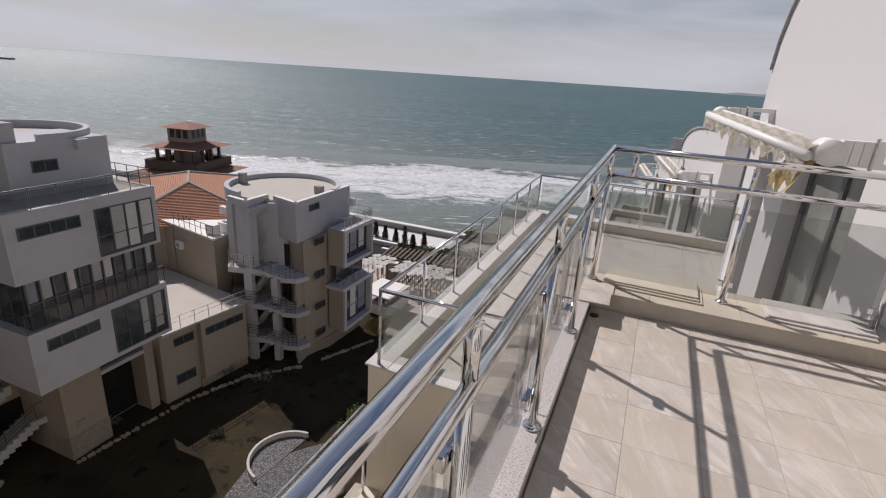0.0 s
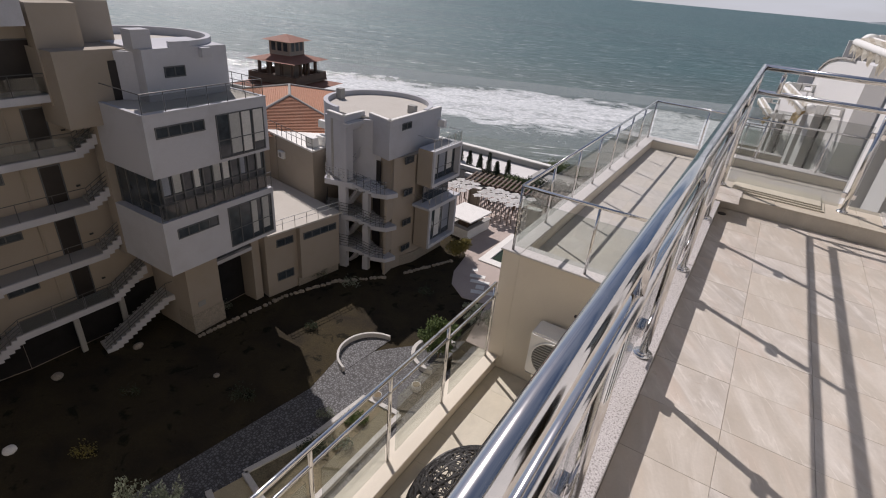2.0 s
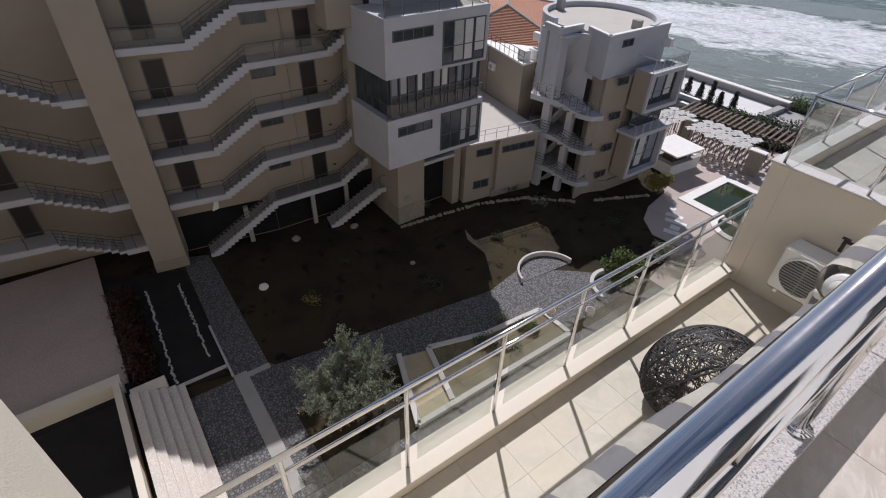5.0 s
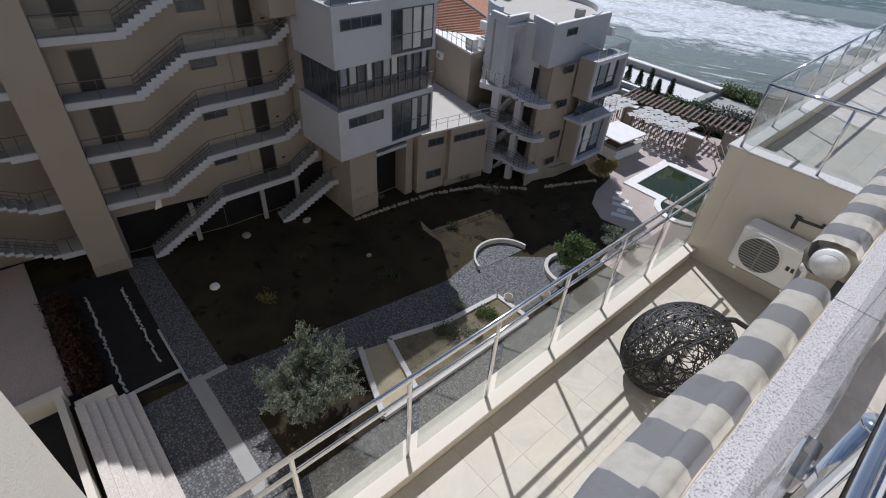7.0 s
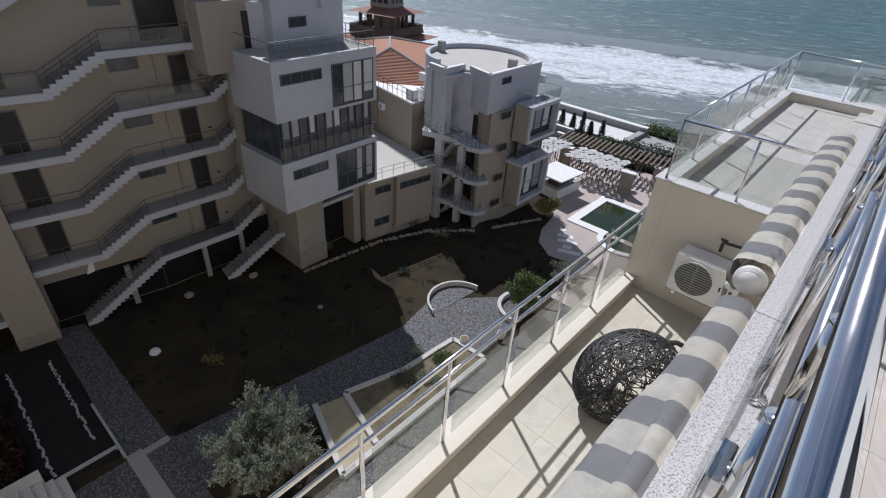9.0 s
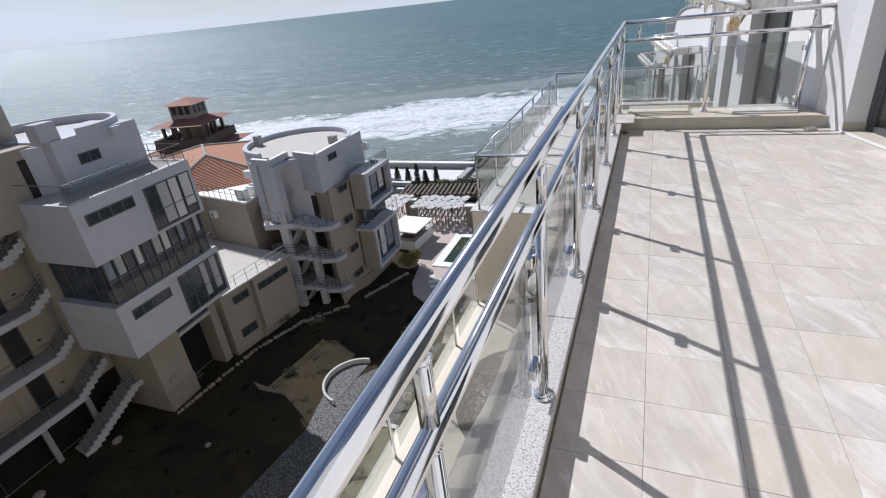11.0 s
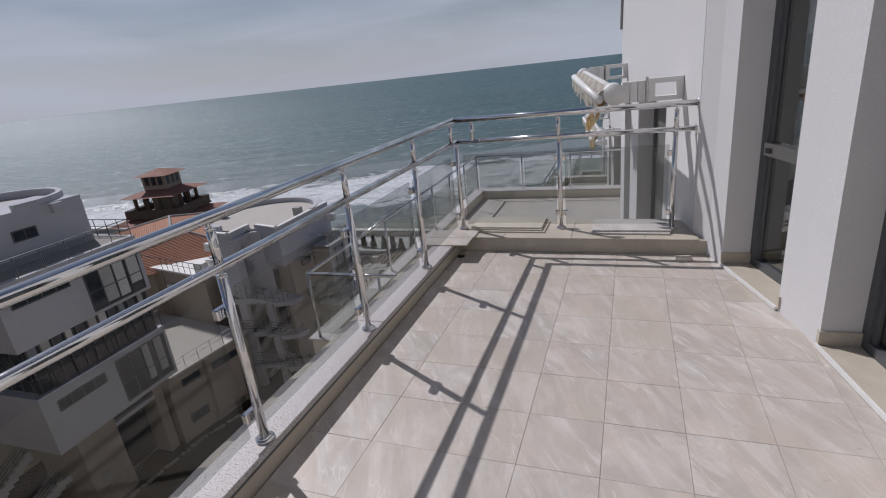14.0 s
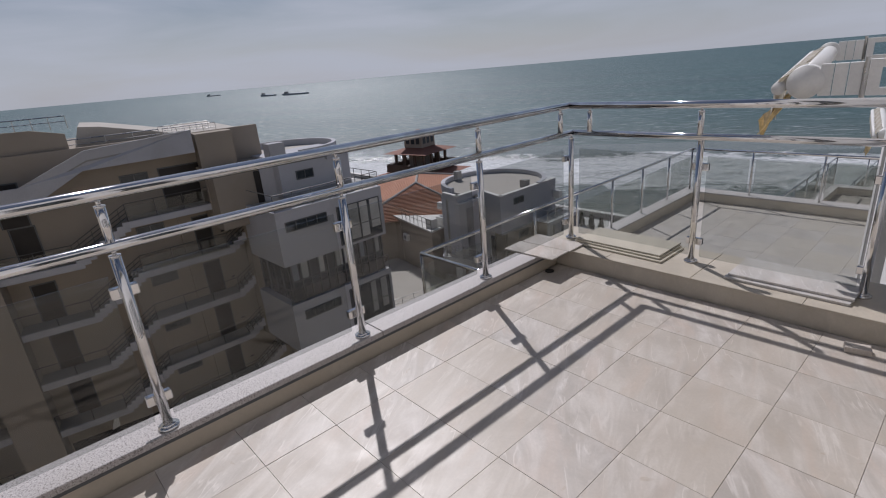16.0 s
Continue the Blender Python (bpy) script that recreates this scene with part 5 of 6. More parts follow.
def scatter(n, rx, ry, z0, z1, r, seed):
    rnd = random.Random(seed)
    out = []
    for _ in range(n):
        a, k = rnd.uniform(0, 6.28), rnd.random() ** 0.5
        z = rnd.uniform(z0, z1)
        s = math.sqrt(max(0.1, 1 - ((z - (z0 + z1) / 2) / ((z1 - z0) * 0.62)) ** 2))
        out.append(((rx * k * math.cos(a) * s, ry * k * math.sin(a) * s, z), r * rnd.uniform(0.7, 1.2)))
    return out


def olive(at):
    """Loose crown of upright leafy shoots on forked limbs, with gaps that show the bark."""
    rnd = random.Random(4)
    th = empty("olive_tree", "grey-green olive tree with a broad loose crown", "tree", at=Matrix.Translation(at))
    wood, leaf = bmesh.new(), bmesh.new()
    tube(wood, (0, 0, -0.1), (0.1, 0.05, 1.1), 0.19, 8, 0.13)
    for k in range(15):
        a = 2.4 * k + rnd.uniform(-0.3, 0.3)
        reach, top = rnd.uniform(0.9, 2.35), rnd.uniform(2.1, 3.9)
        tip = Vector((reach * math.cos(a), reach * math.sin(a) * 1.05, top))
        knee = Vector((tip.x * 0.45, tip.y * 0.45, 1.1 + (top - 1.1) * 0.5))
        tube(wood, (0.1, 0.05, 1.05), knee, 0.075, 6, 0.05)
        tube(wood, knee, tip, 0.05, 5, 0.015)
        for j in range(24):
            f = rnd.uniform(0.15, 1.0)
            base = knee.lerp(tip, f) + Vector((rnd.gauss(0, 0.16), rnd.gauss(0, 0.16), rnd.gauss(0, 0.1)))
            d = Vector((tip.x * 0.28 + rnd.gauss(0, 0.6), tip.y * 0.28 + rnd.gauss(0, 0.6), rnd.uniform(-0.2, 1.0))).normalized()
            length = rnd.uniform(0.45, 1.0)
            tube(wood, base, base + d * length, 0.012, 3, 0.004)
            for q in range(58):
                p = base + d * length * rnd.uniform(0.05, 1.05) + Vector((rnd.gauss(0, 0.05), rnd.gauss(0, 0.05), rnd.gauss(0, 0.05)))
                l = (d * 0.6 + Vector((rnd.gauss(0, 0.7), rnd.gauss(0, 0.7), rnd.gauss(0, 0.6)))).normalized() * rnd.uniform(0.09, 0.18)
                w = l.orthogonal().normalized() * 0.031
                leaf.faces.new([leaf.verts.new(c) for c in (p, p + l * 0.5 + w, p + l, p + l * 0.5 - w)])
    part("trunk", wood, BARK, th)
    part("crown", leaf, OLIVE_LEAF, th)


olive((-13.8, 3.3, G))
tree_thing("bay_shrub", "rounded evergreen shrub in a stone ring", "shrub", (-12.6, 21.9, G), 2.4, scatter(16, 1.0, 1.0, 0.7, 2.8, 0.55, 7), 5200, 0.16, GREEN_LEAF, 7, 0.08, "garden shrubs")
tree_thing("yellow_green_shrub", "rounded yellow-green shrub by the house corner", "shrub", (-18.5, 34.4, G), 1.8, scatter(12, 0.9, 0.9, 0.5, 1.8, 0.5, 9), 3200, 0.15, YELLOW_LEAF, 9, 0.06, "garden shrubs")
tree_thing("grey_shrub", "thin grey leafless shrub by the pool", "shrub", (-12.2, 26.6, G), 1.4, scatter(14, 1.5, 1.0, 0.5, 1.4, 0.4, 12), 1500, 0.12, OLIVE_LEAF, 12, 0.04, "garden shrubs")
for k, (x, y, r, n, m) in enumerate(((-13.2, 14.6, 0.55, 900, GREEN_LEAF), (-13.6, 11.8, 0.6, 700, DARK_LEAF), (-12.7, 12.9, 0.5, 500, OLIVE_LEAF), (-22.2, 5.2, 0.5, 260, YELLOW_LEAF), (-21.1, 19.0, 0.35, 260, DARK_LEAF), (-19.4, 12.1, 0.6, 300, DARK_LEAF), (-25.7, 24.0, 0.8, 500, DARK_LEAF), (-22.6, 24.8, 0.6, 240, OLIVE_LEAF), (-17.5, 27.6, 0.5, 240, DARK_LEAF), (-14.8, 13.9, 0.4, 300, OLIVE_LEAF), (-24.4, 8.6, 0.4, 160, DARK_LEAF), (-27.4, 16.9, 0.4, 160, OLIVE_LEAF))):
    tree_thing("low_shrub", "small low garden shrub", "shrub", (x, y, G), r, [((0, 0, r * 0.7), r), ((r * 0.6, 0.1, r * 0.5), r * 0.7), ((-r * 0.4, -r * 0.5, r * 0.5), r * 0.7)], n, 0.11, m, 20 + k, 0.03, "garden shrubs")
hedge = solo("brown_hedge", leaf_cloud(bmesh.new(), [((-21.8 - 0.55 * (i % 14), -4.2 - 0.3 * (i // 14) + 0.15 * (i % 3), G + 0.3), 0.6) for i in range(28)], 9000, 0.16, random.Random(31)), RUST_LEAF, "dark red-brown hedge beside the steps", "hedge", kind="stuff")
planter = empty("stone_planter_ring", "low white stone ring round a shrub", "planter", at=pose(-12.6, 21.9, G))
part("ring", P(arc(0, 0, 1.75, 80, 290, 24) + arc(0, 0, 1.5, 290, 80, 24), -0.1, 0.3), BORDER_STONE, planter)
for k, (x, y, h) in enumerate(((-34.6, 58.6, 2.0), (-32.6, 57.8, 2.2), (-30.8, 57.2, 2.1), (-28.9, 56.6, 2.2), (-27.3, 56.05, 2.9), (-26.2, 56.2, 2.0), (-24.8, 56.6, 2.4))):
    tree_thing("cypress", "small dark conical cypress by the promenade", "tree", (x, y, G), h * 0.8, [((0.03 * (i % 3), 0, 0.3 + (h - 0.5) * i / 7), 0.50 - 0.05 * i) for i in range(8)], 1500, 0.15, DARK_LEAF, 50 + k, 0.06, "row of cypresses")
for k, (xa, ya, xb, yb, h, m) in enumerate(((-23.8, 55.2, -20.0, 56.0, 0.9, GREEN_LEAF), (-20.5, 54.6, -14.5, 56.8, 1.5, DARK_LEAF), (-26.0, 52.4, -20.0, 53.4, 0.7, GREEN_LEAF), (-21.6, 64.3, -16.0, 63.6, 1.3, GREEN_LEAF), (-16.0, 63.6, 2.0, 66.5, 1.4, DARK_LEAF), (-19.5, 51.0, -13.0, 52.6, 0.8, DARK_LEAF))):
    n = int(math.hypot(xb - xa, yb - ya) * 1.6)
    bl = [((xa + (xb - xa) * i / n, ya + (yb - ya) * i / n + 0.3 * math.sin(i * 1.7), G + h * 0.5), h * 0.75) for i in range(n + 1)]
    solo("clipped_hedge", leaf_cloud(bmesh.new(), bl, n * 330, 0.22, random.Random(70 + k)), m, "dark green hedge by the promenade", "hedge", "promenade hedges", kind="stuff")
for k, (x, y) in enumerate(((-13.3, 16.55), (-12.0, 18.6))):
    pot = empty("round_planter", "round pale stone planter pot on the path", "planter", "path planters", at=pose(x, y, G))
    part("bowl", T(((0, 0, 0), (0, 0, 0.40), 0.28), seg=18), BORDER_STONE, pot, smooth=True)
    part("soil", T(((0, 0, 0.40), (0, 0, 0.41), 0.23), seg=18), EARTH, pot)
for k, (x, y, s) in enumerate(((-25.2, 3.2, 0.30), (-22.0, 12.3, 0.2), (-28.0, 11.0, 0.3), (-28.8, 6.9, 0.3))):
    bm = bmesh.new()
    bmesh.ops.create_icosphere(bm, subdivisions=2, radius=s)
    for v in bm.verts:
        v.co *= 1 + 0.35 * noise.noise(v.co * 3 + Vector((k, 0, 0)))
        v.co.z *= 0.5
    ob = solo("garden_rock", bm, STONE if k else WHITE_STONE, "rough rock lying on the grass" if k else "pale rock lying on the grass", "rock", "garden rocks")
    ob.matrix_basis = pose(x, y, G + s * 0.1)
rnd = random.Random(8)
edge = empty("rock_border", "line of rough stones along the foot of the houses", "rock border")
for (xa, ya), (xb, yb), n in (((-26.0, 14.0), (-25.4, 20.5), 26), ((-25.4, 20.5), (-23.9, 24.6), 18), ((-23.9, 24.6), (-21.2, 27.6), 14), ((-20.6, 29.0), (-18.6, 33.6), 22)):
    for i in range(n):
        f = i / n
        bm = bmesh.new()
        bmesh.ops.create_icosphere(bm, subdivisions=1, radius=1.0, matrix=pose(xa + (xb - xa) * f, ya + (yb - ya) * f + rnd.uniform(-0.15, 0.15), G, 0, 0, rnd.uniform(0, 90)) @ Matrix.Diagonal((rnd.uniform(0.12, 0.24), rnd.uniform(0.1, 0.18), rnd.uniform(0.1, 0.2), 1)))
        part("stone", bm, STONE, edge)


# ---- house with the zigzag stair galleries ----
SA = pose(-30.0, 1.5, 0, 0, 0, -8.96)
gal = empty("gallery_house", "beige apartment house with white zigzag stair galleries", "house", at=SA)
BV = -1.38
TH = 0.36


def flight(u0, z0, u1, z1, parent, wide=1.25, name="stair_flight"):
    """Stepped flight with a white sawtooth string along its open side."""
    n = max(4, round(abs(z1 - z0) / 0.175))
    bm = bmesh.new()
    du, dz = (u1 - u0) / n, (z1 - z0) / n
    top = []
    for i in range(n):
        top += [(u0 + du * i, z0 + dz * (i + 1)), (u0 + du * (i + 1), z0 + dz * (i + 1))]
    low_ = []
    for i in range(n, 0, -1):
        low_ += [(u0 + du * i, z0 + dz * i - TH), (u0 + du * i, z0 + dz * (i - 1) - TH)]
    outline = [(u0, z0)] + top + low_ + [(u0, z0 - TH)]
    clean = []
    for p in outline:
        if not clean or (abs(p[0] - clean[-1][0]) + abs(p[1] - clean[-1][1])) > 1e-4:
            clean.append(p)
    slab(bm, [(0.0, u, z) for u, z in clean], (-0.12, 0, 0))
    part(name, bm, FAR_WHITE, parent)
    bm = bmesh.new()
    for i in range(n):
        box(bm, (-wide, u0 + du * i + 0.002, z0 + dz * (i + 1) - 0.2), (-0.121, u0 + du * (i + 1) - 0.002, z0 + dz * (i + 1) - 0.02))
    part("treads", bm, CONCRETE, parent)
    p, q = Vector((-0.05, u0, z0)), Vector((-0.05, u1, z1))
    bars = [(p + Vector((0, 0, h)), q + Vector((0, 0, h)), 0.022) for h in (0.3, 0.52, 0.74, 0.98)]
    part("handrail", T(*bars, seg=6), OLD_RAIL, parent)
    for i in range(4):
        c = p.lerp(q, (i + 0.5) / 4)
        part("baluster", T((c, c + Vector((0, 0, 0.98)), 0.02), seg=6), OLD_RAIL, parent)


def landing(u0, u1, z, parent, wide=1.38, glass=True):
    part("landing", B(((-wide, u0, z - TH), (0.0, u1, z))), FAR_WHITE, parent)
    part("landing_floor", B(((-wide + 0.01, u0 + 0.01, z + 0.001), (-0.1, u1 - 0.01, z + 0.02))), CONCRETE, parent)
    part("handrail", T(((-0.05, u0, z + 1.0), (-0.05, u1, z + 1.0), 0.022), seg=6), OLD_RAIL, parent)
    m = max(2, int((u1 - u0) / 1.3))
    for i in range(m + 1):
        u = u0 + (u1 - u0) * i / m
        part("baluster", T(((-0.05, u, z), (-0.05, u, z + 1.0), 0.02), seg=6), OLD_RAIL, parent)
    if glass:
        for i in range(m):
            a, b = u0 + (u1 - u0) * i / m, u0 + (u1 - u0) * (i + 1) / m
            part("glass_pane", B(((-0.055, a + 0.05, z + 0.08), (-0.045, b - 0.05, z + 0.85))), GLASS, parent)


def house_door(u0, u1, z0, z1, parent, v=None):
    v = BV if v is None else v
    d = part("door", B(((v - 0.02, u0, z0), (v + 0.03, u1, z1))), DARK_DOOR, parent)
    part("door_frame", B(((v + 0.001, u0 - 0.07, z0), (v + 0.05, u0 - 0.002, z1 + 0.07)), ((v + 0.001, u1 + 0.002, z0), (v + 0.05, u1 + 0.07, z1 + 0.07)), ((v + 0.001, u0 - 0.002, z1 + 0.002), (v + 0.05, u1 + 0.002, z1 + 0.07))), FRAME, d)


def flat_window(parent, axis, face, a0, a1, z0, z1, cols=2, rows=(), out=1, bar=0.06, curtain=False):
    """Recessed looking window: dark frame bars proud of dark panes. axis 'x': the wall faces x; 'y': it faces y."""
    def bx(p0, p1, q0, q1, d0, d1):
        lo, hi = sorted((face + d0 * out, face + d1 * out))
        return B(((lo, p0, q0), (hi, p1, q1))) if axis == "x" else B(((p0, lo, q0), (p1, hi, q1)))
    w = part("window", bx(a0, a1, z0, z1, -0.02, 0.012), DARK_PANE, parent)
    bm = bmesh.new()
    spans = [(a0, a0 + bar, z0, z1), (a1 - bar, a1, z0, z1), (a0 + bar, a1 - bar, z0, z0 + bar), (a0 + bar, a1 - bar, z1 - bar, z1)]
    for i in range(1, cols):
        c = a0 + (a1 - a0) * i / cols
        spans.append((c - bar / 2, c + bar / 2, z0 + bar, z1 - bar))
    for f in rows:
        c = z0 + (z1 - z0) * f
        spans.append((a0 + bar, a1 - bar, c - bar * 0.4, c + bar * 0.4))
    for k, (p0, p1, q0, q1) in enumerate(spans):
        lo, hi = sorted((face + 0.013 * out, face + (0.05 if k < 4 else 0.045) * out))
        box(bm, *(((lo, p0, q0), (hi, p1, q1)) if axis == "x" else ((p0, lo, q0), (p1, hi, q1))))
    part("window_frame", bm, FRAME, w)
    if curtain:
        rnd_ = random.Random(int(a0 * 31 + z0 * 7))
        for i in range(cols):
            c0 = a0 + (a1 - a0) * i / cols + bar
            c1 = a0 + (a1 - a0) * (i + 1) / cols - bar
            if rnd_.random() < 0.9:
                k = rnd_.uniform(0.55, 1.0)
                part("curtain", bx(c0, c0 + (c1 - c0) * k, z0 + bar + rnd_.uniform(0, 0.5), z1 - bar, 0.0125, 0.024), surface_curtain(rnd_), w)
    return w


CURTAIN_TONES = [surface("curtain_tone", c, 0.6, var=0.1, fine=12.0, relief=0.1) for c in ((0.60, 0.59, 0.56), (0.42, 0.42, 0.40), (0.25, 0.27, 0.31))]


def surface_curtain(r):
    return r.choice(CURTAIN_TONES)


part("wall", B(((BV - 0.3, -3.6, G - 0.2), (BV, 4.7, -0.95))), BEIGE, gal)
part("wall", B(((BV - 0.3, 4.7, G - 0.2), (BV, 13.0, -0.95))), BEIGE, gal)
part("rear_block", B(((-14.0, -16.0, G - 0.2), (BV - 1.6, 12.0, -1.15))), BEIGE, gal)
part("upper_side", B(((BV + 0.002, 8.98, -5.6), (0.0, 11.05, -0.98))), BEIGE, gal)
part("fin_wall", B(((BV + 0.002, -3.4, G - 0.2), (0.22, -1.50, -2.6))), BEIGE, gal)
part("fin_base", B(((BV, -3.44, G - 0.2), (0.26, -1.46, G + 0.7))), STONE, gal)
LEFT = (-6.68, -9.83, -12.84, -15.88)
MID = (-5.05, -8.04, -11.06, -14.14, -17.17)
WIN = ((-6.38, -5.75), (-9.43, -8.83), (-12.50, -12.05), (-15.58, -15.18))
for k in range(4):
    landing(-1.48, 1.80, LEFT[k], gal, glass=k == 0)
    flight(1.80, LEFT[k], 4.62, MID[k], gal)
    landing(4.62, 8.99 if k == 0 else 9.47, MID[k], gal, glass=k < 2)
    house_door(-0.57, 0.45, LEFT[k] + 0.03, LEFT[k] + 2.1, gal)
    flat_window(gal, "x", BV, 4.85, 6.33, *WIN[k], 2)
    flat_window(gal, "x", BV, -2.9, -2.0, LEFT[k] + 1.1, LEFT[k] + 1.8, 1)
    part("wall_lamp", B(((BV, 9.35, LEFT[k] - 0.55), (BV + 0.08, 9.55, LEFT[k] - 0.47))), BLACK, gal)
    part("downpipe", T(((BV + 0.06, 7.1, MID[k + 1]), (BV + 0.06, 7.1, MID[k] - TH), 0.05), seg=8), BEIGE, gal)
    house_door(7.9, 8.8, MID[k + 1] + 0.03, MID[k + 1] + 2.1, gal)
    flight(9.47, MID[k + 1], 11.62, MID[k + 1] + 1.28, gal)
landing(4.75, 9.47, MID[4], gal)
flight(-0.1, G, 4.75, MID[4], gal)
for u in (2.6, 7.2, 9.8):
    part("column", B(((-0.95, u, G - 0.2), (-0.65, u + 0.3, MID[4] - TH - 0.01))), CONCRETE, gal)
# Near-black sheets on the wall paint the shade below the galleries.
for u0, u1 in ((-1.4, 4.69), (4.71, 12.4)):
    part("undercroft", B(((BV + 0.003, u0, G), (BV + 0.02, u1, -17.6))), VOID, gal, "near-black sheet painting the shade under the galleries")
house_door(6.8, 9.0, -5.02, -2.72, gal)
flat_window(gal, "x", BV, 4.78, 6.22, -3.25, -2.72, 2)
house_door(-0.75, 0.35, -4.50, -2.3, gal)
# white parapet following the top flight
band = [(-3.6, -2.37), (0.54, -2.39), (3.6, -1.02), (8.81, -0.68), (8.81, -1.95), (3.32, -2.01), (0.53, -3.57), (-3.6, -3.17)]
part("parapet", slab(bmesh.new(), [(0.06, u, z) for u, z in band], (-0.16, 0, 0)), FAR_WHITE, gal)
part("gallery_roof", slab(bmesh.new(), [(-0.1, -3.5, -2.75), (-0.1, 0.54, -2.75), (-0.1, 3.6, -1.4), (-0.1, 8.8, -1.1), (-0.1, 8.8, -1.25), (-0.1, 3.6, -1.6), (-0.1, 0.54, -2.95), (-0.1, -3.5, -2.95)], (BV + 0.1, 0, 0)), CONCRETE, gal)
part("roof_wall", slab(bmesh.new(), [(BV - 0.3, -16.0, -1.15), (BV - 0.3, 3.0, -1.15), (BV - 0.3, 3.0, -0.18), (BV - 0.3, 1.6, 0.15), (BV - 0.3, -16.0, 0.45)], (-0.25, 0, 0)), BEIGE, gal)
part("hip_roof", slab(bmesh.new(), [(-2.6, 3.2, -1.13), (-2.6, 9.2, -1.13), (-2.6, 6.8, -0.55), (-2.6, 4.6, -0.05), (-2.6, 3.6, 0.05)], (-7.0, 0, 0)), ROOF_FLOOR, gal)
for u0, u1, v, z in ((0.2, 3.2, -2.4, 0.15), (7.6, 10.6, -2.0, -1.1), (7.6, 10.6, -4.5, -1.1), (2.0, 7.4, -2.1, -1.1)):
    part("roof_rail", T(((v, u0, z + 0.55), (v, u1, z + 0.55), 0.03), ((v, u0, z + 0.28), (v, u1, z + 0.28), 0.02), *[((v, u0 + (u1 - u0) * i / 4, z - 0.1), (v, u0 + (u1 - u0) * i / 4, z + 0.55), 0.02) for i in range(5)], seg=6), STEEL, gal)
part("roof_deck", B(((-14.0, 7.4, -1.149), (BV - 0.31, 12.0, -1.05))), ROOF_FLOOR, gal)
part("wall_vent", T(((0.0, 10.25, -4.0), (0.03, 10.25, -4.0), 0.12), seg=12), CONCRETE, gal)
part("hanging_sheet", slab(bmesh.new(), [(-0.3, 0.75, -17.05), (-0.3, 1.15, -16.95), (-0.3, 1.2, -16.4), (-0.3, 1.0, -16.35)], (0.02, 0.03, 0)), PLASTIC, gal, "white torn sheet")
# galleries beyond the fin wall
for k in range(4):
    z = -8.35 - 3.15 * k
    flight(-7.6, z + 0.9, -4.6, z - 0.55, gal)
    landing(-4.6, -3.42, z - 0.55, gal, glass=False)
    landing(-10.5, -7.6, z + 0.9, gal, glass=False)
    house_door(-9.3, -8.4, z + 0.95, z + 2.95, gal)

# the facade turns a little where the middle landings begin
for ob in list(gal.children):
    for child in [ob] + list(ob.children):
        for vert in child.data.vertices:
            vert.co.x -= 0.157 * max(0.0, vert.co.y - 4.7)
# lowest flight stands further out
flight(8.2, G, 12.1, -17.95, gal)
landing(12.1, 13.2, -17.95, gal, glass=False)

# ---- projecting white block of flats ----
blk = empty("white_block", "white projecting block of flats with a glazed middle storey", "house", at=pose(-24.57, 12.22, 0.08, 0, 0, 1.3))
W_ = 7.46
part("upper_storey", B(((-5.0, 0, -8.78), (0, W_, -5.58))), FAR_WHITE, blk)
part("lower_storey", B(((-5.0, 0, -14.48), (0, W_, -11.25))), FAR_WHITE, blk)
part("glazed_core", B(((-5.0, 0.45, -11.249), (-0.30, W_ - 0.25, -8.781))), DARK_PANE, blk, "dark glazed storey")
part("side_strip", B(((-5.2, -0.02, -14.6), (-4.4, 0.44, -5.6))), BEIGE, blk)
for i in range(12):
    u = 0.45 + (W_ - 0.75) * i / 11
    part("mullion", B(((-0.299, u - 0.04, -11.24), (-0.20, u + 0.04, -8.79))), FRAME, blk)
for i in range(5):
    v = -0.5 - 0.95 * i
    part("mullion", B(((v - 0.04, 0.38, -11.24), (v + 0.04, 0.449, -8.79))), FRAME, blk)
part("transom", B(((-0.299, 0.45, -10.0), (-0.22, W_ - 0.25, -9.92))), FRAME, blk)
rnd = random.Random(21)
for i in range(11):
    if rnd.random() < 0.7:
        u = 0.45 + (W_ - 0.75) * i / 11 + 0.06
        part("curtain", B(((-0.298, u, -9.9), (-0.285, u + rnd.uniform(0.2, 0.5), -8.85))), CURTAIN_TONES[rnd.randrange(3)], blk)
part("balcony_rail", T(((-0.04, 0.05, -10.25), (-0.04, W_ - 0.05, -10.25), 0.03), ((-0.04, 0.05, -10.25), (-1.6, 0.05, -10.25), 0.03), ((-0.04, 0.05, -11.1), (-0.04, W_ - 0.05, -11.1), 0.02), *[((-0.04, 0.05 + (W_ - 0.1) * i / 7, -11.25), (-0.04, 0.05 + (W_ - 0.1) * i / 7, -10.25), 0.025) for i in range(8)], seg=6), OLD_RAIL, blk)
for i in range(7):
    u0 = 0.05 + (W_ - 0.1) * i / 7
    part("glass_pane", B(((-0.045, u0 + 0.06, -11.15), (-0.035, u0 + (W_ - 0.1) / 7 - 0.06, -10.35))), GLASS, blk)
flat_window(blk, "x", 0.0, 0.50, 3.25, -6.78, -6.18, 4)
flat_window(blk, "x", 0.0, 3.95, 7.18, -8.60, -6.10, 4, (0.42,), curtain=True)
flat_window(blk, "x", 0.0, 0.72, 3.30, -12.42, -11.82, 4)
flat_window(blk, "x", 0.0, 3.98, 7.25, -14.22, -11.62, 4, (0.42,), curtain=True)
part("wall", B(((-5.5, 1.75, G - 0.2), (-3.2, W_ + 0.1, -14.481))), BEIGE, blk)
part("pier", B(((-3.199, 1.75, G - 0.2), (-1.80, 4.0, -14.481))), BEIGE, blk)
part("stone_base", B(((-3.2, 1.72, G - 0.2), (-1.76, 4.03, G + 1.3))), STONE, blk)
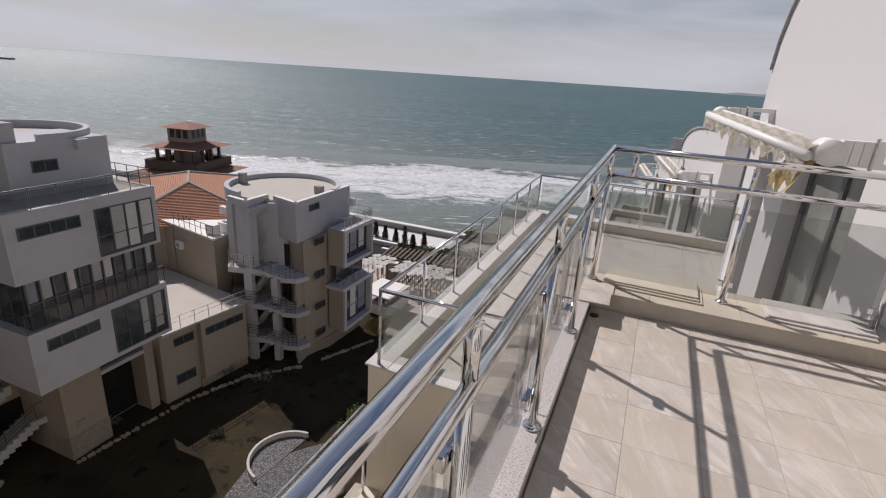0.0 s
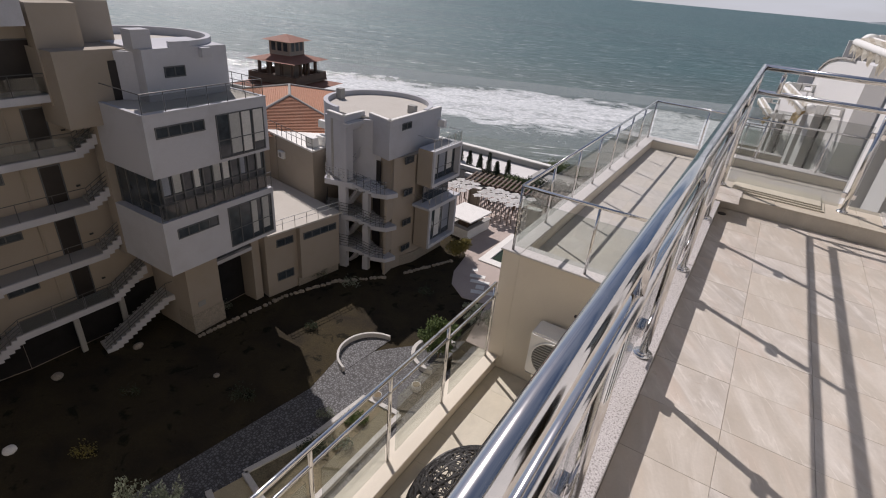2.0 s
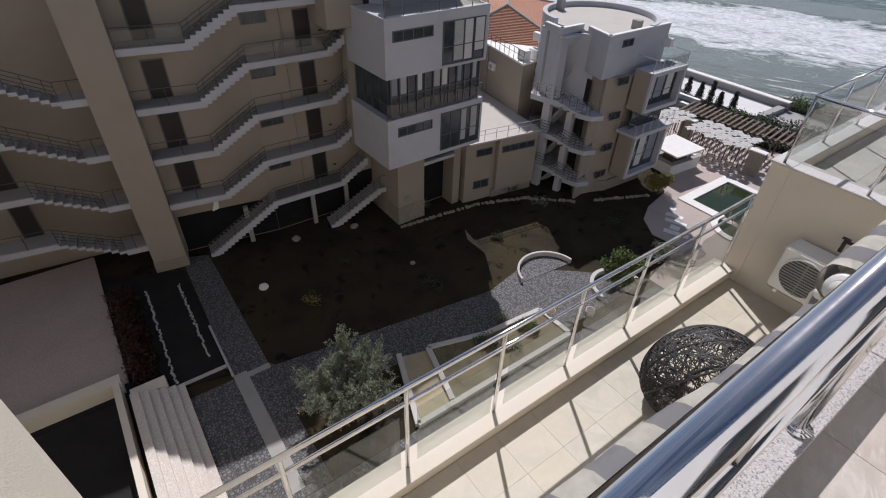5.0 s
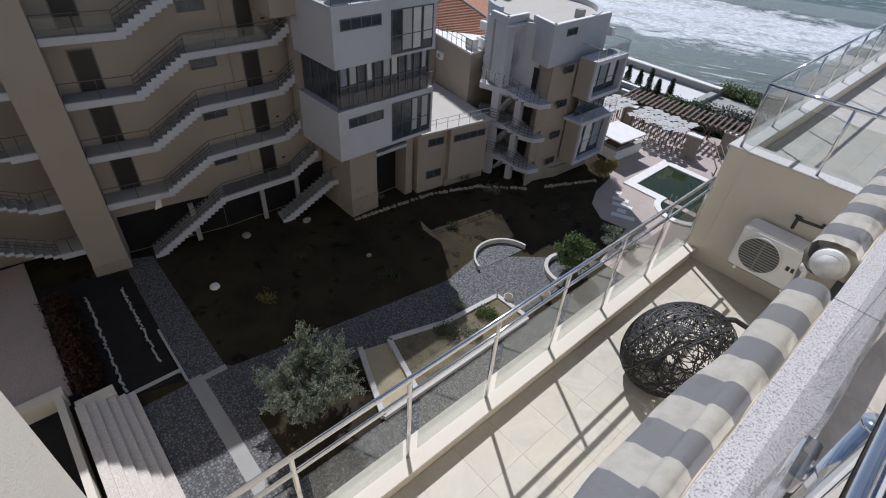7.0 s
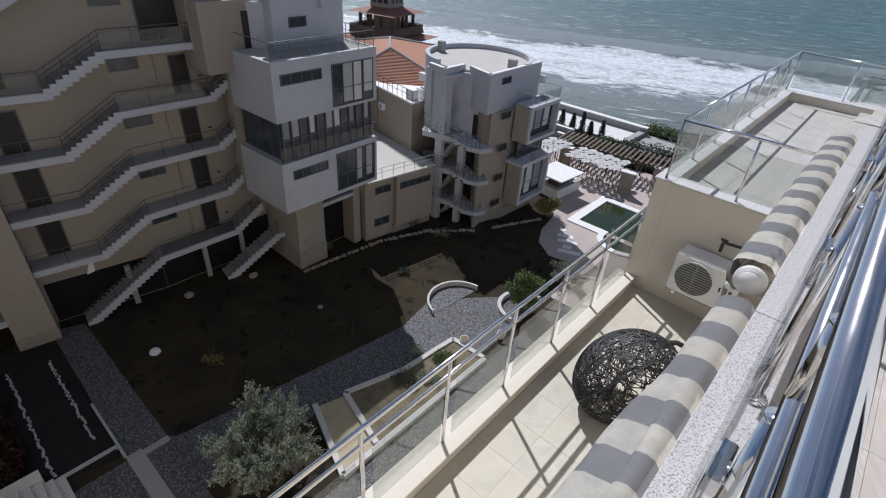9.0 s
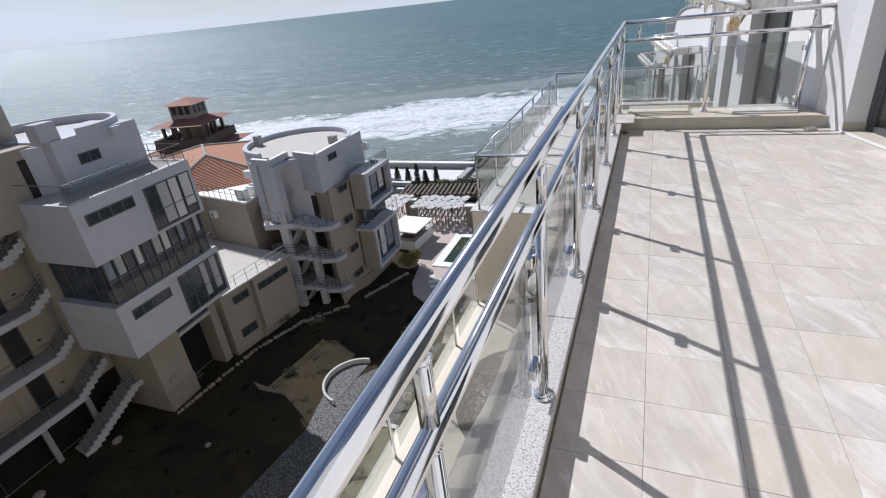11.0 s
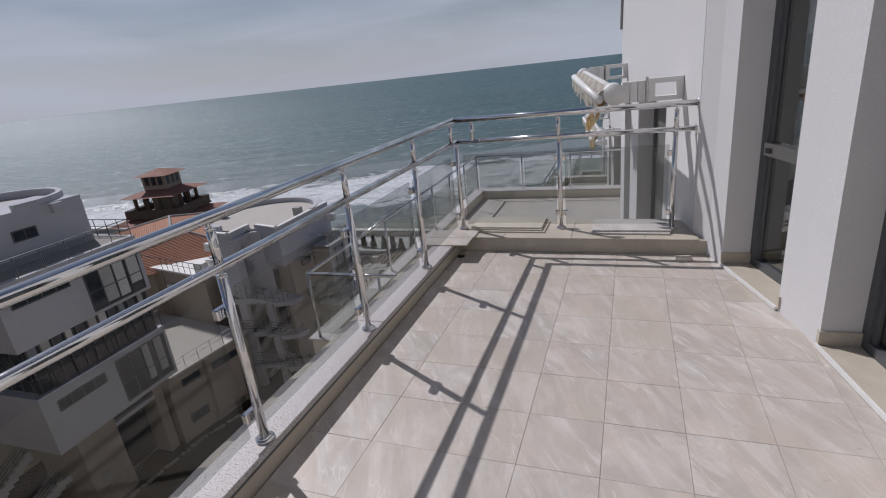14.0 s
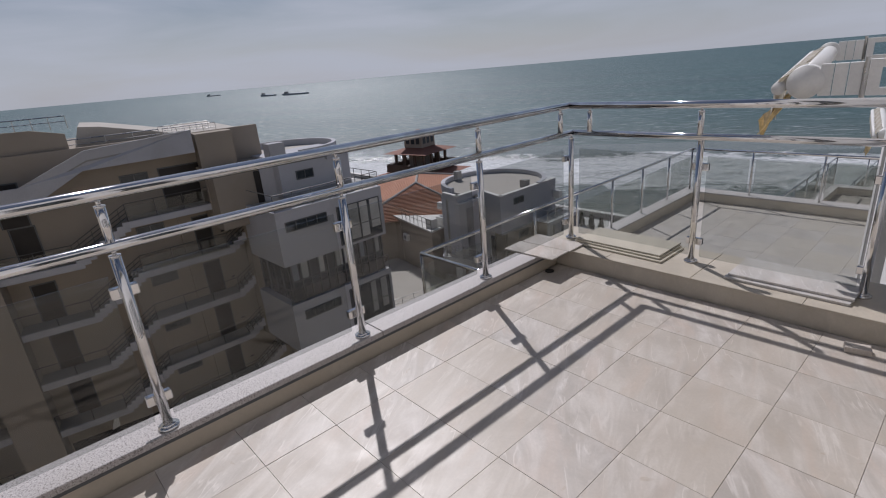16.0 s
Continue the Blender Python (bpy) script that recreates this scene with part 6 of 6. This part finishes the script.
part("meter_box", B(((-1.80, 2.25, -18.55), (-1.74, 2.75, -18.2))), GREY_PLASTIC, blk)
part("pier", B(((-3.199, 6.75, G - 0.2), (-1.85, 7.4, -14.481))), BEIGE, blk)
part("lintel", B(((-2.6, 4.001, -16.2), (-1.78, 6.749, -15.95))), FAR_WHITE, blk)
flat_window(blk, "x", -2.05, 4.02, 6.73, -15.94, -14.6, 3, (0.5,), curtain=True)
# Near-black sheet paints the shade of the garage bay.
part("garage_back", B(((-3.19, 4.02, G), (-3.1, 6.73, -16.2))), VOID, blk, "near-black sheet painting the shade in the garage bay")
part("roof_floor", B(((-4.9, 0.1, -5.579), (-0.1, W_ - 0.1, -5.54))), ROOF_FLOOR, blk)
part("coping", B(((-0.22, 0.0, -5.579), (0.02, W_, -5.50)), ((-4.9, -0.02, -5.579), (-0.221, 0.2, -5.50)), ((-4.9, W_ - 0.2, -5.579), (-0.221, W_ + 0.02, -5.50))), FAR_WHITE, blk)
part("roof_rail", T(((-0.1, 0.1, -4.55), (-0.1, W_ - 0.1, -4.55), 0.025), ((-0.1, 0.1, -4.55), (-3.4, 0.1, -4.55), 0.025), ((-0.1, W_ - 0.1, -4.55), (-4.6, W_ - 0.1, -4.55), 0.025), ((-0.1, W_ - 0.1, -4.95), (-4.6, W_ - 0.1, -4.95), 0.02), *[((-0.1, 0.1 + (W_ - 0.2) * i / 6, -5.5), (-0.1, 0.1 + (W_ - 0.2) * i / 6, -4.55), 0.022) for i in range(7)], *[((-0.9 - 0.9 * i, W_ - 0.1, -5.5), (-0.9 - 0.9 * i, W_ - 0.1, -4.55), 0.022) for i in range(4)], seg=6), OLD_RAIL, blk)
for i in range(6):
    u0 = 0.1 + (W_ - 0.2) * i / 6
    part("glass_pane", B(((-0.106, u0 + 0.05, -5.42), (-0.096, u0 + (W_ - 0.2) / 6 - 0.05, -4.66))), GLASS, blk)
pent = empty("penthouse", "white rooftop penthouse with a round parapet behind", "house", at=pose(-26.85, 14.0, 0, 0, 0, 1.3))
part("front_room", B(((-3.6, 0, -5.6), (0, 4.98, -2.85))), FAR_WHITE, pent)
flat_window(pent, "x", 0.0, 1.05, 2.25, -4.32, -3.75, 2)
part("side_wall", B(((-3.9, -3.4, -6.6), (-1.4, -0.001, -2.95))), BEIGE, pent)
part("door", B(((-1.399, -1.0, -5.5), (-1.36, -0.25, -3.5))), DARK_DOOR, pent)
part("chimney", B(((-1.0, -0.25, -2.849), (-0.2, 0.75, -1.95))), FAR_WHITE, pent)
part("cooler_box", B(((0.0, 3.2, -3.4), (0.3, 3.8, -2.9))), FAR_WHITE, pent)
part("round_parapet", P(arc(-3.6, 2.2, 3.6, 0, 360, 40)[:-1], -5.6, -3.05), FAR_WHITE, pent)
part("round_rim", P(arc(-3.6, 2.2, 3.62, -10, 200, 36) + arc(-3.6, 2.2, 3.35, 200, -10, 36), -3.049, -2.55), FAR_WHITE, pent)
part("roof_floor", P(arc(-3.6, 2.2, 3.34, 0, 360, 40)[:-1], -3.049, -3.0), ROOF_FLOOR, pent)

# ---- low link building and the beige house behind it ----
link = empty("link_building", "low beige link building with a bright roof terrace", "house", at=pose(-25.7, 20.0, 0, 0, 0, -8))
part("wall", B(((-10.0, -0.3, G - 0.2), (-0.9, 6.3, -15.25))), BEIGE, link)
part("bay", B(((-0.899, 2.3, -19.6), (0.0, 5.9, -15.25))), BEIGE, link)
part("bay", B(((-0.899, -0.3, G - 0.2), (-0.45, 2.299, -15.25))), BEIGE, link)
part("roof_terrace", B(((-10.0, -0.3, -15.249), (-0.02, 6.2, -15.12))), ROOF_FLOOR, link)
part("stone_base", B(((-0.9, 2.2, G - 0.2), (-0.3, 6.0, -19.601))), STONE, link)
flat_window(link, "x", 0.0, 2.6, 5.6, -16.35, -15.8, 4)
flat_window(link, "x", -0.45, 0.6, 2.0, -16.5, -15.9, 2)
flat_window(link, "x", -0.45, 0.5, 1.9, -19.3, -18.6, 2)
part("roof_rail", T(((-0.15, 0.0, -14.25), (-0.15, 6.1, -14.25), 0.025), ((-0.15, 0, -14.6), (-0.15, 6.1, -14.6), 0.02), *[((-0.15, 1.02 * i, -15.13), (-0.15, 1.02 * i, -14.25), 0.022) for i in range(7)], seg=6), STEEL, link)
beh = empty("beige_house", "beige house with a bright roof terrace and railings", "house")
part("wall", P([(-28.2, 26.55), (-28.9, 31.6), (-30.6, 31.2), (-34.0, 28.5), (-42.0, 30.0), (-42.0, 29.2), (-33.5, 27.6)], G - 0.2, -11.25), BEIGE, beh)
part("roof_terrace", P([(-28.2, 26.55), (-28.9, 31.6), (-30.6, 31.2), (-34.0, 28.5), (-42.0, 30.0), (-42.0, 29.2), (-33.5, 27.6)], -11.249, -11.12), WHITE_STONE, beh)
part("roof_rail", T(((-42.0, 29.3, -10.2), (-33.5, 27.7, -10.2), 0.025), ((-33.5, 27.7, -10.2), (-28.3, 26.65, -10.2), 0.025), ((-33.5, 27.7, -10.6), (-28.3, 26.65, -10.6), 0.02), *[((-33.5 + 0.74 * i, 27.7 - 0.15 * i, -11.12), (-33.5 + 0.74 * i, 27.7 - 0.15 * i, -10.2), 0.022) for i in range(8)], seg=6), OLD_RAIL, beh)
for x, y, z in ((-29.2, 27.5, -11.119), (-28.9, 28.4, -11.119)):
    part("roof_cooler", bevelled(B(((x - 0.45, y - 0.3, z), (x + 0.45, y + 0.3, z + 0.75))), 0.03, 1), PLASTIC, beh)
cool = part("wall_cooler", bevelled(B(((-0.4, -0.28, 0), (0.4, 0.0, 0.6))), 0.03, 1), PLASTIC, beh)
cool.matrix_basis = pose(-32.6, 27.42, -12.9, 0, 0, -11)
part("fan", T(((0, -0.281, 0.3), (0, -0.30, 0.3), 0.2), seg=16), GREY_PLASTIC, cool)
part("downpipe", T(((-33.6, 27.52, -15.0), (-33.6, 27.52, -11.2), 0.06), seg=8), BEIGE, beh)

# ---- house with the round roof ----
rh = empty("round_roof_house", "white and beige house with a drum-shaped roof and outdoor stairs", "house")
CX, CY = -26.4, 32.35
part("drum", P(arc(CX, CY, 4.4, 0, 360, 56)[:-1], -14.0, -8.2), FAR_WHITE, rh)
part("drum_rim", P(arc(CX, CY, 4.42, 8, 262, 52) + arc(CX, CY, 4.08, 262, 8, 52), -8.199, -7.66), FAR_WHITE, rh)
part("roof_floor", P(arc(CX, CY, 4.07, 0, 360, 48)[:-1], -8.199, -8.05), ROOF_FLOOR, rh)
part("roof_floor", P([(-22.2, 28.4), (-22.3, 34.9), (-24.0, 35.0), (-26.4, 32.0), (-26.8, 28.6), (-25.6, 28.9), (-24.5, 29.0)], -8.197, -8.06), ROOF_FLOOR, rh)
part("corner_block", P([(-21.93, 28.12), (-22.05, 35.1), (-24.5, 35.3), (-26.4, 31.0), (-26.4, 28.95), (-24.4, 28.80)], -10.72, -8.2), FAR_WHITE, rh)
for a, b in (((-24.45, 28.80), (-21.93, 28.12)), ((-21.93, 28.12), (-22.05, 35.1)), ((-24.95, 26.6), (-25.0, 28.95)), ((-26.9, 26.9), (-24.95, 26.6))):
    a, b = Vector((*a, 0)), Vector((*b, 0))
    d = (b - a).normalized()
    s_ = Vector((-d.y, d.x, 0)) * 0.28
    a, b = a - d * 0.01, b + d * 0.02
    part("parapet", P([(a.x, a.y), (b.x, b.y), (b.x + s_.x, b.y + s_.y), (a.x + s_.x, a.y + s_.y)], -8.198, -7.78), FAR_WHITE, rh)
    part("coping", P([(a.x, a.y), (b.x, b.y), (b.x + s_.x, b.y + s_.y), (a.x + s_.x, a.y + s_.y)], -7.779, -7.72), WHITE_STONE, rh)
part("main_wall", P([(-22.3, 28.9), (-21.45, 31.0), (-21.3, 35.2), (-29.5, 36.2), (-29.8, 31.0), (-25.8, 29.6)], G - 0.2, -10.721), BEIGE, rh)
part("corner_strip", P([(-21.97, 28.85), (-21.5, 31.0), (-22.3, 31.0), (-22.9, 29.2)], G - 0.2, -10.722), BEIGE, rh)
# stair tower with its tall opening
for y0, y1, z0, z1 in ((26.6, 27.35, -12.75, -8.2), (28.45, 29.2, -12.75, -8.2), (27.351, 28.449, -8.85, -8.2)):
    part("tower_wall", B(((-25.25, y0, z0), (-24.75, y1, z1))), FAR_WHITE, rh)
part("tower_side", P([(-25.26, 26.6), (-25.26, 26.95), (-27.6, 28.2), (-27.6, 27.4)], -12.75, -8.2), FAR_WHITE, rh)
part("tower_back", B(((-26.6, 26.95, -12.75), (-26.4, 29.0, -8.2))), CONCRETE, rh)
part("tower_cap", B(((-25.3, 26.55, -8.5), (-24.55, 29.15, -8.32))), FAR_WHITE, rh)
part("cap_top", B(((-25.0, 26.57, -8.319), (-24.57, 29.13, -8.28))), WHITE_STONE, rh)
part("tower_rail", T(((-24.8, 27.3, -11.0), (-24.8, 28.5, -10.2), 0.025), ((-24.8, 27.3, -11.3), (-24.8, 28.5, -10.5), 0.025), ((-24.8, 27.3, -11.6), (-24.8, 28.5, -10.8), 0.025), seg=6), STEEL, rh)
for k in range(3):
    z = -12.75 - 2.78 * k
    part("landing", P([(-26.55, 26.1), (-24.3, 26.75), (-24.2, 28.9), (-26.2, 29.4), (-28.4, 28.3)], z - 0.42, z), FAR_WHITE, rh)
    part("landing_floor", P([(-26.5, 26.3), (-24.4, 26.9), (-24.3, 28.8), (-26.2, 29.3), (-28.2, 28.3)], z + 0.001, z + 0.02), CONCRETE, rh)
    # short stepped flight down to the door
    lower_ = z - 0.55
    for i in range(7):
        f0, f1 = i / 7, (i + 1) / 7
        za = z - 0.55 * f1
        part("step", P([(-24.29 + 1.6 * f0, 26.76 + 0.62 * f0), (-24.29 + 1.6 * f1, 26.76 + 0.62 * f1), (-24.19 + 1.6 * f1, 28.88), (-24.19 + 1.6 * f0, 28.88)], za - 0.34 + 0.16 * (i % 2), za), FAR_WHITE, rh)
    part("door_landing", P([(-22.68, 27.38), (-21.75, 27.75), (-21.4, 28.7), (-22.3, 28.95), (-22.6, 28.9)], lower_ - 0.36, lower_), FAR_WHITE, rh)
    for a, b in (((-28.3, 28.2, z), (-26.5, 26.16, z)), ((-26.5, 26.16, z), (-24.3, 26.8, z)), ((-24.3, 26.8, z), (-22.68, 27.42, lower_)), ((-22.68, 27.42, lower_), (-21.8, 27.78, lower_))):
        a, b = Vector(a), Vector(b)
        for h in (0.3, 0.52, 0.74, 0.98):
            part("handrail", T((a + Vector((0, 0, h)), b + Vector((0, 0, h)), 0.02), seg=6), STEEL if k == 0 else OLD_RAIL, rh)
        for i in range(3):
            c = a.lerp(b, (i + 0.5) / 3)
            part("baluster", T((c, c + Vector((0, 0, 0.98)), 0.02), seg=6), OLD_RAIL, rh)
    # white zigzag flight climbing behind the columns
    for i in range(14):
        f = i / 14
        part("stair_tread", B(((-25.9 + 1.9 * f, 27.7, z - 2.6 + 0.18 * i), (-25.9 + 1.9 * (f + 1 / 14), 28.6, z - 2.6 + 0.18 * (i + 1) + 0.12))), FAR_WHITE, rh)
    part("column", P([(-25.55, 26.55), (-24.95, 26.7), (-25.0, 27.1), (-25.6, 26.95)], z - 2.78, z - 0.421), FAR_WHITE, rh)
    part("column", P([(-23.75, 27.3), (-23.3, 27.45), (-23.35, 27.85), (-23.8, 27.7)], z - 2.78, z - 0.75), FAR_WHITE, rh)
    part("inner_wall", P([(-21.95, 27.75), (-21.75, 27.8), (-21.95, 28.84), (-22.15, 28.84)], z - 2.9, lower_ - 0.361), BEIGE, rh)
    part("door", P([(-24.05, 28.90), (-23.25, 28.82), (-23.25, 28.88), (-24.05, 28.96)], lower_ + 0.05, lower_ + 2.05), DARK_DOOR, rh)
part("recess_wall", P([(-26.2, 29.41), (-22.3, 28.951), (-22.3, 29.2), (-26.0, 29.6)], G, -10.723), BEIGE, rh)
for z0, z1 in ((-13.1, -10.15), (-18.55, -14.85)):
    part("bay_frame", B(((-21.25, 30.95, z1 - 0.28), (-19.75, 35.1, z1)), ((-21.25, 30.95, z0), (-19.75, 35.1, z0 + 0.28)), ((-21.25, 30.95, z0 + 0.281), (-19.75, 31.2, z1 - 0.281)), ((-21.25, 34.85, z0 + 0.281), (-19.75, 35.1, z1 - 0.281))), FAR_WHITE, rh)
    flat_window(rh, "x", -20.3, 31.21, 34.84, z0 + 0.3, z1 - 0.3, 3, (0.4,), curtain=True)
    part("bay_side", B(((-21.24, 30.93, z0 - 0.01), (-19.9, 30.949, z1 - 0.01))), BEIGE, rh)
flat_window(rh, "x", -20.7, 31.1, 34.9, -14.8, -13.15, 5, (0.45,))
part("balcony_slab", B(((-21.2, 30.4, -14.849), (-19.55, 35.2, -14.65))), FAR_WHITE, rh)
part("balcony_rail", T(((-19.62, 30.5, -13.9), (-19.62, 35.1, -13.9), 0.025), ((-19.62, 30.5, -13.9), (-21.2, 30.5, -13.9), 0.025), *[((-19.62, 30.5 + 0.92 * i, -14.65), (-19.62, 30.5 + 0.92 * i, -13.9), 0.022) for i in range(6)], seg=6), STEEL, rh)
part("roof_rail", T(((-19.85, 31.0, -9.2), (-19.85, 35.0, -9.2), 0.025), ((-19.85, 31.0, -9.2), (-21.4, 31.0, -9.2), 0.025), ((-19.85, 35.0, -9.2), (-21.2, 35.0, -9.2), 0.025), *[((-19.85, 31.0 + i, -10.15), (-19.85, 31.0 + i, -9.2), 0.022) for i in range(5)], seg=6), STEEL, rh)
for i in range(4):
    part("glass_pane", B(((-19.855, 31.06 + i, -10.1), (-19.845, 31.94 + i, -9.3))), GLASS, rh)
for z in (-11.27, -13.93, -16.55, -18.9):
    flat_window(rh, "x", -21.52, 29.65, 30.75, z, z + 0.52, 2)
flat_window(rh, "x", -21.97, 29.65, 30.85, -8.72, -8.2, 2)
for x, y, z in ((-29.3, 28.9, -9.9), (-29.0, 28.9, -11.9), (-28.6, 28.4, -12.1), (-21.8, 34.9, -9.3)):
    part("wall_cooler", bevelled(B(((x - 0.4, y - 0.2, z), (x + 0.4, y + 0.2, z + 0.6))), 0.03, 1), PLASTIC, rh)
part("roof_vent", B(((-23.4, 32.2, -8.06), (-22.8, 32.7, -7.45))), CONCRETE, rh)
part("roof_vent", B(((-30.2, 31.4, -8.05), (-29.7, 31.9, -7.2))), CONCRETE, rh)
part("stone_base", P([(-22.35, 28.2), (-21.3, 31.0), (-21.1, 35.25), (-21.5, 35.3), (-22.0, 31.0), (-22.8, 28.6)], G - 0.2, G + 0.9), STONE, rh)


# ---- tiled-roof house and its lookout tower ----
def hip(bm, x0, x1, y0, y1, z0, z1, inset):
    a = [bm.verts.new(p) for p in ((x0, y0, z0), (x1, y0, z0), (x1, y1, z0), (x0, y1, z0))]
    if x1 - x0 > y1 - y0:
        r = [bm.verts.new((x0 + inset, (y0 + y1) / 2, z1)), bm.verts.new((x1 - inset, (y0 + y1) / 2, z1))]
        faces = ((a[0], a[1], r[1], r[0]), (a[1], a[2], r[1]), (a[2], a[3], r[0], r[1]), (a[3], a[0], r[0]))
    else:
        r = [bm.verts.new(((x0 + x1) / 2, y0 + inset, z1)), bm.verts.new(((x0 + x1) / 2, y1 - inset, z1))]
        faces = ((a[0], a[1], r[0]), (a[1], a[2], r[1], r[0]), (a[2], a[3], r[1]), (a[3], a[0], r[0], r[1]))
    for f in faces:
        bm.faces.new(f)
    bm.faces.new(a[::-1])
    return bm


red = empty("tiled_roof_house", "long house with a terracotta tiled hip roof", "house", at=pose(-39.9, 35.0, 0, 0, 0, -42))
part("wall", B(((-8.5, -5.2, G - 0.2), (8.5, 5.2, -11.45))), BEIGE, red)
part("roof", hip(bmesh.new(), -9.3, 9.3, -6.0, 6.0, -11.45, -9.45, 6.8), RED_TILE, red)
rows_ = 28
bm = bmesh.new()
for i in range(rows_):
    f = (i + 0.5) / rows_
    zz = -11.45 + 2.0 * f + 0.03
    yy = 6.0 * (1 - f)
    xx = 9.3 - 6.8 * f
    for s in (-1, 1):
        tube(bm, (-xx, s * yy, zz - 0.01), (xx, s * yy, zz - 0.01), 0.036, 6)
        tube(bm, (s * xx, -yy, zz - 0.01), (s * xx, yy, zz - 0.01), 0.036, 6)
part("tile_course", bm, RED_TILE, red)
bm = bmesh.new()
for sx in (-1, 1):
    for sy in (-1, 1):
        tube(bm, (sx * 9.3, sy * 6.0, -11.43), (sx * 2.5, 0, -9.41), 0.13, 8)
tube(bm, (-2.5, 0, -9.41), (2.5, 0, -9.41), 0.13, 8)
part("ridge_tiles", bm, CONCRETE, red)
tw = empty("lookout_tower", "timber lookout tower with stacked tiled pagoda roofs", "tower", at=pose(-54.1, 47.6, 0, 0, 0, 12))
part("core", B(((-3.2, -3.2, G), (3.2, 3.2, -12.3))), BEIGE, tw)
part("lower_roof", hip(bmesh.new(), -5.2, 5.2, -5.2, 5.2, -12.4, -11.3, 5.15), DARK_ROOF, tw)
part("deck", B(((-3.6, -3.6, -11.9), (3.6, 3.6, -11.65))), DARK_WOOD, tw)
for i in range(4):
    for j in range(4):
        if i in (0, 3) or j in (0, 3):
            part("post", B(((-2.5 + 1.667 * i - 0.16, -2.5 + 1.667 * j - 0.16, -11.649), (-2.5 + 1.667 * i + 0.16, -2.5 + 1.667 * j + 0.16, -9.3))), DARK_WOOD, tw)
part("inner_wall", B(((-1.2, -1.2, -11.649), (1.2, 1.2, -9.3))), BEIGE, tw)
for s in (-1, 1):
    part("deck_rail", B(((-3.55, s * 3.5 - 0.05, -10.9), (3.55, s * 3.5 + 0.05, -10.8)), ((-3.55, s * 3.5 - 0.03, -11.64), (3.55, s * 3.5 + 0.03, -10.95))), DARK_WOOD, tw)
    part("deck_rail", B(((s * 3.5 - 0.05, -3.4, -10.9), (s * 3.5 + 0.05, 3.4, -10.8)), ((s * 3.5 - 0.03, -3.4, -11.64), (s * 3.5 + 0.03, 3.4, -10.95))), DARK_WOOD, tw)
part("middle_roof", hip(bmesh.new(), -3.75, 3.75, -3.75, 3.75, -9.3, -8.3, 3.7), DARK_ROOF, tw)
part("lantern", B(((-1.55, -1.55, -8.7), (1.55, 1.55, -7.0))), BEIGE, tw)
for s in (-1, 1):
    for k in (-0.9, 0, 0.9):
        part("window", B(((k - 0.3, s * 1.56 - 0.01, -8.2), (k + 0.3, s * 1.56 + 0.01, -7.2))), DARK_PANE, tw)
        part("window", B(((s * 1.56 - 0.01, k - 0.3, -8.2), (s * 1.56 + 0.01, k + 0.3, -7.2))), DARK_PANE, tw)
part("top_roof", hip(bmesh.new(), -2.25, 2.25, -2.25, 2.25, -7.0, -6.3, 2.2), DARK_ROOF, tw)

# ---- ships and the far headland ----
# Distance haze is mixed into the hull grey.
SHIP_GREY = surface("haze_greyed_ship", (0.30, 0.33, 0.36), 0.7, fine=0.5, coarse=0.05)
for k, (x, y, l, r) in enumerate(((-1006, 516, 56, 60), (-1952, 681, 50, 64), (-1110, 505, 32, 62))):
    sh = empty("cargo_ship", "distant cargo ship riding at anchor", "ship", "anchored ships", at=pose(x, y, -24.0, 0, 0, r + 90 + 60))
    bm = bmesh.new()
    slab(bm, [(-l * 0.5, -6, 0), (l * 0.46, -6, 0), (l * 0.52, -6, 4), (-l * 0.5, -6, 3)], (0, 12, 0))
    part("hull", bm, SHIP_GREY, sh)
    part("bridge", B(((l * 0.34, -5, 3), (l * 0.42, 5, 7.5))), CONCRETE, sh)
bm = bmesh.new()
rows = []
for i in range(25):
    f = i / 24
    h = 30 * math.sin(math.pi * f) ** 0.6 * (0.8 + 0.2 * math.sin(f * 17))
    rows.append([bm.verts.new((350 + 900 * f, 4250, -25)), bm.verts.new((350 + 900 * f, 4330, -24 + h)), bm.verts.new((350 + 900 * f, 4420, -25))])
for a, b in zip(rows[:-1], rows[1:]):
    for j in range(2):
        bm.faces.new((a[j], a[j + 1], b[j + 1], b[j]))
# The headland's blue-grey holds its haze as surface colour.
solo("headland", bm, surface("haze_painted_headland", (0.22, 0.26, 0.28), 0.95, fine=0.02, coarse=0.01), "low hazy headland on the horizon", "headland", kind="structure")


# ---- floor tiles ----
tiled = empty("floor", "beige veined marble terrace tiles laid in a square grid", "floor", kind="structure")
floor_tiles(tiled, 0.160, 2.72, -3.27, 3.945, 0.0, 0.32, TILE, y_first=0.29)
floor_tiles(t2, -1.54, 2.44, 4.42, 10.69, t2z, 0.45, TILE_GREY, thick=0.012)
floor_tiles(low, -1.62, -0.11, -2.60, 4.12, LZ, 0.45, TILE_OLD, thick=0.012)
